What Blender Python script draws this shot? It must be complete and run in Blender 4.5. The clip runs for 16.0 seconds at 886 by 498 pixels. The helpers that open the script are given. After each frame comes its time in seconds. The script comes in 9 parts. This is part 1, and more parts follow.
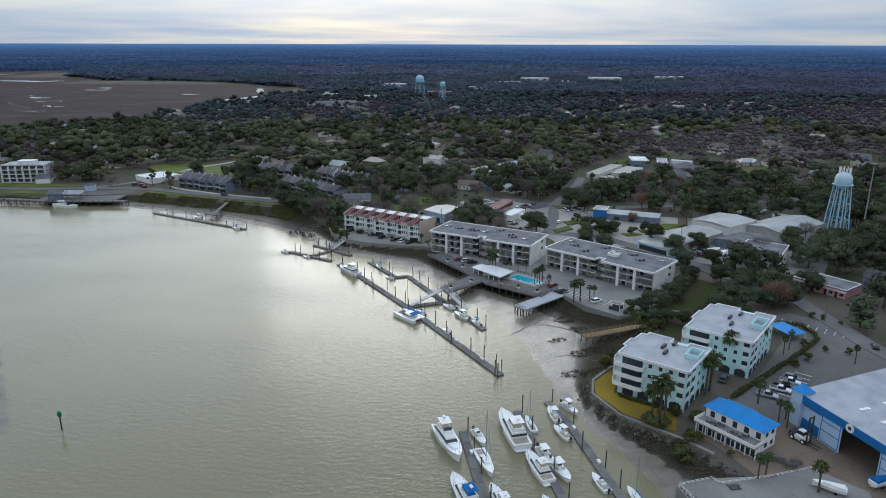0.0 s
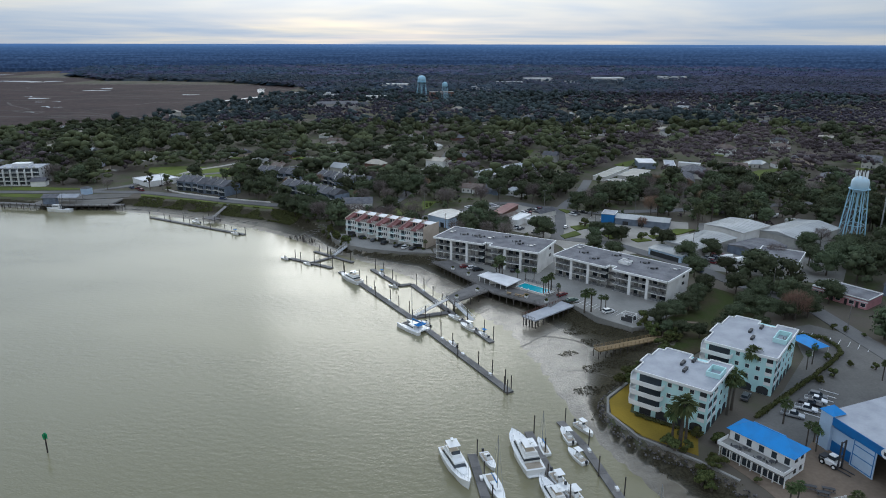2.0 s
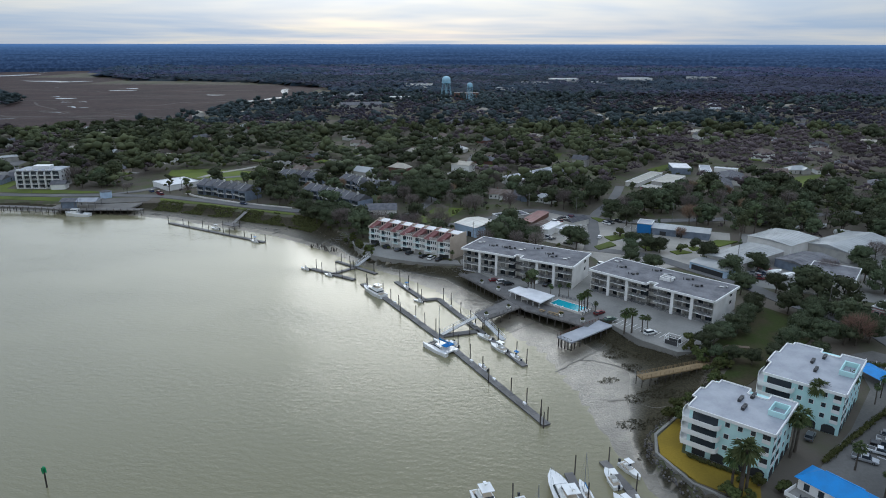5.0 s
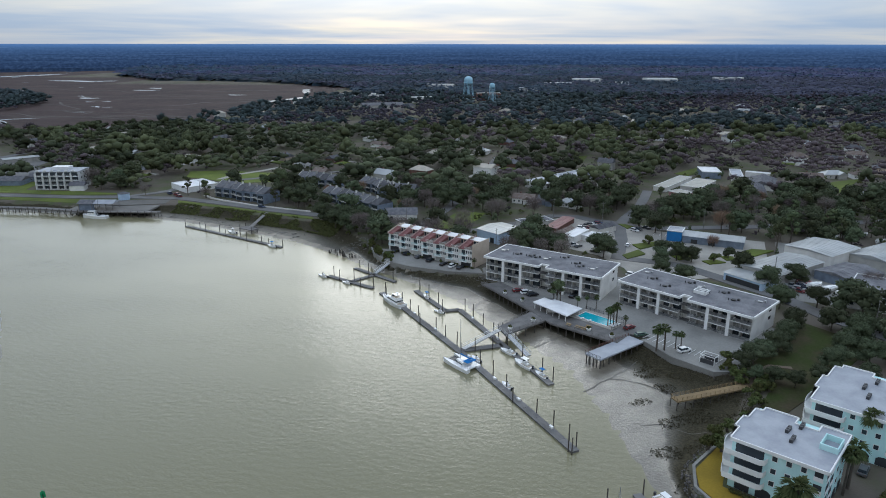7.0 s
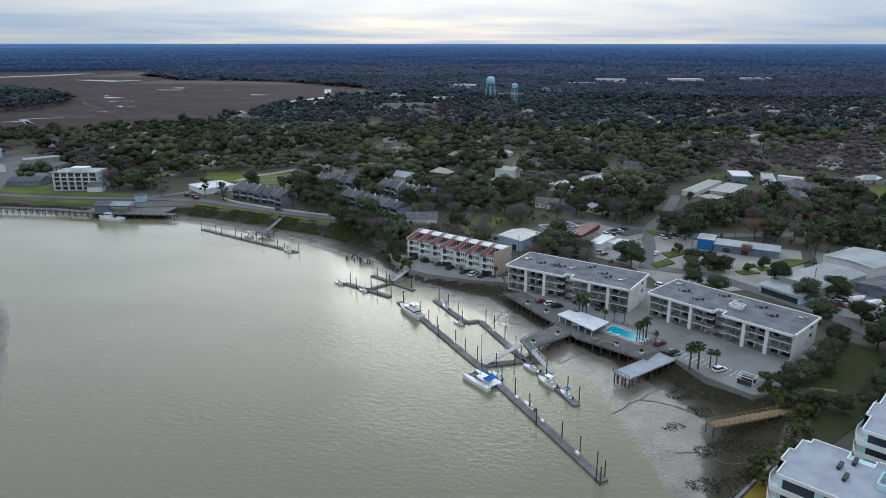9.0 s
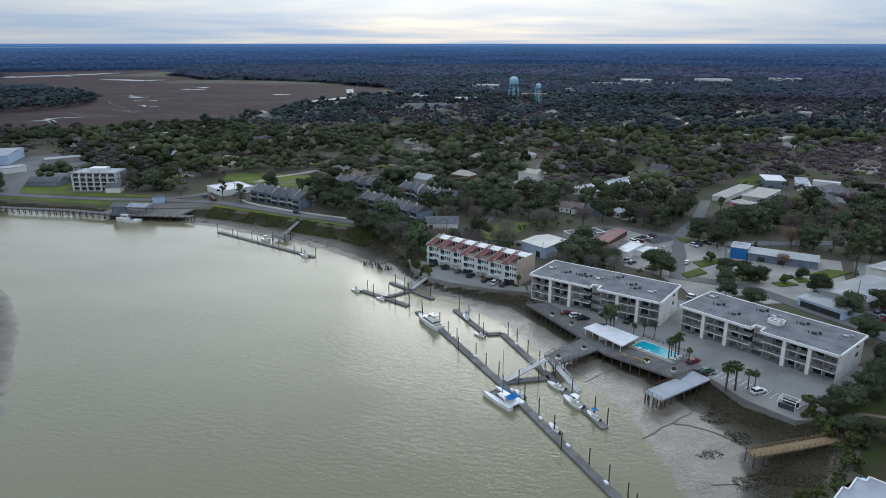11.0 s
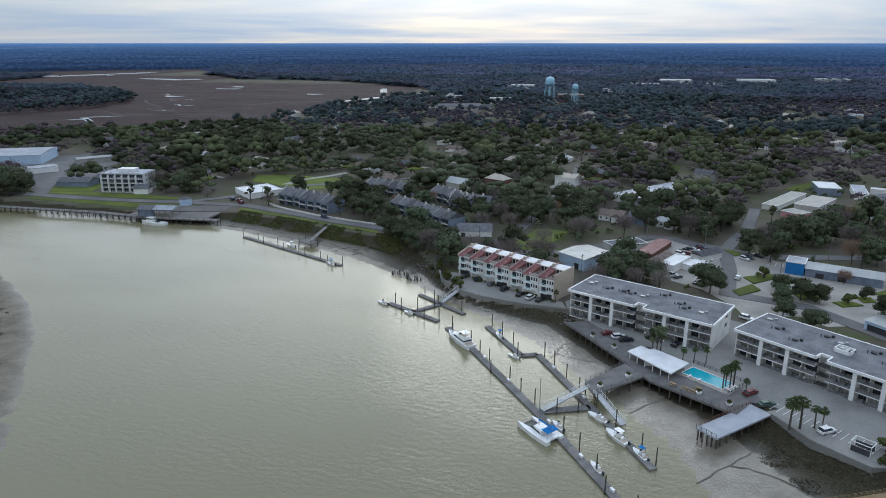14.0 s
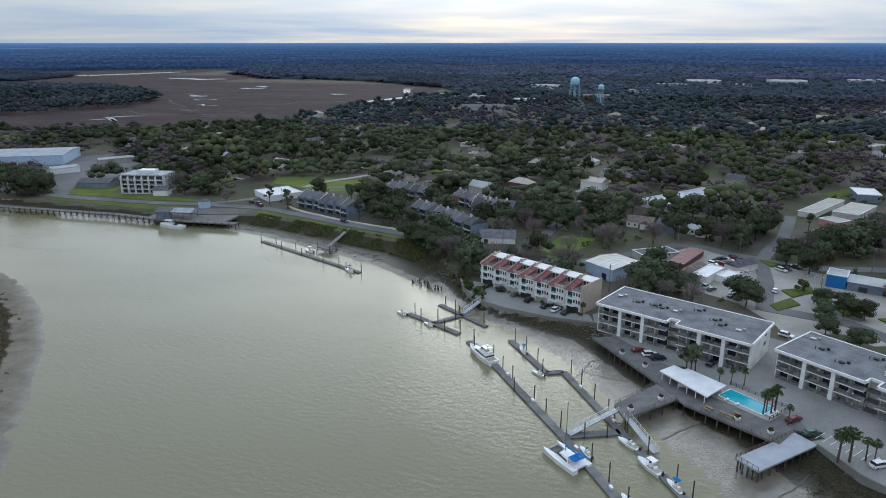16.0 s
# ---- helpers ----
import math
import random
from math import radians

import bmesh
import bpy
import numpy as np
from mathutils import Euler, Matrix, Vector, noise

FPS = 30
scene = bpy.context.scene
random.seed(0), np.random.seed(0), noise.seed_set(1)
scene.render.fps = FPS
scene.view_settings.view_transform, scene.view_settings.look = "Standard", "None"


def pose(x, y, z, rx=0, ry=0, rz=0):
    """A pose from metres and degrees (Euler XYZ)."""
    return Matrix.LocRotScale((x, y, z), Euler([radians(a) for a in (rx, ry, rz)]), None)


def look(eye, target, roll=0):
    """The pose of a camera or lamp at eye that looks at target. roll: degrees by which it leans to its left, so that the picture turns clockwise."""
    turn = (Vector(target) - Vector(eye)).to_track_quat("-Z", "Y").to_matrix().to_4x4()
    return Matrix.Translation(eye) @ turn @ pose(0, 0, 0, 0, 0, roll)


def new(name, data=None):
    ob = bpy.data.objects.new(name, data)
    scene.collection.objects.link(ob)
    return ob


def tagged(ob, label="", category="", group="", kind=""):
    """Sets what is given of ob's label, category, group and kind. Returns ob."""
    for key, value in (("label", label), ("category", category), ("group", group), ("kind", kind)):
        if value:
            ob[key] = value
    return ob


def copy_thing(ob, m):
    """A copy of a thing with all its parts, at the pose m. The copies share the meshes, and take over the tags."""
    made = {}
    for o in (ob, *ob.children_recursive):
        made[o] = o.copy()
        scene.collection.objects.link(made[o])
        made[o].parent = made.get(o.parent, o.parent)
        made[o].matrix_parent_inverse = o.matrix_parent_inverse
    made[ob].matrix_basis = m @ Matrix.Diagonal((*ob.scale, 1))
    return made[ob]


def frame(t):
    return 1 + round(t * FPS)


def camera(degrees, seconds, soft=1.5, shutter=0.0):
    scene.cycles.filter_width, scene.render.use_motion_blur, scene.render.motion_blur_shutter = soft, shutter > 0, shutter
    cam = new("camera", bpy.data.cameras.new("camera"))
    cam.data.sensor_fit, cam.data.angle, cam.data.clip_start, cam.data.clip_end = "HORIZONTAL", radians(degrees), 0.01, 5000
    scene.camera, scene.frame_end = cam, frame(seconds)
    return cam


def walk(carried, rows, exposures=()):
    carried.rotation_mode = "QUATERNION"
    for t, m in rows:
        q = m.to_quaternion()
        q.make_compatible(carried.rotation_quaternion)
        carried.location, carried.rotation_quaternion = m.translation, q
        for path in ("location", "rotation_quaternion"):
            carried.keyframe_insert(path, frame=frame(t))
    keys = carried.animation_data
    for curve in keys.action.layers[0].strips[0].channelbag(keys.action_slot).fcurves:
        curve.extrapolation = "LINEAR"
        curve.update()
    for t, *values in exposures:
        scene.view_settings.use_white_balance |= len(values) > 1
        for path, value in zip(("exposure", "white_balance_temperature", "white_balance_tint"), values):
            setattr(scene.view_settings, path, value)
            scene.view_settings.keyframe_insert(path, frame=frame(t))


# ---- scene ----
cam = camera(66.0, 16.0, soft=1.0)
# seconds, place in metres, yaw, pitch, roll in degrees
ROWS = [
    (0.0, -0.05, 0.01, 96.03, 1.669, -16.753, -0.142),
    (0.5, -0.40, 2.49, 96.02, 1.690, -16.754, -0.134),
    (1.0, -0.86, 5.01, 96.04, 1.714, -16.755, -0.126),
    (1.5, -1.38, 7.57, 96.07, 1.722, -16.757, -0.118),
    (2.0, -1.94, 10.17, 96.12, 1.756, -16.759, -0.110),
    (2.5, -2.52, 12.80, 96.17, 1.889, -16.761, -0.103),
    (3.0, -3.10, 15.46, 96.24, 2.160, -16.763, -0.096),
    (3.5, -3.65, 18.15, 96.30, 2.518, -16.765, -0.089),
    (4.0, -4.18, 20.86, 96.36, 2.867, -16.767, -0.082),
    (6.5, -6.22, 34.65, 96.57, 4.990, -16.780, -0.053),
    (7.0, -6.52, 37.43, 96.58, 5.426, -16.783, -0.048),
    (7.5, -6.80, 40.22, 96.58, 5.851, -16.787, -0.044),
    (8.0, -7.06, 43.01, 96.56, 6.312, -16.790, -0.039),
    (8.5, -7.32, 45.79, 96.53, 6.784, -16.793, -0.035),
    (9.0, -7.58, 48.56, 96.49, 7.216, -16.797, -0.031),
    (11.5, -9.18, 62.28, 96.17, 9.531, -16.817, -0.014),
    (12.0, -9.60, 64.98, 96.11, 9.966, -16.822, -0.012),
    (12.5, -10.07, 67.67, 96.04, 10.421, -16.826, -0.009),
    (13.0, -10.58, 70.34, 95.99, 10.901, -16.831, -0.007),
    (13.5, -11.12, 72.99, 95.96, 11.401, -16.836, -0.005),
    (14.0, -11.68, 75.62, 95.94, 11.876, -16.841, -0.004),
    (14.5, -12.26, 78.24, 95.96, 12.337, -16.846, -0.003),
    (15.0, -12.83, 80.84, 96.01, 12.809, -16.851, -0.001),
    (15.5, -13.38, 83.44, 96.10, 13.292, -16.857, -0.001),
    (16.0, -13.88, 86.02, 96.24, 13.798, -16.862, -0.000),
]
walk(cam, [(t, pose(x, y, z, 90 + pitch, roll, yaw)) for t, x, y, z, yaw, pitch, roll in ROWS],
     exposures=[(0.0, -0.01, 5860.0, 8.5), (7.0, 0.04, 5830.0, 8.5), (16.0, 0.10, 5800.0, 8.5)])

# ---- sky and sun: late winter afternoon, thin broken overcast, the sun veiled ahead ----
SUN_AZ, SUN_EL = -5.5, 18.0   # degrees from +y towards +x, and above the horizon
sun_dir = Vector((math.sin(radians(SUN_AZ)) * math.cos(radians(SUN_EL)), math.cos(radians(SUN_AZ)) * math.cos(radians(SUN_EL)), math.sin(radians(SUN_EL))))


def make_world():
    w = bpy.data.worlds.new("overcast_sky")
    scene.world = w
    w.use_nodes = True
    nt = w.node_tree
    nt.nodes.clear()
    N, K = nt.nodes.new, nt.links.new
    out, mix = N("ShaderNodeOutputWorld"), N("ShaderNodeMixShader")
    sky, bg, cl = N("ShaderNodeTexSky"), N("ShaderNodeBackground"), N("ShaderNodeBackground")
    sky.sky_type, sky.sun_disc = "NISHITA", False
    sky.sun_elevation, sky.sun_rotation = radians(SUN_EL), radians(SUN_AZ)
    bg.inputs[1].default_value = 0.10
    K(sky.outputs[0], bg.inputs[0])
    tc = N("ShaderNodeTexCoord")
    sep = N("ShaderNodeSeparateXYZ")
    K(tc.outputs["Generated"], sep.inputs[0])

    def mth(op, a, b=None, c=None):
        n = N("ShaderNodeMath")
        n.operation = op
        for k, v in enumerate((a, b, c)):
            if v is None:
                continue
            if isinstance(v, (int, float)):
                n.inputs[k].default_value = v
            else:
                K(v, n.inputs[k])
        return n.outputs[0]
    # a flat cloud deck: direction over height
    den = mth("ADD", mth("MAXIMUM", sep.outputs[2], 0.0), 0.045)
    comb = N("ShaderNodeCombineXYZ")
    K(mth("DIVIDE", sep.outputs[0], den), comb.inputs[0])
    K(mth("DIVIDE", sep.outputs[1], den), comb.inputs[1])
    n1, n2 = N("ShaderNodeTexNoise"), N("ShaderNodeTexNoise")
    for n, s, d in ((n1, 0.13, 5), (n2, 0.16, 3)):
        n.inputs["Scale"].default_value, n.inputs["Detail"].default_value, n.inputs["Roughness"].default_value = s, d, 0.55
        K(comb.outputs[0], n.inputs["Vector"])
    n1.inputs["Distortion"].default_value = 0.6
    ramp = N("ShaderNodeValToRGB")
    e = ramp.color_ramp.elements
    e[0].position, e[0].color = 0.38, (0.50, 0.615, 0.765, 1)
    e[1].position, e[1].color = 0.62, (0.95, 0.89, 0.78, 1)
    m = ramp.color_ramp.elements.new(0.5)
    m.color = (0.69, 0.735, 0.785, 1)
    K(n1.outputs[0], ramp.inputs[0])
    # the veiled sun brightens the cloud round it
    az = mth("ARCTAN2", sep.outputs[0], sep.outputs[1])
    el = mth("ARCSINE", sep.outputs[2])
    da = mth("DIVIDE", mth("SUBTRACT", az, radians(SUN_AZ)), radians(34))
    de = mth("DIVIDE", mth("SUBTRACT", el, radians(SUN_EL + 2.0)), radians(11.8))
    glow = mth("EXPONENT", mth("MULTIPLY", mth("ADD", mth("MULTIPLY", da, da), mth("MULTIPLY", de, de)), -1.0))
    warm = N("ShaderNodeMix")
    warm.data_type = "RGBA"
    warm.inputs[7].default_value = (0.92, 0.85, 0.68, 1)
    K(mth("MULTIPLY", glow, 0.8), warm.inputs[0])
    K(ramp.outputs[0], warm.inputs[6])
    high = N("ShaderNodeMapRange")
    high.interpolation_type = "SMOOTHSTEP"
    high.inputs["From Min"].default_value, high.inputs["From Max"].default_value = 0.42, 0.80
    K(sep.outputs[2], high.inputs["Value"])
    over = N("ShaderNodeMix")
    over.data_type = "RGBA"
    over.inputs[7].default_value = (0.635, 0.715, 0.84, 1)
    K(high.outputs[0], over.inputs[0])
    K(warm.outputs[2], over.inputs[6])
    K(over.outputs[2], cl.inputs[0])
    zen = mth("MULTIPLY_ADD", mth("MAXIMUM", sep.outputs[2], 0.0), 0.72, 0.61)
    K(mth("MULTIPLY_ADD", glow, 3.3, zen), cl.inputs[1])
    cover = N("ShaderNodeMapRange")
    cover.inputs["From Min"].default_value, cover.inputs["From Max"].default_value = 0.3, 0.55
    cover.inputs["To Min"].default_value, cover.inputs["To Max"].default_value = 0.88, 0.98
    K(n2.outputs[0], cover.inputs["Value"])
    K(cover.outputs[0], mix.inputs[0])
    K(bg.outputs[0], mix.inputs[1])
    K(cl.outputs[0], mix.inputs[2])
    K(mix.outputs[0], out.inputs[0])


make_world()
sun_data = bpy.data.lights.new("sun", "SUN")
sun_data.energy, sun_data.angle, sun_data.color = 0.25, radians(22), (1.0, 0.93, 0.82)
sun = new("sun", sun_data)
sun.matrix_world = look(sun_dir * 500, (0, 0, 0))
scene.view_settings.exposure = 0.0


# ---- materials ----
def shader(name):
    m = bpy.data.materials.new(name)
    m.use_nodes = True
    nt = m.node_tree
    return m, nt, nt.nodes["Principled BSDF"]


def mat(name, col, col2=None, rough=0.7, metal=0.0, scale=0.4, fine=6.0, bump=0.15, grain=0.25, spread=0.12, spec=0.4, world=False):
    """A weathered surface: broad patches between two colours, fine grain, relief, and a small change from piece to piece."""
    m, nt, b = shader(name)
    N, K = nt.nodes.new, nt.links.new
    col2 = col2 or tuple(c * 0.75 for c in col)
    tc = N("ShaderNodeTexCoord")
    vec = tc.outputs["Object"]
    if world:
        vec = N("ShaderNodeNewGeometry").outputs["Position"]
    big, small = N("ShaderNodeTexNoise"), N("ShaderNodeTexNoise")
    big.inputs["Scale"].default_value, big.inputs["Detail"].default_value = scale, 5
    small.inputs["Scale"].default_value, small.inputs["Detail"].default_value = fine, 3
    K(vec, big.inputs["Vector"])
    K(vec, small.inputs["Vector"])
    r = N("ShaderNodeMapRange")
    r.inputs["From Min"].default_value, r.inputs["From Max"].default_value = 0.38, 0.66
    K(big.outputs[0], r.inputs["Value"])
    mx = N("ShaderNodeMix")
    mx.data_type = "RGBA"
    mx.inputs[6].default_value, mx.inputs[7].default_value = (*col, 1), (*col2, 1)
    K(r.outputs[0], mx.inputs[0])
    info = N("ShaderNodeObjectInfo")
    val = N("ShaderNodeMath")
    val.operation = "MULTIPLY_ADD"
    val.inputs[1].default_value, val.inputs[2].default_value = grain * 2, 1 - grain
    K(small.outputs[0], val.inputs[0])
    v2 = N("ShaderNodeMath")
    v2.operation = "MULTIPLY_ADD"
    v2.inputs[1].default_value, v2.inputs[2].default_value = spread * 2, 1 - spread
    K(info.outputs["Random"], v2.inputs[0])
    v3 = N("ShaderNodeMath")
    v3.operation = "MULTIPLY"
    K(val.outputs[0], v3.inputs[0])
    K(v2.outputs[0], v3.inputs[1])
    hsv = N("ShaderNodeHueSaturation")
    K(mx.outputs[2], hsv.inputs["Color"])
    K(v3.outputs[0], hsv.inputs["Value"])
    K(hsv.outputs[0], b.inputs["Base Color"])
    b.inputs["Roughness"].default_value, b.inputs["Metallic"].default_value = rough, metal
    b.inputs["Specular IOR Level"].default_value = 0.08 if rough > 0.75 else spec
    if bump:
        bp = N("ShaderNodeBump")
        bp.inputs["Strength"].default_value, bp.inputs["Distance"].default_value = bump, 0.05
        K(small.outputs[0], bp.inputs["Height"])
        K(bp.outputs[0], b.inputs["Normal"])
    return m


def leaf_mat(name, cols, spread=0.35, swing=1.1):
    """Foliage: each clump takes its own shade, each tree its own tone."""
    m, nt, b = shader(name)
    N, K = nt.nodes.new, nt.links.new
    geo, info = N("ShaderNodeNewGeometry"), N("ShaderNodeObjectInfo")
    ramp = N("ShaderNodeValToRGB")
    els = ramp.color_ramp.elements
    for k, c in enumerate(cols):
        el = els[k] if k < 2 else els.new(0.5)
        el.position, el.color = k / (len(cols) - 1), (*c, 1)
    K(geo.outputs["Random Per Island"], ramp.inputs[0])
    v = N("ShaderNodeMath")
    v.operation = "MULTIPLY_ADD"
    v.inputs[1].default_value, v.inputs[2].default_value = 2 * spread, 1 - spread
    K(info.outputs["Random"], v.inputs[0])
    tone = N("ShaderNodeAttribute")
    tone.attribute_name = "tone"
    tv, tm = N("ShaderNodeMath"), N("ShaderNodeMath")
    tv.operation, tm.operation = "MULTIPLY_ADD", "MULTIPLY"
    tv.inputs[1].default_value, tv.inputs[2].default_value = swing, 1.20 - swing / 2
    K(tone.outputs["Fac"], tv.inputs[0])
    K(tv.outputs[0], tm.inputs[0])
    K(v.outputs[0], tm.inputs[1])
    hsv = N("ShaderNodeHueSaturation")
    h = N("ShaderNodeMath")
    h.operation = "MULTIPLY_ADD"
    h.inputs[1].default_value, h.inputs[2].default_value = 0.05, 0.475
    K(info.outputs["Random"], h.inputs[0])
    K(h.outputs[0], hsv.inputs["Hue"])
    K(ramp.outputs[0], hsv.inputs["Color"])
    K(tm.outputs[0], hsv.inputs["Value"])
    K(hsv.outputs[0], b.inputs["Base Color"])
    b.inputs["Roughness"].default_value = 0.85
    b.inputs["Specular IOR Level"].default_value = 0.05
    return m


def water_mat(name, base, rough, waves, strength):
    m, nt, b = shader(name)
    N, K = nt.nodes.new, nt.links.new
    pos = N("ShaderNodeNewGeometry").outputs["Position"]
    mp = N("ShaderNodeMapping")
    mp.inputs["Rotation"].default_value = (0, 0, radians(25))
    mp.inputs["Scale"].default_value = (0.45, 1.0, 1.0)
    K(pos, mp.inputs["Vector"])
    big, mid, small = N("ShaderNodeTexNoise"), N("ShaderNodeTexNoise"), N("ShaderNodeTexNoise")
    for n, s, d in ((big, 0.03, 4), (mid, waves, 3), (small, waves * 4, 2)):
        n.inputs["Scale"].default_value, n.inputs["Detail"].default_value = s, d
        K(mp.outputs[0], n.inputs["Vector"])
    col = N("ShaderNodeMix")
    col.data_type = "RGBA"
    col.inputs[6].default_value, col.inputs[7].default_value = (*base, 1), (*[c * 0.82 for c in base], 1)
    K(big.outputs[0], col.inputs[0])
    K(col.outputs[2], b.inputs["Base Color"])
    add = N("ShaderNodeMath")
    add.operation = "MULTIPLY_ADD"
    add.inputs[1].default_value = 0.35
    K(small.outputs[0], add.inputs[0])
    K(mid.outputs[0], add.inputs[2])
    # breezes ruffle some stretches and leave others slick
    ruf = N("ShaderNodeMapRange")
    ruf.inputs["From Min"].default_value, ruf.inputs["From Max"].default_value = 0.35, 0.65
    ruf.inputs["To Min"].default_value, ruf.inputs["To Max"].default_value = strength * 0.35, strength
    K(big.outputs[0], ruf.inputs["Value"])
    bp = N("ShaderNodeBump")
    bp.inputs["Distance"].default_value = 0.25
    K(ruf.outputs[0], bp.inputs["Strength"])
    K(add.outputs[0], bp.inputs["Height"])
    K(bp.outputs[0], b.inputs["Normal"])
    b.inputs["Roughness"].default_value, b.inputs["IOR"].default_value = rough, 1.33
    return m


def glass_mat(name, tint=(0.03, 0.04, 0.05)):
    m, nt, b = shader(name)
    b.inputs["Base Color"].default_value = (*tint, 1)
    b.inputs["Roughness"].default_value = 0.08
    b.inputs["Specular IOR Level"].default_value = 0.6
    return m


def ground_mat():
    """The land: leaf litter and rough grass inland, wet grey mud on the foreshore, brown cordgrass on the marsh."""
    m, nt, b = shader("ground")
    N, K = nt.nodes.new, nt.links.new
    pos = N("ShaderNodeNewGeometry").outputs["Position"]

    def ns(s, d=5, rough=0.55):
        n = N("ShaderNodeTexNoise")
        n.inputs["Scale"].default_value, n.inputs["Detail"].default_value, n.inputs["Roughness"].default_value = s, d, rough
        K(pos, n.inputs["Vector"])
        return n.outputs[0]

    def rng(v, a, c, lo=0.0, hi=1.0):
        r = N("ShaderNodeMapRange")
        for k, x in (("From Min", a), ("From Max", c), ("To Min", lo), ("To Max", hi)):
            r.inputs[k].default_value = x
        K(v, r.inputs["Value"])
        return r.outputs[0]

    def mixc(f, a, c):
        x = N("ShaderNodeMix")
        x.data_type = "RGBA"
        for k, v in ((0, f), (6, a), (7, c)):
            if isinstance(v, tuple):
                x.inputs[k].default_value = (*v, 1)
            else:
                K(v, x.inputs[k])
        return x.outputs[2]

    def att(n):
        a = N("ShaderNodeAttribute")
        a.attribute_name = n
        return a.outputs["Fac"]

    def sm(a, c, f=1.0):
        n = N("ShaderNodeMath")
        n.operation = "MULTIPLY_ADD"
        K(a, n.inputs[0])
        n.inputs[1].default_value = f
        K(c, n.inputs[2])
        return n.outputs[0]
    b1, b2, b3 = ns(0.02), ns(0.15), ns(1.6)
    land = mixc(rng(b2, 0.4, 0.62), (0.098, 0.086, 0.066), (0.076, 0.090, 0.040))
    land = mixc(rng(b1, 0.42, 0.6), land, (0.125, 0.108, 0.088))
    mud = mixc(rng(b2, 0.36, 0.64), (0.225, 0.198, 0.152), (0.155, 0.136, 0.104))
    mud = mixc(rng(ns(0.45, 6, 0.7), 0.52, 0.72, 0.0, 0.8), mud, (0.115, 0.10, 0.078))
    marsh = mixc(rng(ns(0.012, 7, 0.65), 0.4, 0.62), (0.062, 0.042, 0.040), (0.043, 0.031, 0.031))
    marsh = mixc(rng(ns(0.09, 4), 0.5, 0.75), marsh, (0.074, 0.055, 0.048))
    weed = mixc(rng(b3, 0.4, 0.6), (0.032, 0.029, 0.018), (0.062, 0.054, 0.034))
    jig = rng(b2, 0.3, 0.7, -0.22, 0.22)
    c = mixc(rng(sm(jig, att("weed")), 0.40, 0.60), mud, weed)
    c = mixc(rng(sm(jig, att("land")), 0.40, 0.60), c, land)
    c = mixc(rng(sm(jig, att("marsh"), 0.6), 0.42, 0.58), c, marsh)
    K(c, b.inputs["Base Color"])
    wet = rng(att("wet"), 0.1, 0.9, 0.8, 0.10)
    K(wet, b.inputs["Roughness"])
    K(rng(att("wet"), 0.05, 0.7, 0.04, 0.5), b.inputs["Specular IOR Level"])
    bp = N("ShaderNodeBump")
    bp.inputs["Strength"].default_value, bp.inputs["Distance"].default_value = 0.5, 0.25
    K(b3, bp.inputs["Height"])
    K(bp.outputs[0], b.inputs["Normal"])
    return m


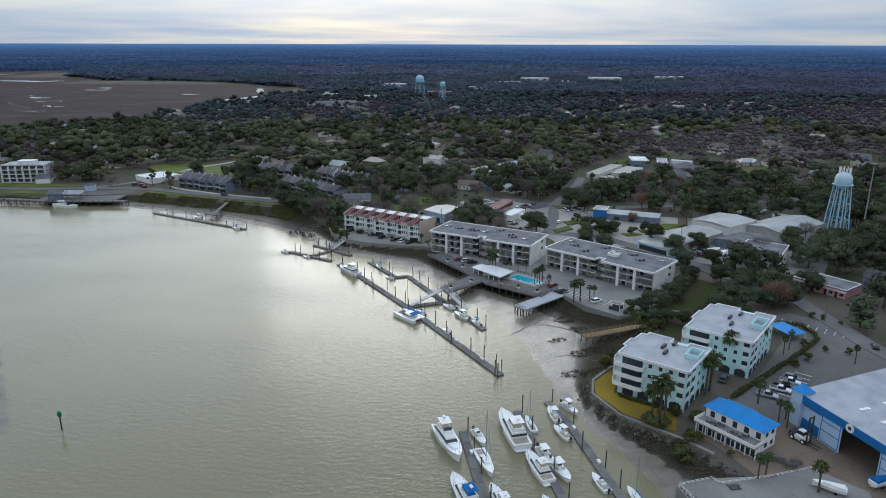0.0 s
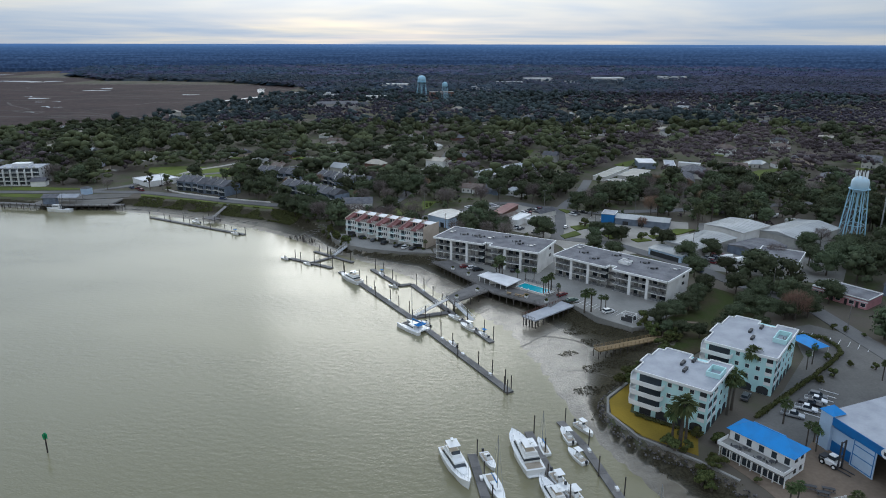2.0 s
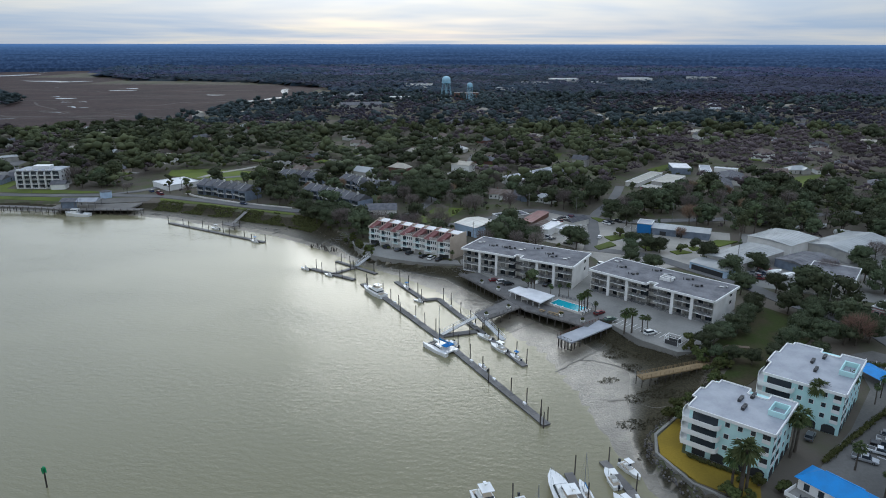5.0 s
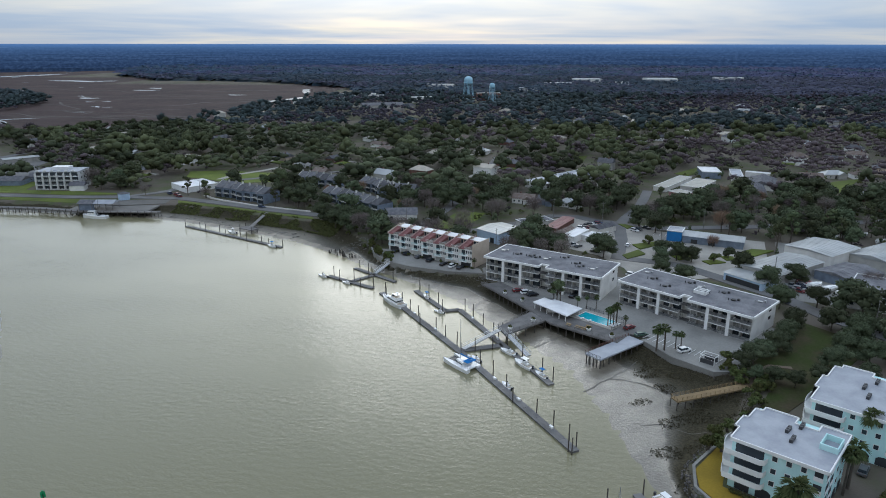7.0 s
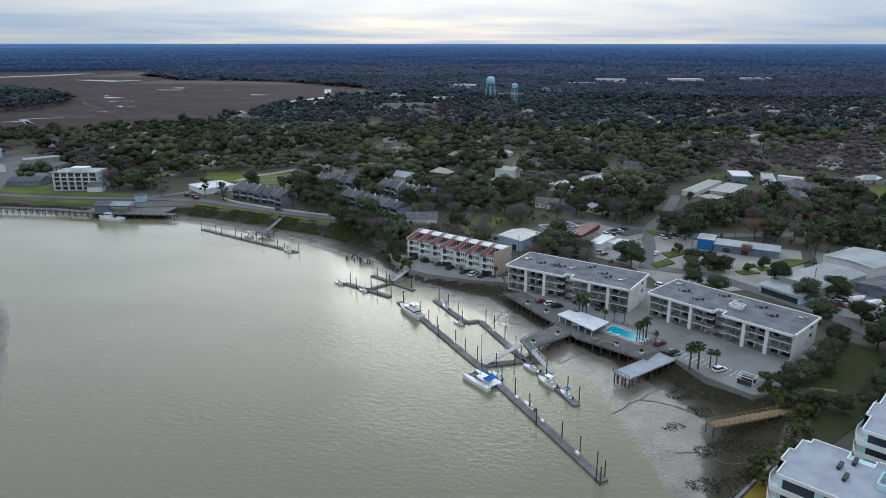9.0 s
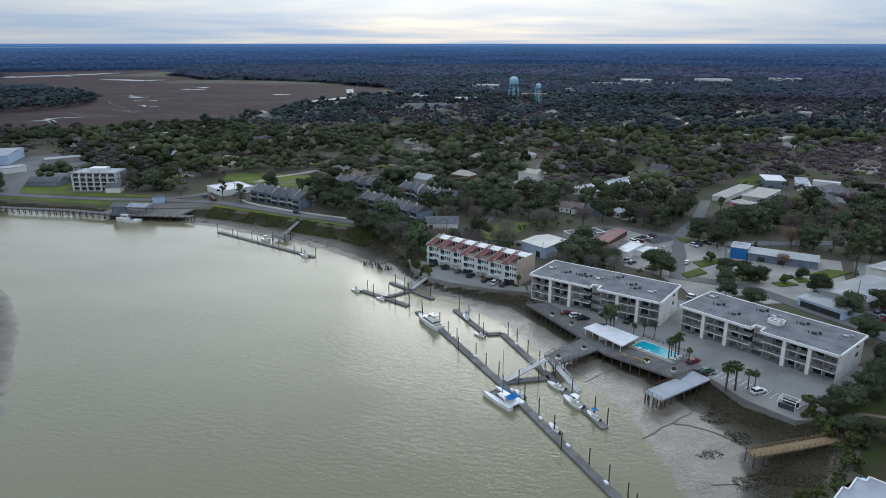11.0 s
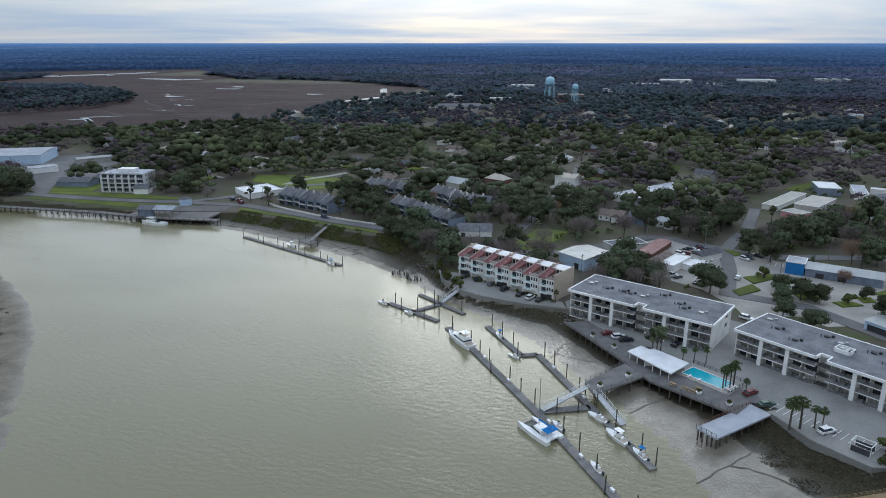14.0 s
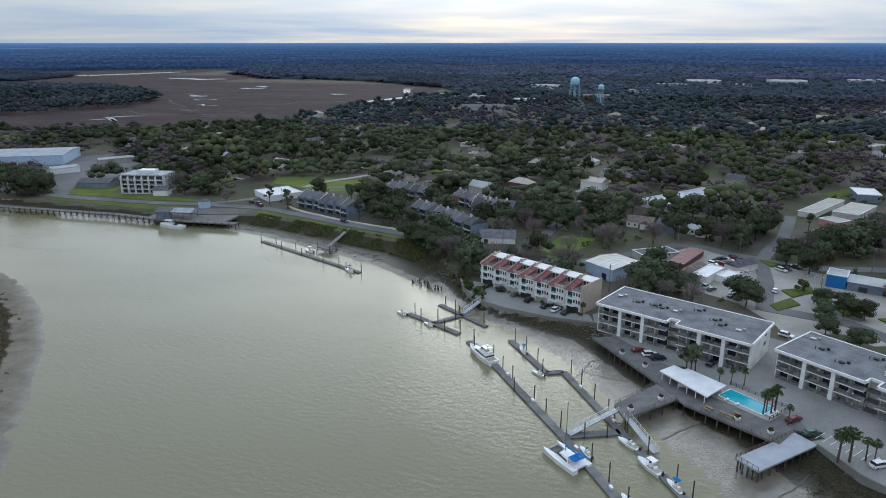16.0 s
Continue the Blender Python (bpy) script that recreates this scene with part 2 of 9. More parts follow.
M = {
    "ground": ground_mat(),
    "water": water_mat("river_water", (0.230, 0.210, 0.123), 0.09, 0.8, 0.42),
    "creek": water_mat("creek_water", (0.20, 0.20, 0.19), 0.12, 0.5, 0.1),
    "pool": water_mat("pool_water", (0.03, 0.42, 0.50), 0.05, 2.0, 0.15),
    "white": mat("white_stucco", (0.74, 0.73, 0.70), (0.62, 0.61, 0.58), 0.8, scale=0.25, grain=0.08, spread=0.03),
    "trim": mat("white_paint", (0.82, 0.82, 0.80), (0.74, 0.74, 0.72), 0.55, grain=0.06, spread=0.03),
    "roofgrey": mat("grey_gravel_roof", (0.215, 0.215, 0.225), (0.135, 0.135, 0.145), 0.9, scale=0.22, fine=1.6, grain=0.3, spread=0.03),
    "roofwhite": mat("white_membrane_roof", (0.375, 0.39, 0.42), (0.275, 0.29, 0.325), 0.6, scale=0.2, fine=2, grain=0.1, spread=0.03),
    "roofmetal": mat("galvanised_roof", (0.385, 0.395, 0.39), (0.29, 0.30, 0.295), 0.45, 0.2, scale=0.12, grain=0.1, spread=0.15),
    "roofbright": mat("bright_white_roof", (0.72, 0.72, 0.72), (0.62, 0.62, 0.62), 0.6, scale=0.3, fine=2, grain=0.08, spread=0.03),
    "roofcream": mat("cream_gravel_roof", (0.47, 0.445, 0.385), (0.39, 0.37, 0.32), 0.85, scale=0.2, spread=0.08),
    "redroof": mat("faded_red_metal_roof", (0.25, 0.115, 0.105), (0.20, 0.10, 0.09), 0.6, scale=0.3, spread=0.05),
    "finpink": mat("dusty_pink_stucco", (0.40, 0.27, 0.25), (0.33, 0.22, 0.205), 0.85, scale=0.4, spread=0.08),
    "rooftan": mat("tan_roof", (0.45, 0.41, 0.34), (0.36, 0.33, 0.28), 0.8, scale=0.2, spread=0.25),
    "shingle": mat("grey_shingles", (0.10, 0.10, 0.11), (0.15, 0.15, 0.155), 0.9, scale=0.5, spread=0.3),
    "shinglebrown": mat("brown_shingles", (0.13, 0.10, 0.085), (0.19, 0.16, 0.14), 0.9, scale=0.5, spread=0.3),
    "pinkroof": mat("faded_red_roof", (0.17, 0.075, 0.072), (0.23, 0.115, 0.108), 0.8, scale=0.6, spread=0.12),
    "mint": mat("pale_mint_stucco", (0.55, 0.78, 0.77), (0.47, 0.69, 0.69), 0.8, scale=0.3, grain=0.08, spread=0.03),
    "blue": mat("bright_blue_metal", (0.010, 0.235, 0.62), (0.014, 0.20, 0.52), 0.45, scale=0.4, grain=0.08, spread=0.03),
    "shedblue": mat("mid_blue_cladding", (0.012, 0.155, 0.42), (0.018, 0.13, 0.35), 0.5, scale=0.4, grain=0.1, spread=0.03),
    "paleblue": mat("pale_blue_cladding", (0.46, 0.58, 0.72), (0.40, 0.52, 0.66), 0.5, scale=0.4, grain=0.1, spread=0.03),
    "towerblue": mat("light_blue_paint", (0.36, 0.58, 0.70), (0.30, 0.50, 0.62), 0.5, scale=0.3, grain=0.08, spread=0.03),
    "tankblue": mat("pale_blue_tank_paint", (0.52, 0.67, 0.75), (0.45, 0.60, 0.68), 0.5, scale=0.3, grain=0.08, spread=0.03),
    "bluegrey": mat("blue_grey_siding", (0.20, 0.24, 0.30), (0.15, 0.18, 0.23), 0.8, scale=0.4, spread=0.12),
    "beige": mat("beige_stucco", (0.52, 0.44, 0.36), (0.44, 0.37, 0.30), 0.85, scale=0.3, spread=0.1),
    "pink": mat("pink_stucco", (0.56, 0.28, 0.30), (0.48, 0.24, 0.26), 0.8, scale=0.4, spread=0.05),
    "brick": mat("red_brick", (0.19, 0.105, 0.085), (0.15, 0.085, 0.07), 0.9, scale=0.5, fine=8, spread=0.15),
    "siding": mat("pale_siding", (0.55, 0.54, 0.50), (0.45, 0.44, 0.42), 0.8, scale=0.4, spread=0.35),
    "asphalt": mat("worn_asphalt", (0.140, 0.138, 0.135), (0.185, 0.180, 0.172), 0.9, scale=0.06, fine=2, grain=0.18, spread=0.02, world=True),
    "concrete": mat("pale_concrete", (0.27, 0.262, 0.24), (0.195, 0.19, 0.175), 0.85, scale=0.08, fine=1.5, grain=0.2, spread=0.04, world=True),
    "paving": mat("pale_sandy_paving", (0.40, 0.375, 0.33), (0.29, 0.275, 0.245), 0.9, scale=0.07, fine=1.4, grain=0.2, world=True),
    "sand": mat("sandy_yard", (0.20, 0.155, 0.115), (0.135, 0.105, 0.08), 0.9, scale=0.07, fine=1.2, grain=0.25, world=True),
    "lawn": mat("winter_lawn", (0.125, 0.155, 0.034), (0.085, 0.105, 0.030), 0.9, scale=0.06, fine=1.5, grain=0.25, spread=0.2, world=True),
    "rough": mat("rough_dark_grass", (0.040, 0.052, 0.016), (0.060, 0.050, 0.030), 0.95, scale=0.12, fine=1.2, grain=0.3, world=True),
    "parking": mat("pale_worn_parking", (0.188, 0.180, 0.165), (0.135, 0.129, 0.119), 0.9, scale=0.07, fine=1.6, grain=0.22, world=True),
    "yellowlawn": mat("dormant_lawn", (0.235, 0.165, 0.024), (0.17, 0.122, 0.022), 0.9, scale=0.1, fine=2, grain=0.2, world=True),
    "deck": mat("grey_weathered_planks", (0.20, 0.19, 0.18), (0.145, 0.14, 0.135), 0.85, scale=0.3, fine=5, grain=0.25, spread=0.15),
    "pile": mat("tarred_pile", (0.060, 0.052, 0.045), (0.11, 0.10, 0.09), 0.8, scale=0.6, spread=0.25),
    "newwood": mat("tan_timber", (0.33, 0.24, 0.13), (0.26, 0.19, 0.11), 0.8, scale=0.5, spread=0.15),
    "rock": mat("grey_riprap", (0.150, 0.140, 0.138), (0.085, 0.080, 0.078), 0.9, scale=0.8, spread=0.4),
    "darkmud": mat("dark_wet_mud", (0.075, 0.066, 0.052), (0.05, 0.045, 0.036), 0.5, scale=0.8, spread=0.25),
    "mudstone": mat("muddy_stone", (0.13, 0.115, 0.095), (0.08, 0.072, 0.06), 0.9, scale=0.8, spread=0.4),
    # paints the shade inside openings; also colours dark fittings and furniture
    "dark": mat("shade_and_dark_fittings", (0.025, 0.027, 0.03), (0.035, 0.037, 0.04), 0.7, spread=0.2, bump=0),
    "rail": mat("dark_metal_rail", (0.05, 0.052, 0.055), (0.07, 0.07, 0.075), 0.5, 0.3, bump=0),
    "greyrail": mat("grey_metal_rail", (0.20, 0.21, 0.225), (0.15, 0.16, 0.17), 0.5, 0.2, bump=0),
    "curtain": mat("pale_curtain", (0.42, 0.42, 0.40), (0.30, 0.30, 0.29), 0.8, scale=1.5, spread=0.3, bump=0),
    "bankgrass": leaf_mat("olive_bank_grass", [(0.050, 0.054, 0.024), (0.100, 0.104, 0.042), (0.074, 0.076, 0.034)]),
    "steel": mat("galvanised_steel", (0.40, 0.41, 0.42), (0.32, 0.33, 0.34), 0.45, 0.6, bump=0),
    "glass": glass_mat("window_glass"),
    "gel": mat("white_gelcoat", (0.80, 0.80, 0.78), (0.74, 0.74, 0.72), 0.25, scale=0.5, grain=0.04, spread=0.04, bump=0.02),
    "canvas": mat("blue_canvas", (0.02, 0.16, 0.42), (0.02, 0.12, 0.34), 0.8, spread=0.1),
    "hull": mat("dark_hull", (0.02, 0.025, 0.035), (0.03, 0.03, 0.04), 0.3, bump=0),
    "teak": mat("cockpit_sole", (0.42, 0.36, 0.28), (0.34, 0.29, 0.22), 0.7),
    "rubber": mat("black_rubber", (0.02, 0.02, 0.02), (0.03, 0.03, 0.03), 0.8, bump=0),
    "bark": mat("grey_bark", (0.105, 0.090, 0.075), (0.07, 0.06, 0.05), 0.9, scale=1.0, spread=0.25),
    "green": mat("signal_green", (0.02, 0.30, 0.12), (0.02, 0.25, 0.10), 0.5),
    "orange": mat("faded_cover", (0.45, 0.20, 0.12), (0.35, 0.16, 0.10), 0.8, spread=0.3),
    "oak": leaf_mat("evergreen_oak_leaves", [(0.032, 0.041, 0.024), (0.074, 0.087, 0.049), (0.051, 0.062, 0.036)]),
    "pine": leaf_mat("pine_needles", [(0.042, 0.054, 0.029), (0.090, 0.103, 0.052), (0.064, 0.077, 0.040)]),
    "bare": leaf_mat("bare_twigs", [(0.105, 0.088, 0.082), (0.190, 0.162, 0.150), (0.145, 0.122, 0.114)], 0.25),
    "rust": leaf_mat("russet_leaves", [(0.143, 0.098, 0.072), (0.234, 0.156, 0.111), (0.182, 0.124, 0.088)], 0.2),
    "palm": leaf_mat("palm_fronds", [(0.030, 0.050, 0.020), (0.085, 0.105, 0.045), (0.055, 0.075, 0.030)], 0.2),
    "bush": leaf_mat("shrub_leaves", [(0.028, 0.038, 0.014), (0.085, 0.092, 0.034), (0.052, 0.062, 0.023)], 0.3),
    # Six distance tiers: blue aerial haze is mixed into these foliage colours.
    "faroak": leaf_mat("far_hazed_leaves", [(0.015, 0.027, 0.053), (0.025, 0.042, 0.078), (0.020, 0.035, 0.065)], 0.1, 0.6),
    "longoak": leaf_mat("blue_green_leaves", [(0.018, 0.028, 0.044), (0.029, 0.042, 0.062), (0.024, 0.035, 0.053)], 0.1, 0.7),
    "longbare": leaf_mat("hazed_twigs", [(0.029, 0.032, 0.054), (0.044, 0.046, 0.074), (0.037, 0.039, 0.064)], 0.1, 0.7),
    "farbare": leaf_mat("far_hazed_twigs", [(0.024, 0.033, 0.064), (0.037, 0.047, 0.086), (0.030, 0.040, 0.075)], 0.1, 0.6),
    "midoak": leaf_mat("mid_hazed_leaves", [(0.030, 0.043, 0.046), (0.056, 0.071, 0.073), (0.042, 0.056, 0.059)], 0.2, 0.9),
    "midwinter": leaf_mat("mid_hazed_twigs", [(0.044, 0.040, 0.053), (0.070, 0.062, 0.077), (0.057, 0.051, 0.065)], 0.2, 0.8),
    "winter": leaf_mat("brown_winter_canopy", [(0.044, 0.036, 0.040), (0.080, 0.065, 0.070), (0.059, 0.048, 0.053)], 0.3, 0.8),
    "mudgrass": leaf_mat("dark_mud_grass", [(0.060, 0.054, 0.036), (0.100, 0.090, 0.058), (0.078, 0.070, 0.045)]),
    "reed": leaf_mat("dry_reeds", [(0.12, 0.09, 0.05), (0.20, 0.16, 0.085), (0.15, 0.12, 0.06)], 0.2),
}


# ---- small builders ----
rnd = random.Random(7)


def turn(x, y, z=0.0, deg=0.0):
    return pose(x, y, z, 0, 0, deg)


def box(bm, x0, x1, y0, y1, z0, z1, m=None):
    co = [(x, y, z) for z in (z0, z1) for y in (y0, y1) for x in (x0, x1)]
    v = [bm.verts.new(m @ Vector(c) if m else c) for c in co]
    for f in ((0, 2, 3, 1), (4, 5, 7, 6), (0, 1, 5, 4), (2, 6, 7, 3), (0, 4, 6, 2), (1, 3, 7, 5)):
        bm.faces.new([v[i] for i in f])
    return v


def prism(bm, pts, z0, z1):
    """A vertical prism on a counter-clockwise outline."""
    a = sum(p[0] * q[1] - q[0] * p[1] for p, q in zip(pts, pts[1:] + pts[:1]))
    if a < 0:
        pts = pts[::-1]
    lo = [bm.verts.new((x, y, z0)) for x, y in pts]
    hi = [bm.verts.new((x, y, z1)) for x, y in pts]
    bm.faces.new(lo[::-1])
    bm.faces.new(hi)
    for i in range(len(pts)):
        j = (i + 1) % len(pts)
        bm.faces.new((lo[i], lo[j], hi[j], hi[i]))


def tube(bm, p, q, r0, r1=None, n=6):
    p, q = Vector(p), Vector(q)
    r1 = r0 if r1 is None else r1
    rot = (q - p).to_track_quat("Z", "Y").to_matrix()
    ring = [rot @ Vector((math.cos(2 * math.pi * k / n), math.sin(2 * math.pi * k / n), 0)) for k in range(n)]
    a = [bm.verts.new(p + r0 * d) for d in ring]
    b = [bm.verts.new(q + r1 * d) for d in ring]
    bm.faces.new(a[::-1])
    bm.faces.new(b)
    for k in range(n):
        bm.faces.new((a[k], a[(k + 1) % n], b[(k + 1) % n], b[k]))


def wedge(bm, x0, x1, y0, y1, z0, z1, over=0.0, along="x"):
    """A gable roof: ridge along x or y."""
    if along == "x":
        ym = (y0 + y1) / 2
        co = [(x0 - over, y0 - over, z0), (x1 + over, y0 - over, z0), (x1 + over, y1 + over, z0), (x0 - over, y1 + over, z0), (x0 - over, ym, z1), (x1 + over, ym, z1)]
        fs = ((0, 1, 5, 4), (2, 3, 4, 5), (0, 4, 3), (1, 2, 5), (0, 3, 2, 1))
    else:
        xm = (x0 + x1) / 2
        co = [(x0 - over, y0 - over, z0), (x1 + over, y0 - over, z0), (x1 + over, y1 + over, z0), (x0 - over, y1 + over, z0), (xm, y0 - over, z1), (xm, y1 + over, z1)]
        fs = ((0, 4, 5, 3), (1, 2, 5, 4), (0, 1, 4), (2, 3, 5), (0, 3, 2, 1))
    v = [bm.verts.new(c) for c in co]
    for f in fs:
        bm.faces.new([v[i] for i in f])


def hip(bm, x0, x1, y0, y1, z0, z1, over=0.4):
    x0, x1, y0, y1 = x0 - over, x1 + over, y0 - over, y1 + over
    w, d = x1 - x0, y1 - y0
    k = min(w, d) / 2
    co = [(x0, y0, z0), (x1, y0, z0), (x1, y1, z0), (x0, y1, z0)]
    if w >= d:
        co += [(x0 + k, (y0 + y1) / 2, z1), (x1 - k - 0.01, (y0 + y1) / 2, z1)]
        fs = ((0, 1, 5, 4), (2, 3, 4, 5), (0, 4, 3), (1, 2, 5), (0, 3, 2, 1))
    else:
        co += [((x0 + x1) / 2, y0 + k, z1), ((x0 + x1) / 2, y1 - k - 0.01, z1)]
        fs = ((0, 4, 5, 3), (1, 2, 5, 4), (0, 1, 4), (2, 3, 5), (0, 3, 2, 1))
    v = [bm.verts.new(c) for c in co]
    for f in fs:
        bm.faces.new([v[i] for i in f])


def mesh_of(bm, name, material):
    bmesh.ops.recalc_face_normals(bm, faces=bm.faces)
    me = bpy.data.meshes.new(name)
    bm.to_mesh(me)
    bm.free()
    if material:
        me.materials.append(M[material])
    return me


def part(name, bm, material, parent=None, label="", smooth=False):
    me = mesh_of(bm, name, material) if isinstance(bm, bmesh.types.BMesh) else bm
    if smooth:
        for p in me.polygons:
            p.use_smooth = True
    ob = new(name, me)
    ob.parent = parent
    if label:
        ob["label"] = label
    return ob


def piece(name, me, parent, m):
    ob = new(name, me)
    ob.parent = parent
    ob.matrix_local = m
    return ob


def boxes(*dims):
    bm = bmesh.new()
    for d in dims:
        box(bm, *d)
    return bm


def thing(name, m, label, category, group="", kind=""):
    ob = new(name)
    ob.empty_display_size = 0.5
    ob.matrix_world = m
    return tagged(ob, label, category, group, kind)


def sheet(name, material, pts, z, label, category, thick=0.05):
    bm = bmesh.new()
    prism(bm, pts, z - 0.6, z + thick)
    bmesh.ops.triangulate(bm, faces=[f for f in bm.faces if len(f.verts) > 4])
    return tagged(part(name, bm, material), label, category, kind="structure")


def strip(pts, w):
    """The outline of a band of width w along a line."""
    lft, rgt = [], []
    for i, p in enumerate(pts):
        a, b = Vector(pts[max(i - 1, 0)][:2]), Vector(pts[min(i + 1, len(pts) - 1)][:2])
        d = (b - a).normalized()
        n = Vector((-d.y, d.x)) * w / 2
        lft.append((p[0] + n.x, p[1] + n.y))
        rgt.append((p[0] - n.x, p[1] - n.y))
    return lft, rgt


def band(bm, pts, w, z0, z1):
    lft, rgt = strip(pts, w)
    rows = [[bm.verts.new(c) for c in ((*r, z0), (*r, z1), (*l, z1), (*l, z0))] for r, l in zip(rgt, lft)]
    for a, b in zip(rows, rows[1:]):
        for k in range(4):
            bm.faces.new((a[k], b[k], b[(k + 1) % 4], a[(k + 1) % 4]))
    bm.faces.new(rows[0])
    bm.faces.new(rows[-1][::-1])


def inside(x, y, poly):
    """Which of the points lie in the outline."""
    x, y = np.asarray(x, float), np.asarray(y, float)
    r = np.zeros(x.shape, bool)
    for (x0, y0), (x1, y1) in zip(poly, poly[1:] + poly[:1]):
        if y0 == y1:
            continue
        c = ((y0 > y) != (y1 > y)) & (x < (x1 - x0) * (y - y0) / (y1 - y0) + x0)
        r ^= c
    return r


def line_dist(x, y, line):
    d = np.full(np.shape(x), 1e9)
    for (x0, y0), (x1, y1) in zip(line, line[1:]):
        dx, dy = x1 - x0, y1 - y0
        t = np.clip(((x - x0) * dx + (y - y0) * dy) / (dx * dx + dy * dy), 0, 1)
        d = np.minimum(d, np.hypot(x - x0 - t * dx, y - y0 - t * dy))
    return d


# ---- ground and water ----
LAND = 3.4
# low-tide water line, from the boatyard round the bend to the far wharf
EDGE = [(66, 60), (60, 100), (52, 118), (46.7, 130), (41.6, 145), (35.8, 157), (29.5, 175), (25, 192.6), (21, 209), (15.5, 228), (4, 247), (-8, 262), (-17, 277),
        (-27, 290), (-40, 303), (-57, 316), (-72, 329), (-86, 342), (-105, 357), (-126, 369), (-155, 382), (-186, 395), (-201, 399), (-232, 405), (-266, 407),
        (-305, 410), (-350, 414), (-420, 422), (-520, 440), (-700, 470), (-1200, 520), (-6000, 700)]
# top of the bank behind it
BANK = [(90, 60), (82, 100), (74, 118), (66.5, 132), (53.5, 148), (42, 158), (36, 170), (37, 178), (49, 193), (60, 204), (66, 216), (64, 226), (54, 236),
        (42, 250), (36, 258), (20, 270), (8, 281), (-8, 300), (-15, 310.5), (-30, 312), (-47, 317), (-57.5, 323), (-65, 333), (-68, 343), (-78, 362), (-92, 382),
        (-112, 393), (-140, 402), (-172, 414), (-205, 424), (-235, 417), (-266, 417), (-305, 420), (-350, 424), (-420, 432), (-520, 452), (-700, 485), (-1200, 540), (-6000, 720)]
SPIT = [(-95, 100), (-118, 155), (-147, 196), (-158, 211), (-174, 233), (-195, 260), (-216, 281), (-249, 305), (-267, 313), (-310, 320), (-420, 330), (-700, 300), (-700, 100)]
MARSH = [(-1500, 620), (-655, 684), (-513, 730), (-440, 786), (-396, 825), (-376, 891), (-389, 999), (-350, 1139), (-333, 1210), (-300, 1320), (-330, 1449), (-368, 1528), (-515, 1659), (-625, 1729), (-780, 1771), (-923, 1760), (-1026, 1900), (-1173, 2010), (-1330, 2400), (-1450, 2700), (-1800, 2700), (-1850, 2300), (-2000, 2250), (-2600, 1700), (-2500, 700)]
RIVER = EDGE + [(-6000, -3000), (66, -3000)]
UPLAND = BANK + [(-6000, 6000), (6000, 6000), (6000, 60)]


def smooth(a, b, x):
    t = np.clip((x - a) / (b - a), 0, 1)
    return t * t * (3 - 2 * t)


def steps(lo, hi, fine, reach, grow=1.25):
    v = list(np.arange(lo, hi + 0.1, fine))
    s, up = fine, v[-1]
    while up < reach:
        s *= grow
        up += s
        v.append(up)
    s, dn = fine, v[0]
    while dn > -reach:
        s *= grow
        dn -= s
        v.insert(0, dn)
    return np.array(v)


def ground_height(x, y):
    x, y = np.asarray(x, float), np.asarray(y, float)
    de, db = line_dist(x, y, EDGE), line_dist(x, y, BANK)
    riv, upl = inside(x, y, RIVER), inside(x, y, UPLAND)
    s = de / (de + db + 1e-6)
    z = np.where(riv, -2.5 * smooth(0, 25, de), 0.9 * s + (LAND - 0.9) * smooth(0.72, 1.0, s))
    z = np.where(upl, LAND, z)
    ds = line_dist(x, y, SPIT + SPIT[:1])
    sp = inside(x, y, SPIT)
    z = np.where(sp, np.minimum(1.4, 0.02 + 0.06 * ds), np.where(riv, np.maximum(z, -0.12 * ds), z))
    mr = inside(x, y, MARSH)
    dm = line_dist(x, y, MARSH + MARSH[:1])
    z = np.where(mr, LAND - 2.4 * smooth(0, 40, dm), z)
    return z, riv, upl, mr, s, sp, ds


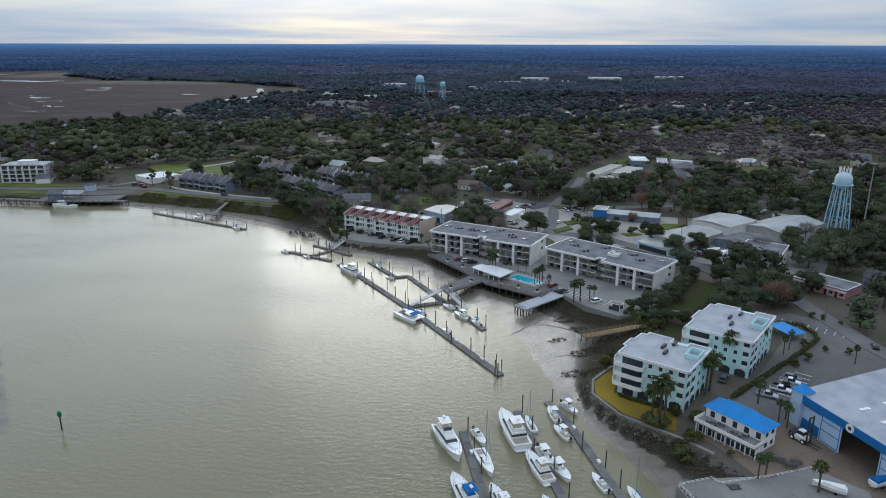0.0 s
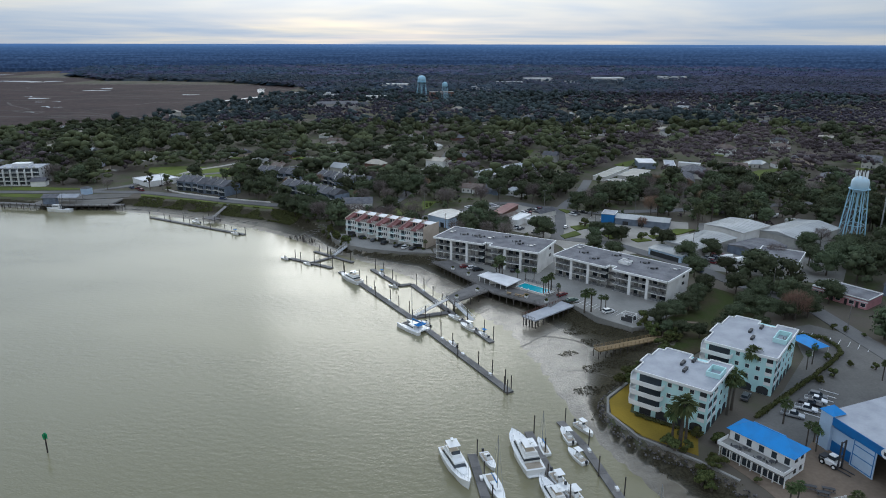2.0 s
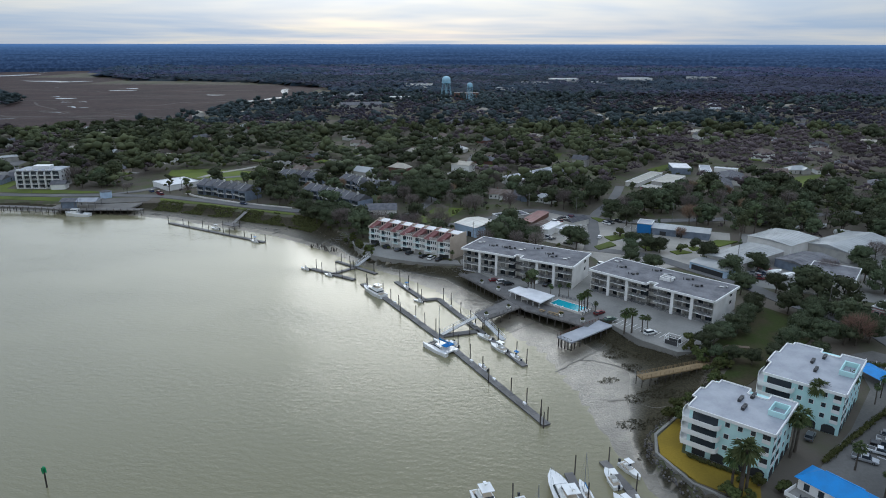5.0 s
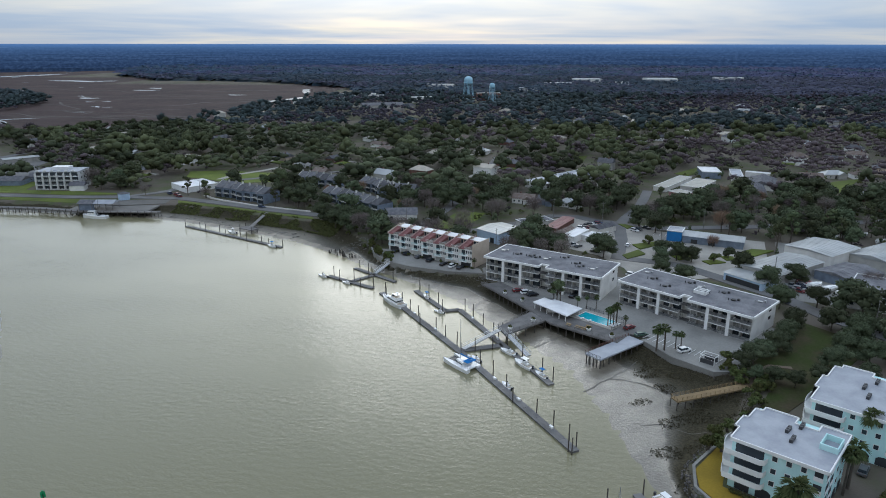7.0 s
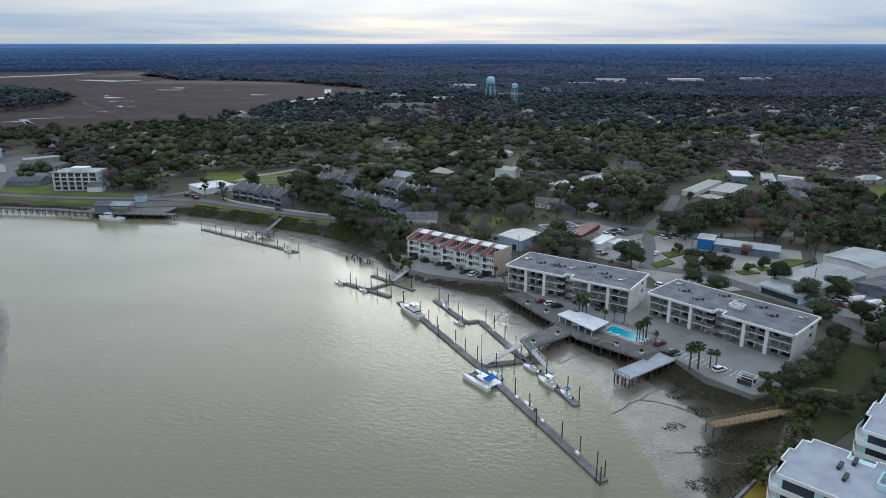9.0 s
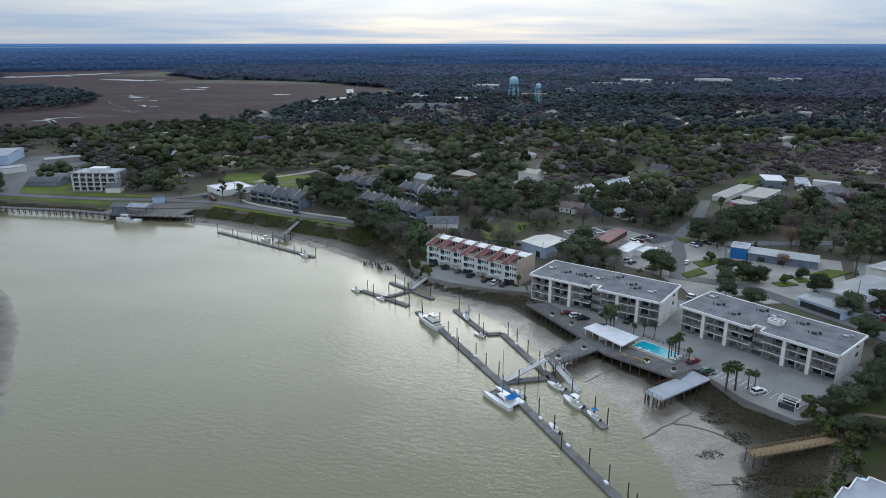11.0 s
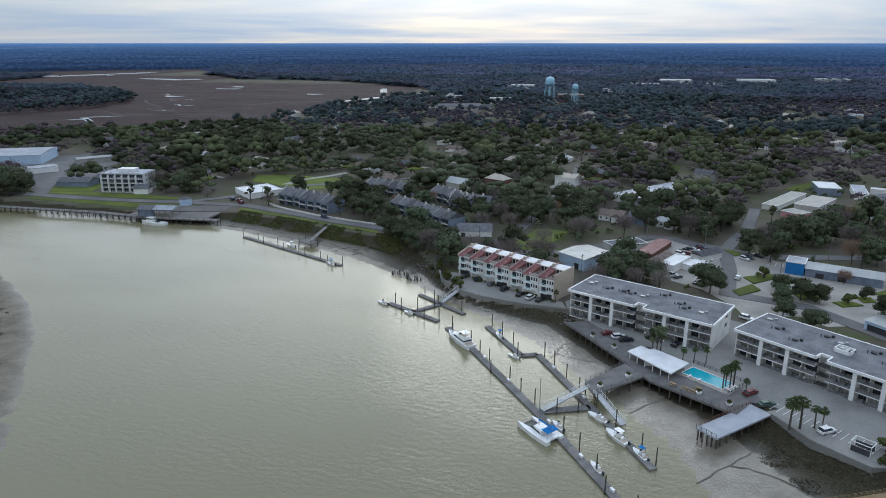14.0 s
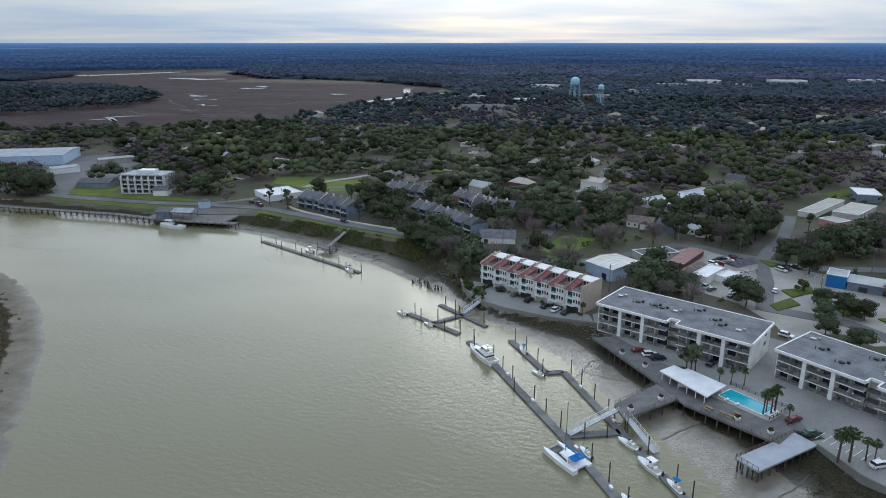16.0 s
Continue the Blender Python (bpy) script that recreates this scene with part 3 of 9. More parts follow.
def make_ground():
    xs, ys = steps(-360, 160, 2.5, 6500), steps(95, 440, 2.5, 6500)
    X, Y = np.meshgrid(xs, ys)
    Z, riv, upl, mr, s, sp, ds = ground_height(X, Y)
    rs = np.random.RandomState(3)
    foreshore = ~riv & ~upl & ~mr
    Z = Z + np.where(sp, 0.35 * np.array([[noise.noise((a * 0.16, b * 0.16, 2.0)) if -420 < a < -80 and 90 < b < 330 else 0.0 for a in xs] for b in ys]), 0)
    Z = Z + np.where(foreshore, (rs.rand(*Z.shape) - 0.5) * 0.10, 0)
    nx, ny = len(xs), len(ys)
    me = bpy.data.meshes.new("ground")
    i = np.arange(nx * ny).reshape(ny, nx)
    faces = np.stack([i[:-1, :-1], i[:-1, 1:], i[1:, 1:], i[1:, :-1]], -1).reshape(-1, 4)
    me.from_pydata(np.stack([X, Y, Z], -1).reshape(-1, 3).tolist(), [], faces.tolist())
    me.materials.append(M["ground"])
    land = np.where(upl, 1.0, np.where(riv, 0, smooth(0.84, 1.0, s)))
    weed = np.where(riv | upl, 0, smooth(0.36, 0.62, s))
    weed = np.where(~(riv | upl) & (X < -85) & (Y > 300), smooth(0.06, 0.30, s), weed)
    weed = np.where(sp, smooth(7, 14, ds), weed)
    wet = np.where(upl, 0.0, np.where(sp, 0.5 - 0.5 * smooth(1, 7, ds), 1 - smooth(0.3, 0.75, s)))
    wet = np.where(mr, 0.0, wet) * np.where((X < -85) & (Y > 300), 0.45, 1.0)
    for n, a in (("land", land), ("weed", weed), ("wet", wet), ("marsh", mr * 1.0)):
        at = me.attributes.new(n, "FLOAT", "POINT")
        at.data.foreach_set("value", np.asarray(a, np.float32).reshape(-1))
    for p in me.polygons:
        p.use_smooth = True
    tagged(new("ground", me), "flat wooded coastal land with muddy tidal foreshore", "ground", kind="structure")
    bm = bmesh.new()
    v = [bm.verts.new(c) for c in ((-3000, -3000, 0), (3000, -3000, 0), (3000, 1000, 0), (-3000, 1000, 0))]
    bm.faces.new(v)
    tagged(part("water", bm, "water"), "calm silty grey-green tidal river reflecting the cloud", "water", kind="structure")


make_ground()


def far_backdrop():
    """The skyline: the wooded plain beyond the last trees, drawn together so that its rim stands where the horizon
    does. Blue haze is painted into its colour, with a faint glow.
    """
    m, nt, b = shader("haze_blue_distance")
    N, K = nt.nodes.new, nt.links.new

    def att(n, out):
        a = N("ShaderNodeAttribute")
        a.attribute_name = n
        return a.outputs[out]

    def ns(vec, scale, detail, rough=0.6):
        mp, n = N("ShaderNodeMapping"), N("ShaderNodeTexNoise")
        mp.inputs["Scale"].default_value = scale
        n.inputs["Scale"].default_value, n.inputs["Detail"].default_value, n.inputs["Roughness"].default_value = 1.0, detail, rough
        K(vec, mp.inputs["Vector"])
        K(mp.outputs[0], n.inputs["Vector"])
        return n.outputs[0]

    def ramp(v, *stops):
        r = N("ShaderNodeValToRGB")
        e = r.color_ramp.elements
        for k, (p, c) in enumerate(stops):
            el = e[k] if k < 2 else e.new(p)
            el.position, el.color = p, (*c, 1)
        K(v, r.inputs[0])
        return r.outputs[0]

    def mixc(f, a, c):
        x = N("ShaderNodeMix")
        x.data_type = "RGBA"
        for k, v in ((0, f), (6, a), (7, c)):
            if isinstance(v, tuple):
                x.inputs[k].default_value = (*v, 1)
            else:
                K(v, x.inputs[k])
        return x.outputs[2]
    plan, far = att("plan", "Vector"), att("far", "Fac")
    crowns = ns(att("bearing", "Vector"), (200.0, 420.0, 1.0), 4, 0.7)
    fields = ns(plan, (1.6, 1.6, 1.0), 6, 0.62)
    av = N("ShaderNodeMath")
    av.operation = "MULTIPLY_ADD"
    av.inputs[1].default_value = 0.55
    half = N("ShaderNodeMath")
    half.operation = "MULTIPLY"
    half.inputs[1].default_value = 0.45
    K(fields, half.inputs[0])
    K(crowns, av.inputs[0])
    K(half.outputs[0], av.inputs[2])
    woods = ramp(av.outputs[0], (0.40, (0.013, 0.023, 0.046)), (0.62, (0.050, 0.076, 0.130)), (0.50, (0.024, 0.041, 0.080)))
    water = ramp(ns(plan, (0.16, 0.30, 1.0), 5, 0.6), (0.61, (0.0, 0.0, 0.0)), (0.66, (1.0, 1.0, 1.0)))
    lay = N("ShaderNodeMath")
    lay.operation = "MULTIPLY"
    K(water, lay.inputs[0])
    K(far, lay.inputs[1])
    # "far" is the haze weight: the woods fade to blue with range
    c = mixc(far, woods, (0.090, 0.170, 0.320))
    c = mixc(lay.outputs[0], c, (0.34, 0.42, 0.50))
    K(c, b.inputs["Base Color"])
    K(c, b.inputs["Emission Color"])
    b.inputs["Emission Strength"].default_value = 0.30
    b.inputs["Roughness"].default_value = 1.0
    b.inputs["Specular IOR Level"].default_value = 0.0
    M["distance"] = m
    eye, top = 96.0, LAND + 9.0
    ranges = [2840.0 * 1.07 ** k for k in range(52)]
    n = 161
    co, plan_at, haze_at, view_at = [], [], [], []
    for i in range(n):
        a = radians(-62 + 110 * i / (n - 1))
        co.append((2836 * math.sin(a), 2836 * math.cos(a), LAND - 3))
        plan_at.append((2.84 * math.sin(a), 2.84 * math.cos(a), 0.0))
        haze_at.append(0.02)
        view_at.append((a, -eye / 2840, 0.0))
        for R in ranges:
            r = 2840 + 1800 * (1 - 2840 / R)
            co.append((r * math.sin(a), r * math.cos(a), eye - (eye - top) / R * r))
            plan_at.append((R * math.sin(a) / 1000, R * math.cos(a) / 1000, 0.0))
            view_at.append((a, -(eye - top) / R, 0.0))
            haze_at.append(0.92 * (1 - math.exp(-(R - 2700) / 15000)))
    k = len(ranges) + 1
    idx = np.arange(n * k).reshape(n, k)
    faces = np.stack([idx[:-1, :-1], idx[:-1, 1:], idx[1:, 1:], idx[1:, :-1]], -1).reshape(-1, 4)
    me = bpy.data.meshes.new("backdrop")
    me.from_pydata(co, [], faces.tolist())
    me.attributes.new("plan", "FLOAT_VECTOR", "POINT").data.foreach_set("vector", np.array(plan_at, np.float32).reshape(-1))
    me.attributes.new("bearing", "FLOAT_VECTOR", "POINT").data.foreach_set("vector", np.array(view_at, np.float32).reshape(-1))
    me.attributes.new("far", "FLOAT", "POINT").data.foreach_set("value", np.array(haze_at, np.float32))
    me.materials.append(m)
    tagged(new("backdrop", me), "wooded plain with painted blue haze stretching to the skyline", "distance", kind="structure")


far_backdrop()


# ---- roads, yards and lawns ----
ROADS = [
    ([(-700, 470), (-420, 445), (-354, 438), (-318, 435), (-278, 435), (-249, 438), (-209, 438), (-174, 426), (-142, 413.5), (-114, 404.5), (-87, 401), (-72, 385), (-55, 372), (-20, 380), (2, 398), (20, 415), (33, 414), (42, 406), (53, 402)], 7.0),
    ([(-249, 438), (-232, 452), (-215, 480), (-195, 500), (-150, 530), (-90, 560)], 5.5),
    ([(54, 400), (70, 392), (120, 400), (200, 420), (400, 470)], 7.0),
    ([(44, 336), (51, 370), (54, 398), (60, 414), (71, 438), (80, 468), (86, 490)], 6.0),
    ([(131, 205), (126, 250), (108, 275), (100, 292), (70, 330), (42, 340)], 7.0),
    ([(131, 205), (140, 170), (150, 130)], 7.0),
    ([(-55, 372), (-40, 430), (-25, 520), (-15, 620)], 6.0),
    ([(-420, 445), (-440, 520), (-430, 600)], 8.0),
]
CLEAR = []


def lot(name, material, pts, label, category, z=LAND):
    """A flat surface of its own, a little above the one laid before it."""
    CLEAR.append(pts)
    return sheet(name, material, pts, z, label, category, 0.03 + 0.006 * len(CLEAR))


for k, (line, w) in enumerate(ROADS):
    bm = bmesh.new()
    band(bm, line, w, LAND - 0.5, LAND + 0.26 + 0.005 * k)
    tagged(part("road", bm, "asphalt"), "narrow worn grey asphalt town street", "road", kind="structure")
    l, r = strip(line, w + 5)
    CLEAR.append(l + r[::-1])
lot("motel_car_park", "concrete", [(-15, 310.5), (-8, 300), (8, 281), (20, 270), (36, 258), (42, 250), (55.5, 237), (63, 229), (78, 245), (86, 262), (62, 300), (30, 318), (-5, 330), (-16, 318)], "pale concrete motel car park with painted bays", "parking lot")
lot("town_house_apron", "concrete", [(-68, 343), (-65, 333), (-57.5, 323), (-47, 317.3), (-30, 312.3), (-15.5, 311), (-17, 317), (-60, 342)], "pale paved apron before the town houses", "pavement")
lot("condo_car_park", "parking", [(62, 158), (72, 166), (88, 184), (104, 206), (110, 229), (118, 232), (134, 218), (134, 196), (110, 168), (85, 160), (77, 150)], "wide grey car park behind the condominiums", "parking lot")
lot("boatyard", "sand", [(58, 152), (64, 140), (67, 132), (74, 119), (83, 100), (140, 60), (160, 130), (112, 166), (85, 160), (77, 151), (66, 158)], "brown trampled boatyard ground", "yard")
lot("point_lawn", "yellowlawn", [(37.4, 170), (38.2, 177), (46.5, 187.5), (53, 188), (44, 175), (42.5, 171), (57, 161), (54, 151.5), (43, 159.5)], "yellow dormant lawn on the point", "lawn")
lot("town_car_park", "paving", [(12, 365), (24, 351), (36, 342), (46, 350), (51, 369), (53, 393), (44, 401), (36, 411), (24, 412), (14, 400)], "busy pale car park behind the motel", "parking lot")
lot("shop_yard", "paving", [(36, 342), (45, 324), (47, 311), (56, 318), (66, 320), (72, 312), (100, 320), (112, 345), (120, 372), (75, 386), (58, 396), (53, 393), (46, 350)], "pale concrete forecourt with grass islands", "parking lot")
lot("work_yard", "concrete", [(100, 292), (150, 272), (185, 330), (150, 365), (125, 372), (112, 330)], "grey work yard between warehouses", "yard")
lot("riverside_lawn", "lawn", [(-238, 506), (-245, 528), (-226, 535), (-199, 531), (-168, 528), (-156, 516), (-165, 496), (-197, 488), (-219, 500)], "bright green open lawn with a path", "lawn")
lot("hotel_lawn", "lawn", [(-365, 445), (-285, 441), (-245, 447), (-285, 452), (-322, 452)], "green lawn before the small hotel", "lawn")
lot("hotel_side_lawn", "lawn", [(-365, 445.5), (-323, 452.5), (-330, 478), (-352, 475)], "green lawn beside the small hotel", "lawn")
lot("verge", "lawn", [(-350, 427), (-262, 419), (-235, 419), (-238, 431), (-278, 430), (-350, 432)], "grass verge above the wharf", "lawn")
lot("bank_verge", "lawn", [(-205, 425), (-172, 415.5), (-140, 403.5), (-112, 394.5), (-114, 399), (-143, 408), (-175, 421), (-208, 432)], "strip of grass along the river road", "lawn")
lot("back_garden", "lawn", [(-46, 384), (-33, 380), (-22, 402), (-18, 418), (-34, 420)], "long green back garden", "lawn")
lot("cove_grass", "rough", [(64, 228), (68, 216), (62, 206), (66, 202), (90, 226), (112, 250), (98, 268), (88, 262), (78, 244)], "rough grass between car park and trees", "lawn")
lot("quay", "parking", [(-262, 416.5), (-235, 416.5), (-212, 423), (-214, 434), (-240, 430), (-262, 428)], "sandy quay yard behind the wharf", "yard")
lot("hotel_drive", "asphalt", [(-367, 450), (-413, 507), (-402, 522), (-371, 535), (-350, 506), (-362, 490), (-371, 480), (-347, 442), (-352, 439)], "pale curving drive and car park beside the hotel", "road")
lot("cafe_yard", "asphalt", [(-470, 505), (-400, 480), (-362, 490), (-380, 560), (-430, 585), (-480, 560)], "grey car park beside the warehouse", "parking lot")

LOW_WALL = [(-199, 449), (-190, 440.5), (-180, 434.6), (-155, 423), (-133, 415.8), (-119, 411.6)]
bm = bmesh.new()
band(bm, LOW_WALL, 0.25, LAND - 0.2, LAND + 0.62)
tagged(part("low_wall", bm, "siding"), "low pale wall along the river road", "wall", kind="structure")
bm = bmesh.new()
band(bm, [(x + 0.5, y - 1.2) for x, y in LOW_WALL], 1.5, LAND - 0.2, LAND + 0.34)
tagged(part("footpath", bm, "paving"), "pale concrete footpath beside the low wall", "pavement", kind="structure")

# ---- tidal creeks and pools on the marsh ----
def creek(pts, w, material="creek", z=1.12):
    bm = bmesh.new()
    fine = []
    for p, q in zip(pts, pts[1:]):
        for k in range(6):
            s = k / 6
            fine.append((p[0] + (q[0] - p[0]) * s, p[1] + (q[1] - p[1]) * s))
    fine.append(pts[-1])
    lft, rgt = [], []
    for i, p in enumerate(fine):
        a, b = Vector(fine[max(i - 1, 0)]), Vector(fine[min(i + 1, len(fine) - 1)])
        d = (b - a).normalized()
        n = Vector((-d.y, d.x))
        ww = w / 2 * (0.7 + 0.6 * noise.noise((p[0] * 0.02, p[1] * 0.02, 3.0)) + 0.25) * min(1, 0.25 + i / 4, 0.25 + (len(fine) - 1 - i) / 4)
        lft.append(bm.verts.new((p[0] + n.x * ww, p[1] + n.y * ww, z)))
        rgt.append(bm.verts.new((p[0] - n.x * ww, p[1] - n.y * ww, z)))
    for i in range(len(fine) - 1):
        bm.faces.new((rgt[i], rgt[i + 1], lft[i + 1], lft[i]))
    tagged(part("tidal_creek", bm, material), "shallow tidal creek winding through brown marsh", "creek", kind="structure")


creek([(-1640, 1850), (-1547, 1874), (-1483, 2007), (-1443, 2125), (-1354, 2217), (-1290, 2300)], 62)
creek([(-1440, 1950), (-1330, 1860), (-1226, 1813), (-1083, 1755), (-1040, 1800), (-1081, 1865), (-1010, 1850), (-944, 1789), (-900, 1830), (-942, 1916)], 40)
creek([(-1573, 2489), (-1626, 2673), (-1700, 2760)], 90)
creek([(-1500, 2300), (-1573, 2489), (-1480, 2560)], 60)
creek([(-842, 1560), (-800, 1540), (-770, 1500)], 24)
creek([(-668, 838), (-646, 852), (-612, 820), (-640, 850), (-664, 869), (-653, 883), (-625, 900)], 7)
creek([(-395, 1351), (-440, 1500), (-443, 1672), (-430, 1700)], 18)
creek([(-420, 1180), (-395, 1240), (-380, 1300)], 18)
creek([(-355, 1150), (-345, 1190), (-330, 1235)], 14)
creek([(-780, 1240), (-762, 1225), (-742, 1235)], 16)
creek([(-800, 1450), (-770, 1440), (-742, 1452)], 18)
creek([(-545, 1340), (-528, 1330), (-510, 1340)], 14)
for line, w in (([(-640, 930), (-619, 926), (-590, 922), (-569, 931), (-540, 928), (-512, 937), (-490, 930), (-467, 932), (-430, 945)], 3.5),
                ([(-773, 807), (-750, 815), (-726, 812), (-703, 824), (-685, 826), (-668, 833)], 3.0),
                ([(-863, 1573), (-800, 1575), (-753, 1555), (-720, 1600), (-705, 1635), (-631, 1630), (-580, 1600)], 7.0),
                ([(-560, 1090), (-529, 1106), (-517, 1165), (-490, 1150), (-476, 1163), (-433, 1209), (-410, 1200)], 4.5),
                ([(-385, 862), (-395, 900), (-411, 954), (-405, 990), (-418, 1026), (-402, 1076)], 4.0),
                ([(-767, 1152), (-720, 1090), (-649, 1025), (-660, 1000), (-606, 989), (-598, 948)], 4.5),
                ([(-700, 1300), (-640, 1330), (-600, 1310), (-560, 1350), (-500, 1345)], 6.0),
                ([(-720, 1420), (-660, 1450), (-600, 1430), (-540, 1470), (-480, 1455)], 6.0),
                ([(-560, 1000), (-540, 1040), (-500, 1035), (-470, 1070)], 3.5),
                ([(-600, 760), (-560, 790), (-530, 785), (-500, 810), (-470, 800), (-450, 820)], 2.6)):
    creek(line, w, "pile", 1.06)
mrs = random.Random(17)
for k in range(26):
    x, y = mrs.uniform(-1300, -420), mrs.uniform(760, 1750)
    if inside(np.array([x]), np.array([y]), MARSH)[0]:
        creek([(x, y), (x + mrs.uniform(4, 10), y + mrs.uniform(-8, 8)), (x + mrs.uniform(12, 22), y + mrs.uniform(-12, 12))], mrs.uniform(3, 8))
for k in range(16):
    x, y = mrs.uniform(-1200, -500), mrs.uniform(760, 1700)
    line = [(x, y)]
    for j in range(9):
        x, y = x + mrs.uniform(20, 60), y + mrs.uniform(-28, 28)
        line.append((x, y))
    if inside(np.array([p[0] for p in line]), np.array([p[1] for p in line]), MARSH).all():
        creek(line, 4.5, "pile", 1.06)


# ---- trees ----
def leaf_cloud(rs, centres, radii, n, size, flat=0.75):
    """Small leaf sprays on the shells of several lumps: arrays of corners and faces."""
    k = rs.choice(len(centres), n, p=np.array(radii) ** 2 / np.sum(np.array(radii) ** 2))
    d = rs.normal(size=(n, 3))
    d /= np.linalg.norm(d, axis=1)[:, None]
    d[:, 2] = np.where(d[:, 2] < -0.35, -d[:, 2], d[:, 2])
    rad = np.array(radii)[k] * (0.72 + 0.36 * rs.rand(n))
    c = np.array(centres)[k] + d * rad[:, None] * np.array([1, 1, flat])
    nrm = d + rs.normal(size=(n, 3)) * 0.38
    nrm /= np.linalg.norm(nrm, axis=1)[:, None]
    a = np.cross(nrm, rs.normal(size=(n, 3)))
    a /= np.linalg.norm(a, axis=1)[:, None] + 1e-9
    b = np.cross(nrm, a)
    s = size * (0.6 + 0.8 * rs.rand(n))[:, None]
    q = np.stack([c - a * s, c + b * s * 0.7 - nrm * s * 0.25, c + a * s, c - b * s * 0.7 - nrm * s * 0.25], 1)
    return q


def quads_mesh(name, q, material):
    me = bpy.data.meshes.new(name)
    n = len(q)
    me.from_pydata(q.reshape(-1, 3).tolist(), [], np.arange(4 * n).reshape(n, 4).tolist())
    me.materials.append(M[material])
    at = me.attributes.new("tone", "FLOAT", "POINT")
    at.data.foreach_set("value", np.full(4 * n, 0.5, np.float32))
    return me


def limbs(rs, height, spread, lumps, r=0.32, fork=0.3):
    bm = bmesh.new()
    f = height * fork
    lean = Vector((rs.uniform(-0.4, 0.4), rs.uniform(-0.4, 0.4), f))
    tube(bm, (0, 0, -0.4), lean, r * 1.25, r * 0.85, 7)
    for c in lumps:
        mid = lean.lerp(Vector(c), 0.55) + Vector((rs.uniform(-0.5, 0.5), rs.uniform(-0.5, 0.5), rs.uniform(0, 0.5)))
        tube(bm, lean, mid, r * 0.55, r * 0.35, 5)
        tube(bm, mid, Vector(c), r * 0.35, r * 0.1, 5)
    return bm


def crown_lumps(rs, height, spread, n, low=0.42):
    cs, ra = [], []
    for k in range(n):
        a = 2 * math.pi * (k + rs.rand()) / n
        u = rs.uniform(0.25, 1.0) * spread * (0.45 if k % 3 == 0 else 0.72)
        z = height * rs.uniform(low + 0.05, 0.78)
        if k % 3 == 0:
            z = height * rs.uniform(0.7, 0.84)
        cs.append((u * math.cos(a), u * math.sin(a), z))
        ra.append(spread * rs.uniform(0.30, 0.46))
    return cs, ra


TREES = {}


def lump_arrays(rs, centres, radii, flat):
    """Rounded, knobbly masses: arrays of corners and of triangles."""
    bm = bmesh.new()
    bmesh.ops.create_icosphere(bm, subdivisions=1, radius=1.0)
    base = np.array([v.co[:] for v in bm.verts])
    tri = np.array([[v.index for v in f.verts] for f in bm.faces])
    bm.free()
    vs, fs = [], []
    for k, (c, r) in enumerate(zip(centres, radii)):
        w = base * (0.75 + 0.35 * rs.rand(len(base), 1)) * r * np.array([1, 1, flat])
        vs.append(w + np.array(c))
        fs.append(tri + k * len(base))
    return np.concatenate(vs), np.concatenate(fs)


def crown_mesh(rs, cs, ra, leaves, size, flat, material, core=0.74):
    q = leaf_cloud(rs, cs, ra, leaves, size, flat)
    v, f = lump_arrays(rs, cs, [r * core for r in ra], flat)
    me = bpy.data.meshes.new("crown")
    me.from_pydata(v.tolist() + q.reshape(-1, 3).tolist(), [], f.tolist() + (np.arange(4 * len(q)).reshape(-1, 4) + len(v)).tolist())
    me.materials.append(M[material])
    me.attributes.new("tone", "FLOAT", "POINT").data.foreach_set("value", np.full(len(me.vertices), 0.5, np.float32))
    for p in me.polygons:
        p.use_smooth = p.loop_total == 3
    return me


def tree_kind(key, name, label, material, height, spread, lumps, leaves, size, seed, low=0.42, flat=0.75, twigs=0):
    """A model tree, kept out of the way of the place as the first of its kind is put down."""
    rs = np.random.RandomState(seed)
    cs, ra = crown_lumps(rs, height, spread, lumps, low)
    trunk = mesh_of(limbs(rs, height, spread, cs), "trunk", "bark")
    crown = crown_mesh(rs, cs, ra, leaves, size, flat, material)
    TREES.setdefault(key, []).append((name, label, trunk, crown, height))


def twig_crown(rs, height, spread, n):
    """Bare winter crown: fans of thin upswept twigs."""
    q = []
    for k in range(n):
        a, u = rs.uniform(0, 2 * math.pi), spread * math.sqrt(rs.rand()) * 0.85
        z0 = height * (0.24 + 0.58 * math.sqrt(rs.rand()) * (1 - 0.35 * (u / spread) ** 2))
        base = np.array([u * math.cos(a) * 0.85, u * math.sin(a) * 0.85, z0])
        d = np.array([math.cos(a) * rs.uniform(-0.2, 1.0), math.sin(a) * rs.uniform(-0.2, 1.0), rs.uniform(0.15, 0.9)])
        d = d / np.linalg.norm(d) * rs.uniform(1.3, 2.8)
        w = np.cross(d, rs.normal(size=3))
        w = w / np.linalg.norm(w) * rs.uniform(0.025, 0.055)
        tip = base + d
        q.append([base - w, base + w, tip + w * 0.5, tip - w * 0.5])
    return np.array(q)


def bare_kind(key, name, label, material, height, spread, n, seed):
    rs = np.random.RandomState(seed)
    cs, ra = crown_lumps(rs, height, spread, 11, 0.4)
    trunk = mesh_of(limbs(rs, height, spread, cs, 0.24, 0.28), "trunk", "bark")
    TREES.setdefault(key, []).append((name, label, trunk, quads_mesh("crown", twig_crown(rs, height, spread, n), material), height))


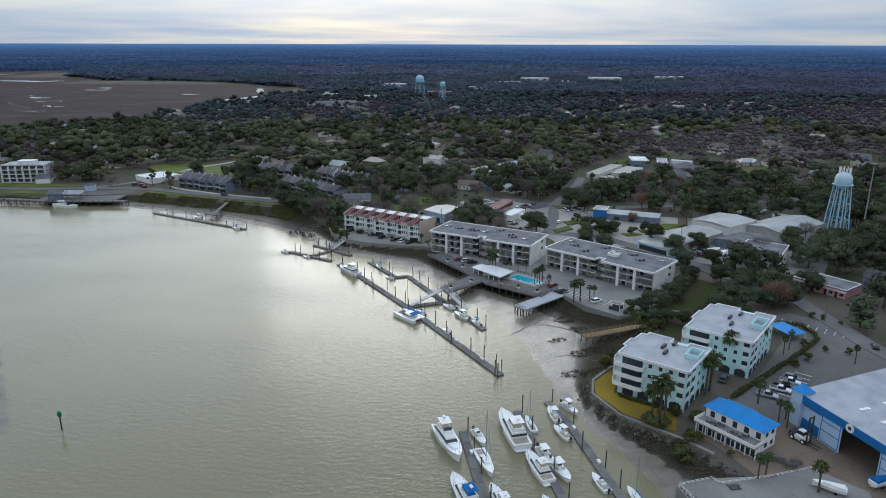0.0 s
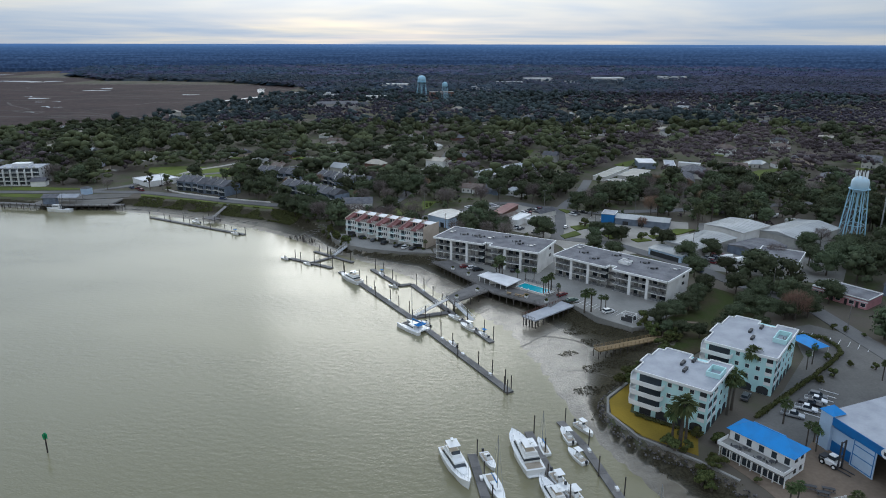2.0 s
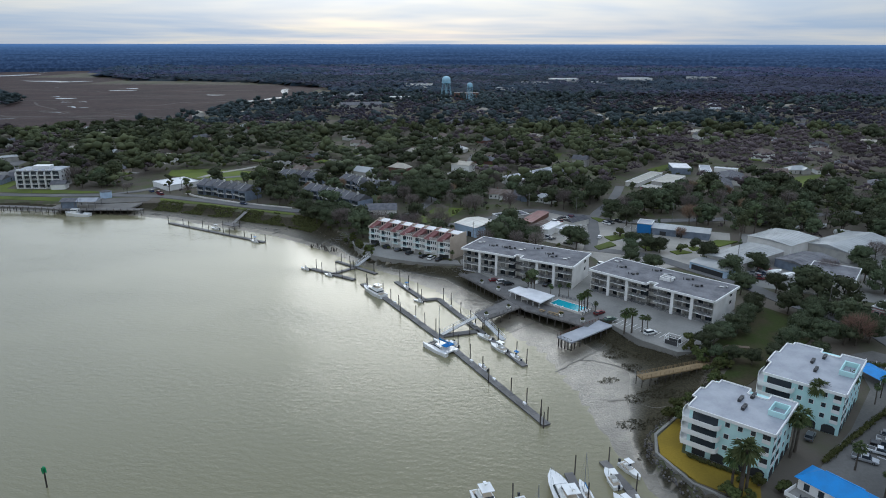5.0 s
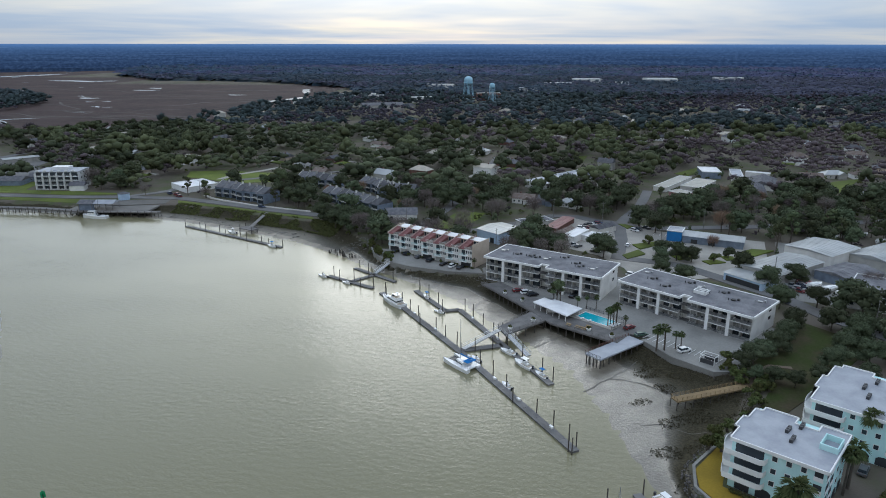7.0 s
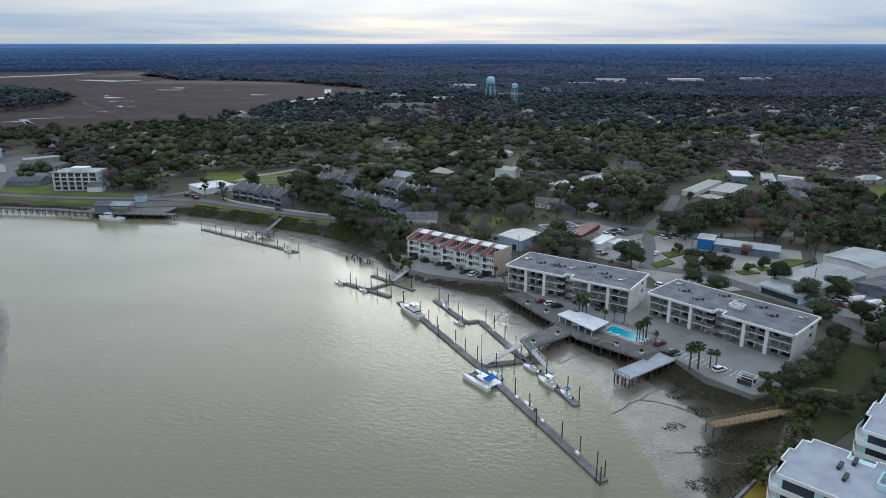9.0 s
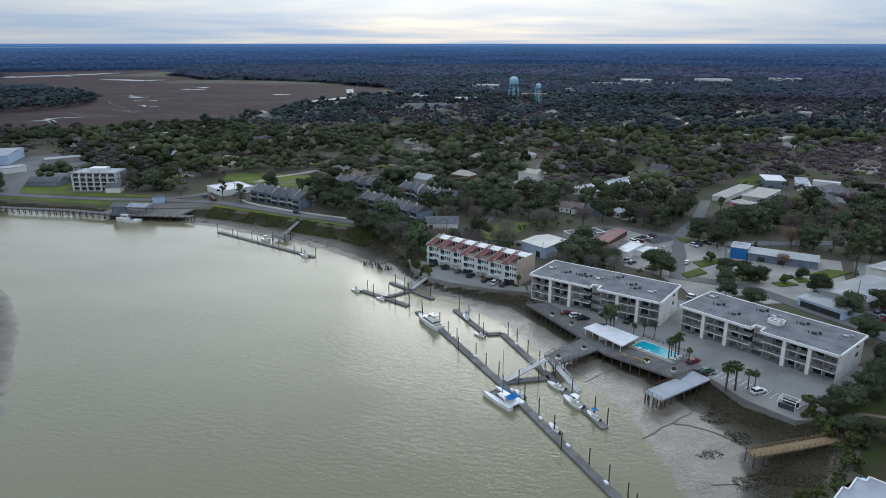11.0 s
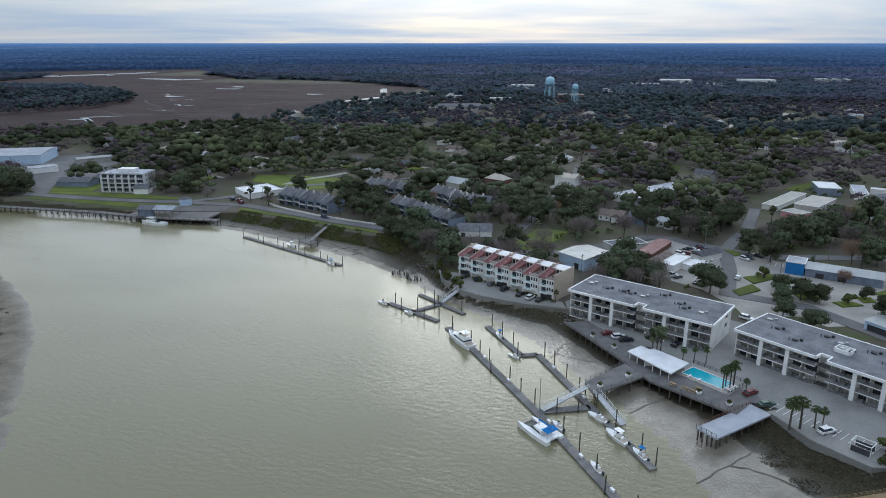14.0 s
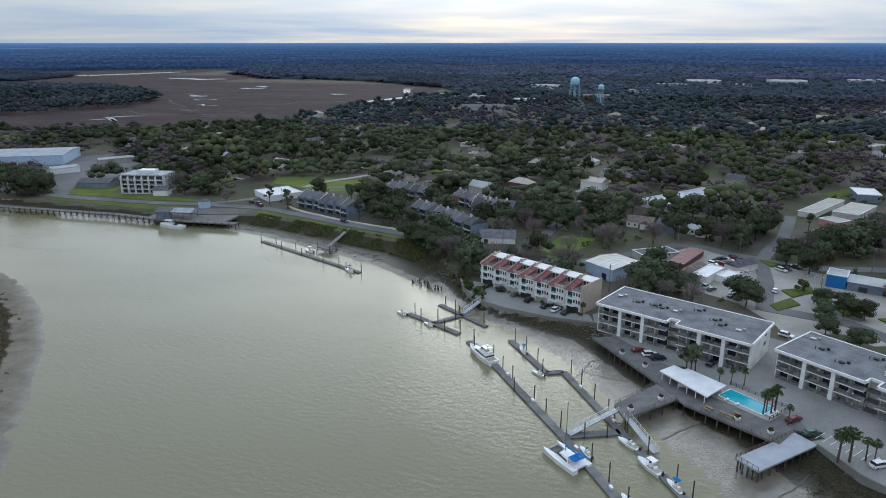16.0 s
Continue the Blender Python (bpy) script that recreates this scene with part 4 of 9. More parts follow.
for sd in range(4):
    tree_kind("oak", "oak_tree", "broad evergreen live oak with a dark uneven crown", "oak", 12, 7.2, 12 + sd, 520, 0.55, 10 + sd, low=0.2)
for sd in range(3):
    tree_kind("bigoak", "oak_tree", "broad evergreen live oak with a dark uneven crown", "oak", 12, 7.4, 17 + sd, 2400, 0.35, 90 + sd, low=0.2)
for sd in range(3):
    tree_kind("pine", "pine_tree", "tall loblolly pine with a high open green crown", "pine", 17, 4.4, 10, 420, 0.5, 30 + sd, low=0.34, flat=0.7)
for sd in range(3):
    bare_kind("bare", "bare_tree", "leafless grey winter hardwood with fine upswept twigs", "bare", 13, 5.8, 950, 50 + sd)
for sd in range(2):
    bare_kind("rust", "russet_tree", "deciduous tree still holding russet winter leaves", "rust", 11, 5.2, 1100, 60 + sd)
for sd in range(3):
    tree_kind("bush", "shrub", "rounded olive-green evergreen garden shrub", "bush", 3.0, 2.2, 6, 420, 0.26, 70 + sd, low=0.25, flat=0.8)


def palm_kind(seed, height):
    rs = np.random.RandomState(seed)
    bm = bmesh.new()
    bend = Vector((rs.uniform(-0.5, 0.5), rs.uniform(-0.5, 0.5), 0))
    top = Vector((0, 0, height)) + bend
    tube(bm, (0, 0, -0.2), bend * 0.3 + Vector((0, 0, height * 0.5)), 0.26, 0.2, 7)
    tube(bm, bend * 0.3 + Vector((0, 0, height * 0.5)), top, 0.2, 0.22, 7)
    trunk = mesh_of(bm, "trunk", "bark")
    bm = bmesh.new()
    for k in range(46):
        a = rs.uniform(0, 2 * math.pi)
        el = rs.uniform(-0.75, 1.4)
        ln = rs.uniform(1.15, 1.95)
        d = Vector((math.cos(a) * math.cos(el), math.sin(a) * math.cos(el), math.sin(el)))
        side = d.cross(Vector((0, 0, 1))).normalized() if abs(d.z) < 0.98 else Vector((1, 0, 0))
        stem = top + d * ln * 0.42
        for f in range(5):
            u = (f - 2) / 2
            tip = stem + d * ln * (0.62 - 0.14 * abs(u)) + side * u * ln * 0.42 + Vector((0, 0, -ln * (0.30 + 0.10 * abs(u))))
            mid = stem.lerp(tip, 0.55) + Vector((0, 0, 0.10))
            w = side * 0.09 * ln
            bm.faces.new([bm.verts.new(p) for p in (stem, mid - w, tip, mid + w)])
        bm.faces.new([bm.verts.new(p) for p in (top - side * 0.03, top + side * 0.03, stem + side * 0.03, stem - side * 0.03)])
    me = bpy.data.meshes.new("crown")
    bm.to_mesh(me)
    bm.free()
    me.materials.append(M["palm"])
    me.attributes.new("tone", "FLOAT", "POINT").data.foreach_set("value", np.full(len(me.vertices), 0.5, np.float32))
    TREES.setdefault("palm", []).append(("palm_tree", "cabbage palm with a slim grey trunk and a round fan-leaf head", trunk, me, height))


for sd, hh in ((80, 6.5), (81, 8.0), (82, 7.2)):
    palm_kind(sd, hh)
trng = random.Random(21)


def tree(key, x, y, height=None, z=None, group=""):
    kinds = TREES[key]
    name, label, trunk, crown, h = kinds[trng.randrange(len(kinds))]
    s = (height / h if height else 1.0) * trng.uniform(0.92, 1.1)
    z = float(ground_height(x, y)[0]) if z is None else z
    t = thing(name, pose(x, y, z, 0, 0, trng.uniform(0, 360)) @ Matrix.Diagonal((s * trng.uniform(0.9, 1.12), s, s, 1)), label, "shrub" if key == "bush" else "tree", group or name + "s")
    part("trunk", trunk, None, t)
    part("crown", crown, None, t)
    return t


# ---- three-storey motel blocks ----
def rail_bm(x0, x1, y, z, h=1.05, gap=0.13):
    """A balcony rail along x."""
    bm = bmesh.new()
    box(bm, x0, x1, y - 0.03, y + 0.03, z + h - 0.07, z + h)
    box(bm, x0, x1, y - 0.02, y + 0.02, z + 0.08, z + 0.13)
    n = max(2, int((x1 - x0) / gap))
    for k in range(n + 1):
        x = x0 + (x1 - x0) * k / n
        box(bm, x - 0.025, x + 0.025, y - 0.02, y + 0.02, z, z + h - 0.07)
    return bm


def motel(m, height, seed):
    rs = random.Random(seed)
    t = thing("motel_block", m, "three-storey white motel block with dark-railed balconies and grey roof", "motel", "waterfront motel")
    W, D, s0, s1 = 49.0, 19.6, 23.6, 27.0
    H = height - 0.45
    st = H / 3
    bm = boxes((0.3, s0, 2.8, D, 0, H), (s1, W - 0.3, 2.2, D, 0, H), (s0, s1, 4.0, D, 0, H))
    part("wall", bm, "white", t)
    for x in (0.0, W - 0.3):
        part("end_wall", boxes((x, x + 0.3, 0.1 if x else 0.4, D, -0.3, H)), "white", t)
    # roof with its pale rim
    o = 0.7
    out = [(-o, -o), (s0 + 0.3, -o), (s0 + 0.3, 2.6), (s1 - 0.3, 2.6), (s1 - 0.3, -o - 0.6), (W + o, -o - 0.6), (W + o, D + o), (-o, D + o)]
    bm = bmesh.new()
    prism(bm, out, H, H + 0.42)
    roof = part("roof", bm, "roofgrey", t, "flat grey gravel roof")
    bm = bmesh.new()
    for p, q in zip(out, out[1:] + out[:1]):
        a, b = Vector(p), Vector(q)
        d = (b - a).normalized()
        n = Vector((d.y, -d.x))
        prism(bm, [tuple(a - d * 0.06 + n * 0.06), tuple(b + d * 0.06 + n * 0.06), tuple(b - n * 0.35 + d * 0.06), tuple(a - n * 0.35 - d * 0.06)], H - 0.25, H + 0.55)
    part("fascia", bm, "trim", roof, "white roof edging")
    for half, (a, b, yf) in enumerate(((0.3, s0, 0.0), (s1, W - 0.3, -0.6))):
        bw = (b - a) / 3
        for k in (1, 2):
            part("pilaster", boxes((a + bw * k - 0.55, a + bw * k + 0.55, yf - 0.35, 2.8 if half == 0 else 2.2, -0.3, H)), "trim", t)
        for f in range(3):
            part("balcony_slab", boxes((a, b, yf, 2.8 if half == 0 else 2.2, f * st - 0.12, f * st + 0.10)), "siding", t)
            part("slab_edge", boxes((a, b, yf - 0.05, yf - 0.005, f * st - 0.14, f * st + 0.08)), "trim", t)
            for k in range(3):
                x0, x1 = a + bw * k + (0.6 if k else 0.1), a + bw * (k + 1) - (0.6 if k < 2 else 0.1)
                part("railing", rail_bm(x0, x1, yf + 0.12, f * st + 0.14), "greyrail", t)
                yw = 2.8 if half == 0 else 2.2
                mid = (x0 + x1) / 2
                part("partition", boxes((mid - 0.1, mid + 0.1, yf + 0.3, yw, f * st + 0.14, f * st + st - 0.14)), "siding", t)
                for xa in (x0 + 0.12, mid + 0.22):
                    w = mid - x0 - 0.34
                    fr = part("sliding_door", boxes((xa, xa + w, yw - 0.06, yw, f * st + 0.16, f * st + 2.45)), "rail", t)
                    bm = boxes((xa + 0.1, xa + w / 2 - 0.05, yw - 0.09, yw - 0.065, f * st + 0.26, f * st + 2.35), (xa + w / 2 + 0.05, xa + w - 0.1, yw - 0.09, yw - 0.065, f * st + 0.26, f * st + 2.35))
                    part("pane", bm, "curtain" if rs.random() < 0.42 else "glass", fr)
                    if rs.random() < 0.7:
                        cx = rs.uniform(xa, xa + w)
                        bm = boxes((cx - 0.3, cx + 0.3, yf + 0.6, yf + 1.2, f * st + 0.5, f * st + 0.58), (cx - 0.3, cx + 0.3, yf + 1.14, yf + 1.2, f * st + 0.58, f * st + 1.1),
                                   (cx - 0.28, cx - 0.22, yf + 0.64, yf + 0.7, f * st + 0.14, f * st + 0.5), (cx + 0.22, cx + 0.28, yf + 0.64, yf + 0.7, f * st + 0.14, f * st + 0.5))
                        part("balcony_chair", bm, rs.choice(("rail", "dark", "trim")), t)
    # open stair in the middle gap
    for f in range(3):
        part("stair_landing", boxes((s0, s1, 1.2, 4.0, f * st - 0.1, f * st + 0.1)), "concrete", t)
        part("stair_railing", rail_bm(s0 + 0.1, s1 - 0.1, 1.25, f * st + 0.1), "rail", t)
    # end-wall windows and rooftop plant
    for f in range(1, 3):
        part("window", boxes((W, W + 0.04, 13.5, 15.5, f * st + 0.9, f * st + 2.1)), "glass", t)
    zr = H + 0.42
    for k in range(9):
        x, y = 4 + k * 5.0 + rs.uniform(-1.5, 1.5), rs.uniform(4, 16)
        v = part("roof_vent", boxes((x - 0.6, x + 0.6, y - 0.45, y + 0.45, zr, zr + 0.35), (x - 0.75, x + 0.75, y - 0.6, y + 0.6, zr + 0.35, zr + 0.45), (x + 1.0, x + 1.7, y + 0.7, y + 1.4, zr, zr + 0.7), (x - 1.4, x - 1.2, y - 1.1, y - 0.9, zr, zr + 0.9)), "dark" if k % 4 else "steel", t)
    if seed % 2:
        bm = bmesh.new()
        for a, b, c, d in ((25, 29.5, 7, 7.3), (25, 29.5, 10.5, 10.8), (25, 25.3, 7, 10.8), (29.2, 29.5, 7, 10.8)):
            box(bm, a, b, c, d, zr, zr + 1.1)
        part("plant_screen", bm, "trim", t)
        part("air_conditioner", boxes((26, 28.5, 8, 10, zr, zr + 0.9), (26.3, 27.2, 8.3, 9.7, zr + 0.9, zr + 1.1)), "steel", t)
    return t


# far block stands along the boardwalk, near block along the car park
motel(turn(-14.2, 304.7, LAND, -26.8), 9.75, 4)
motel(turn(36.4, 281.8, LAND, -40.1), 9.0, 5)


# ---- mint condominiums ----
def window_on(t, x0, x1, y0, y1, z0, z1, nrm):
    """A glazed window with a white frame on a wall; nrm: 'x' or 'y' axis that it faces along, with sign."""
    ax, s = nrm[1], -1 if nrm[0] == "-" else 1
    if ax == "y":
        fr = part("window", boxes((x0, x1, min(y0, y0 + s * 0.05), max(y0, y0 + s * 0.05), z0, z1)), "trim", t)
        g = y0 + s * 0.05
        part("pane", boxes((x0 + 0.1, x1 - 0.1, min(g, g + s * 0.02), max(g, g + s * 0.02), z0 + 0.1, z1 - 0.1)), "glass", fr)
    else:
        fr = part("window", boxes((min(x0, x0 + s * 0.05), max(x0, x0 + s * 0.05), y0, y1, z0, z1)), "trim", t)
        g = x0 + s * 0.05
        part("pane", boxes((min(g, g + s * 0.02), max(g, g + s * 0.02), y0 + 0.1, y1 - 0.1, z0 + 0.1, z1 - 0.1)), "glass", fr)
    return fr


def condo(m, W, D, H):
    """Local x runs along the inland side, y along the river side; the near corner is at the origin."""
    t = thing("condominium", m, "four-storey pale mint condominium with white balconies and a white flat roof", "apartment building", "mint condominiums")
    st = H / 4
    part("wall", boxes((0, W, 0, D, st * 0.98, H - 0.3)), "mint", t)
    # garage level: mint walls, the shade of its openings painted as flat dark arches
    part("ground_floor", boxes((0.03, W - 0.03, 0.03, D - 0.03, -0.3, st * 0.98)), "mint", t)

    def arch(a, w, h, axis):
        pts = [(a, 0.05), (a + w, 0.05), (a + w, h * 0.72), (a + w * 0.82, h * 0.92), (a + w * 0.5, h), (a + w * 0.18, h * 0.92), (a, h * 0.72)]
        bm = bmesh.new()
        p3 = [Vector((-0.02, u, z)) if axis == "x" else Vector((u, -0.02, z)) for u, z in pts]
        bk = [q + (Vector((0.04, 0, 0)) if axis == "x" else Vector((0, 0.04, 0))) for q in p3]
        v, u = [bm.verts.new(q) for q in p3], [bm.verts.new(q) for q in bk]
        bm.faces.new(v)
        bm.faces.new(u[::-1])
        for i in range(7):
            bm.faces.new((v[i], u[i], u[(i + 1) % 7], v[(i + 1) % 7]))
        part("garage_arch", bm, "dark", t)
    for k in range(4):
        arch(0.8 + k * (D - 1) / 4, (D - 1) / 4 - 1.3, 2.4, "x")
    for k in range(int(W / 4.2)):
        arch(0.8 + k * 4.2, 3.0, 2.4, "y")
    # roof with stepped river edge
    o = 0.45
    outl = [(-o, -o), (W + o, -o), (W + o, D * 0.30), (W - 2.5, D * 0.30), (W - 2.5, D * 0.55), (W + o, D * 0.55), (W + o, D - 1), (W - 1.5, D - 1), (W - 1.5, D + 0.6), (W * 0.62, D + 0.6), (W * 0.62, D + 1.6), (W * 0.3, D + 1.6), (W * 0.3, D + 0.6), (-o, D + 0.6)]
    bm = bmesh.new()
    prism(bm, outl, H - 0.3, H)
    bmesh.ops.triangulate(bm, faces=[f for f in bm.faces if len(f.verts) > 4])
    roof = part("roof", bm, "roofwhite", t, "white membrane roof with grey streaks")
    bm = bmesh.new()
    for p, q in zip(outl, outl[1:] + outl[:1]):
        a, b = Vector(p), Vector(q)
        d = (b - a).normalized()
        n = Vector((d.y, -d.x))
        prism(bm, [tuple(a - d * 0.05 + n * 0.05), tuple(b + d * 0.05 + n * 0.05), tuple(b - n * 0.22 + d * 0.05), tuple(a - n * 0.22 - d * 0.05)], H - 0.45, H + 0.3)
    part("parapet", bm, "trim", roof)
    # recessed stair court cut in the roof, with low mint walls
    bm = boxes((W * 0.45, W * 0.75, 0.1, 0.35, H, H + 1.3), (W * 0.45, W * 0.75, 3.4, 3.65, H, H + 1.3), (W * 0.45, W * 0.47, 0.35, 3.4, H, H + 1.3), (W * 0.73, W * 0.75, 0.35, 3.4, H, H + 1.3))
    part("roof_screen", bm, "mint", t)
    for k in range(3):
        bm = bmesh.new()
        x, y = W * (0.35 + 0.2 * k), D * (0.45 + 0.1 * (k % 2))
        for j in range(3):
            box(bm, x + j * 0.95, x + j * 0.95 + 0.75, y, y + 0.75, H, H + 0.75)
        part("air_conditioner", bm, "rail", t)
    for f in range(1, 4):
        z = f * st
        # river side windows, and corner loggias at the near corner, their shade painted as dark panels
        for y in (3.6, 6.4, 9.2):
            if y < D - 8:
                window_on(t, -0.0, 0, y, y + 1.2, z + 0.9, z + 2.2, "-x")
        for y0, y1 in ((0.6, 2.2),):
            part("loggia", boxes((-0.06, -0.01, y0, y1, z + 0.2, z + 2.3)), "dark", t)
            part("loggia_rail", boxes((-0.12, -0.06, y0 - 0.1, y1 + 0.1, z + 0.1, z + 1.05)), "trim", t)
        for x0 in (0.5, 4.2):
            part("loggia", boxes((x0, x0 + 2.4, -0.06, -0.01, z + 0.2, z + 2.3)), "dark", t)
            part("loggia_rail", boxes((x0 - 0.1, x0 + 2.5, -0.14, -0.06, z + 0.1, z + 1.0)), "trim", t)
        for x0 in (9.5, 13.5, 17.5, 21.5):
            if x0 < W - 2:
                window_on(t, x0, x0 + 1.4, 0, 0, z + 0.9, z + 2.2, "-y")
        # broad white balconies towards the water
        for xa, xb in ((-1.7, W * 0.48), (W * 0.54, W - 0.6)):
            n = 8
            arc = [(xa + (xb - xa) * k / n, D + 2.3 * math.sin(math.pi * (0.12 + 0.76 * k / n))) for k in range(n + 1)]
            foot = [(xa, D)] + arc + [(xb, D)]
            if xa < 0:
                arc = [(0, D - 7.4), (-1.2, D - 7.2), (-1.7, D - 6.4), (-1.7, D - 0.6)] + arc
                foot = arc + [(xb, D), (0, D)]
            bm = bmesh.new()
            prism(bm, foot, z - 0.2, z + 0.1)
            bmesh.ops.triangulate(bm, faces=[f for f in bm.faces if len(f.verts) > 4])
            bal = part("balcony", bm, "trim", t)
            bm = bmesh.new()
            band(bm, arc, 0.12, z + 0.1, z + 1.1)
            part("balcony_parapet", bm, "trim", bal)
            if xa < 0:
                part("glass_door", boxes((-0.05, -0.01, D - 6.6, D - 0.8, z + 0.15, z + 2.3)), "glass", t)
            part("glass_door", boxes((max(xa, 0) + 0.6, xb - 0.6, D + 0.01, D + 0.05, z + 0.15, z + 2.3)), "glass", t)
        for xa in (3.0, 7.0, 11.0, 15.0, 19.0, 23.0):
            if xa < W - 3:
                window_on(t, W, 0, xa * D / W, xa * D / W + 1.3, z + 0.9, z + 2.2, "+x")
    return t


condo(turn(58.5, 160.8, LAND, 53.5), 17.5, 18.5, 11.8)
condo(turn(83.0, 180.6, LAND, 53.5), 24.5, 18.5, 11.4)


# ---- waterfront town houses with red roofs ----
def townhouses(m, n, w, D, H):
    t = thing("townhouse_row", m, "row of white three-storey town houses with faded red sloping roofs", "townhouses")
    st = (H - 0.2) / 3
    for k in range(n):
        off = (-1.2 if k >= 3 else 0.0) - (0.5 if k % 2 else 0.0)
        x0, x1 = k * w, (k + 1) * w
        part("wall", boxes((x0, x1 - 0.02, off, D, -0.3, H)), "white", t)
        xr = x0 + w * 0.40
        # sloping front roof between white party fins, flat white roof behind
        bm = bmesh.new()
        v = [bm.verts.new(c) for c in ((x0 + 0.15, off - 0.4, H - 0.1), (xr, off - 0.4, H - 0.1), (xr, 6.4, H + 1.9), (x0 + 0.15, 6.4, H + 1.9),
                                       (x0 + 0.15, off - 0.4, H - 0.3), (xr, off - 0.4, H - 0.3), (xr, 6.4, H - 0.1), (x0 + 0.15, 6.4, H - 0.1))]
        for f in ((0, 1, 2, 3), (4, 7, 6, 5), (0, 4, 5, 1), (1, 5, 6, 2), (2, 6, 7, 3), (3, 7, 4, 0)):
            bm.faces.new([v[i] for i in f])
        rf = part("roof", bm, "pinkroof", t)
        ter = part("roof_terrace", boxes((xr, x1 - 0.15, off - 0.2, 5.8, H, H + 0.06)), "shinglebrown", t, "open roof terrace cut into the red roof")
        part("terrace_wall", boxes((xr, x1 - 0.15, 5.7, 6.44, H - 0.1, H + 1.9)), "beige", ter)
        part("terrace_door", boxes((xr + 0.4, xr + 1.5, 5.64, 5.69, H + 0.06, H + 1.75), (xr + 1.9, x1 - 0.6, 5.64, 5.69, H + 0.06, H + 1.75)), "glass", ter)
        part("terrace_rail", rail_bm(xr, x1 - 0.15, off - 0.15, H + 0.06, 0.9, 0.25), "siding", ter)
        part("terrace_table", boxes((xr + 1.2, xr + 2.2, 0.6, 1.5, H + 0.65, H + 0.72), (xr + 1.65, xr + 1.75, 1.0, 1.1, H + 0.06, H + 0.65)), "dark", ter)
        part("flat_roof", boxes((x0 + 0.15, x1 - 0.15, 6.45, D, H - 0.1, H + 1.9)), "roofbright", t, "white flat rear roof")
        bm = bmesh.new()
        v = [bm.verts.new(c) for c in ((x0 - 0.15, off - 0.6, H - 0.4), (x0 - 0.15, off - 0.6, H + 0.5), (x0 - 0.15, 6.5, H + 2.4), (x0 - 0.15, D, H + 2.4), (x0 - 0.15, D, H - 0.4))]
        u = [bm.verts.new(p.co + Vector((0.3, 0, 0))) for p in v]
        bm.faces.new(v)
        bm.faces.new(u[::-1])
        for i in range(5):
            bm.faces.new((v[i], u[i], u[(i + 1) % 5], v[(i + 1) % 5]))
        part("party_fin", bm, "finpink" if k else "beige", t)
        part("chimney", boxes((x0 + 0.2, x0 + 1.2, 7.2, 8.2, H + 1.9, H + 3.1)), "beige", t)
        # dark panels stand in for the shaded inside of open garages
        part("garage_door", boxes((x0 + 0.9, x1 - 0.9, off - 0.05, off - 0.01, 0, 2.3)), "siding" if k % 3 else "dark", t)
        for f in (1, 2):
            z = f * st
            bm = boxes((x0 + 0.7, x0 + w * 0.66, off - 1.4, off, z - 0.1, z + 0.1))
            bal = part("balcony", bm, "trim", t)
            part("balcony_rail", rail_bm(x0 + 0.7, x0 + w * 0.66, off - 1.35, z + 0.1, 1.0, 0.3), "mint", bal)
            part("glass_door", boxes((x0 + 1.2, x0 + w * 0.46, off - 0.05, off - 0.01, z + 0.12, z + 2.2)), "glass", t)
            window_on(t, x0 + w * 0.50, x0 + w * 0.63, off, 0, z + 0.8, z + 2.3, "-y")
            window_on(t, x0 + w * 0.67, x0 + w * 0.79, off, 0, z + 0.8, z + 2.3, "-y")
            window_on(t, x0 + w * 0.82, x1 - 0.3, off, 0, z + 0.8, z + 2.3, "-y")
    part("end_wall", boxes((n * w - 0.02, n * w + 0.25, -1.6, D, -0.3, H + 2.4)), "beige", t, "plain beige end wall")
    return t


townhouses(turn(-60.9, 341.8, LAND, -30.0), 7, 6.8, 12.0, 8.3)


# ---- floating docks ----
def dock(pts, w, label, piles, side=0.0, tall=4.2, name="floating_dock", group="marina docks"):
    """A floating walkway along a line, with planked sections, and its mooring piles."""
    t = thing(name, turn(0, 0), label, "dock", group)
    for i in range(len(pts) - 1):
        a, b = Vector((*pts[i], 0)), Vector((*pts[i + 1], 0))
        d = b - a
        n = max(1, round(d.length / 6.0))
        ang = math.degrees(math.atan2(d.y, d.x))
        L = d.length / n
        for k in range(n):
            p = a + d * k / n
            bm = boxes((0.03, L - 0.03, -w / 2, w / 2, -0.35, 0.42), (0.03, L - 0.03, -w / 2 - 0.08, w / 2 + 0.08, 0.30, 0.50))
            bmesh.ops.transform(bm, matrix=turn(p.x, p.y, 0, ang), verts=bm.verts)
            part("dock_section", bm, "deck", t)
    total = [(Vector(q) - Vector(p)).length for p, q in zip(pts, pts[1:])]
    for s, sd in piles:
        r = s
        for (p, q), ln in zip(zip(pts, pts[1:]), total):
            if r <= ln or (p, q) == (pts[-2], pts[-1]):
                d = (Vector(q) - Vector(p)).normalized()
                c = Vector(p) + d * r + Vector((-d.y, d.x)) * sd * (w / 2 + 0.3)
                break
            r -= ln
        bm = bmesh.new()
        hh = tall * rnd.uniform(0.9, 1.15)
        tube(bm, (c.x, c.y, -2.5), (c.x + rnd.uniform(-0.08, 0.08), c.y, hh), 0.17, 0.15, 7)
        part("mooring_post", bm, "pile", t)
    return t


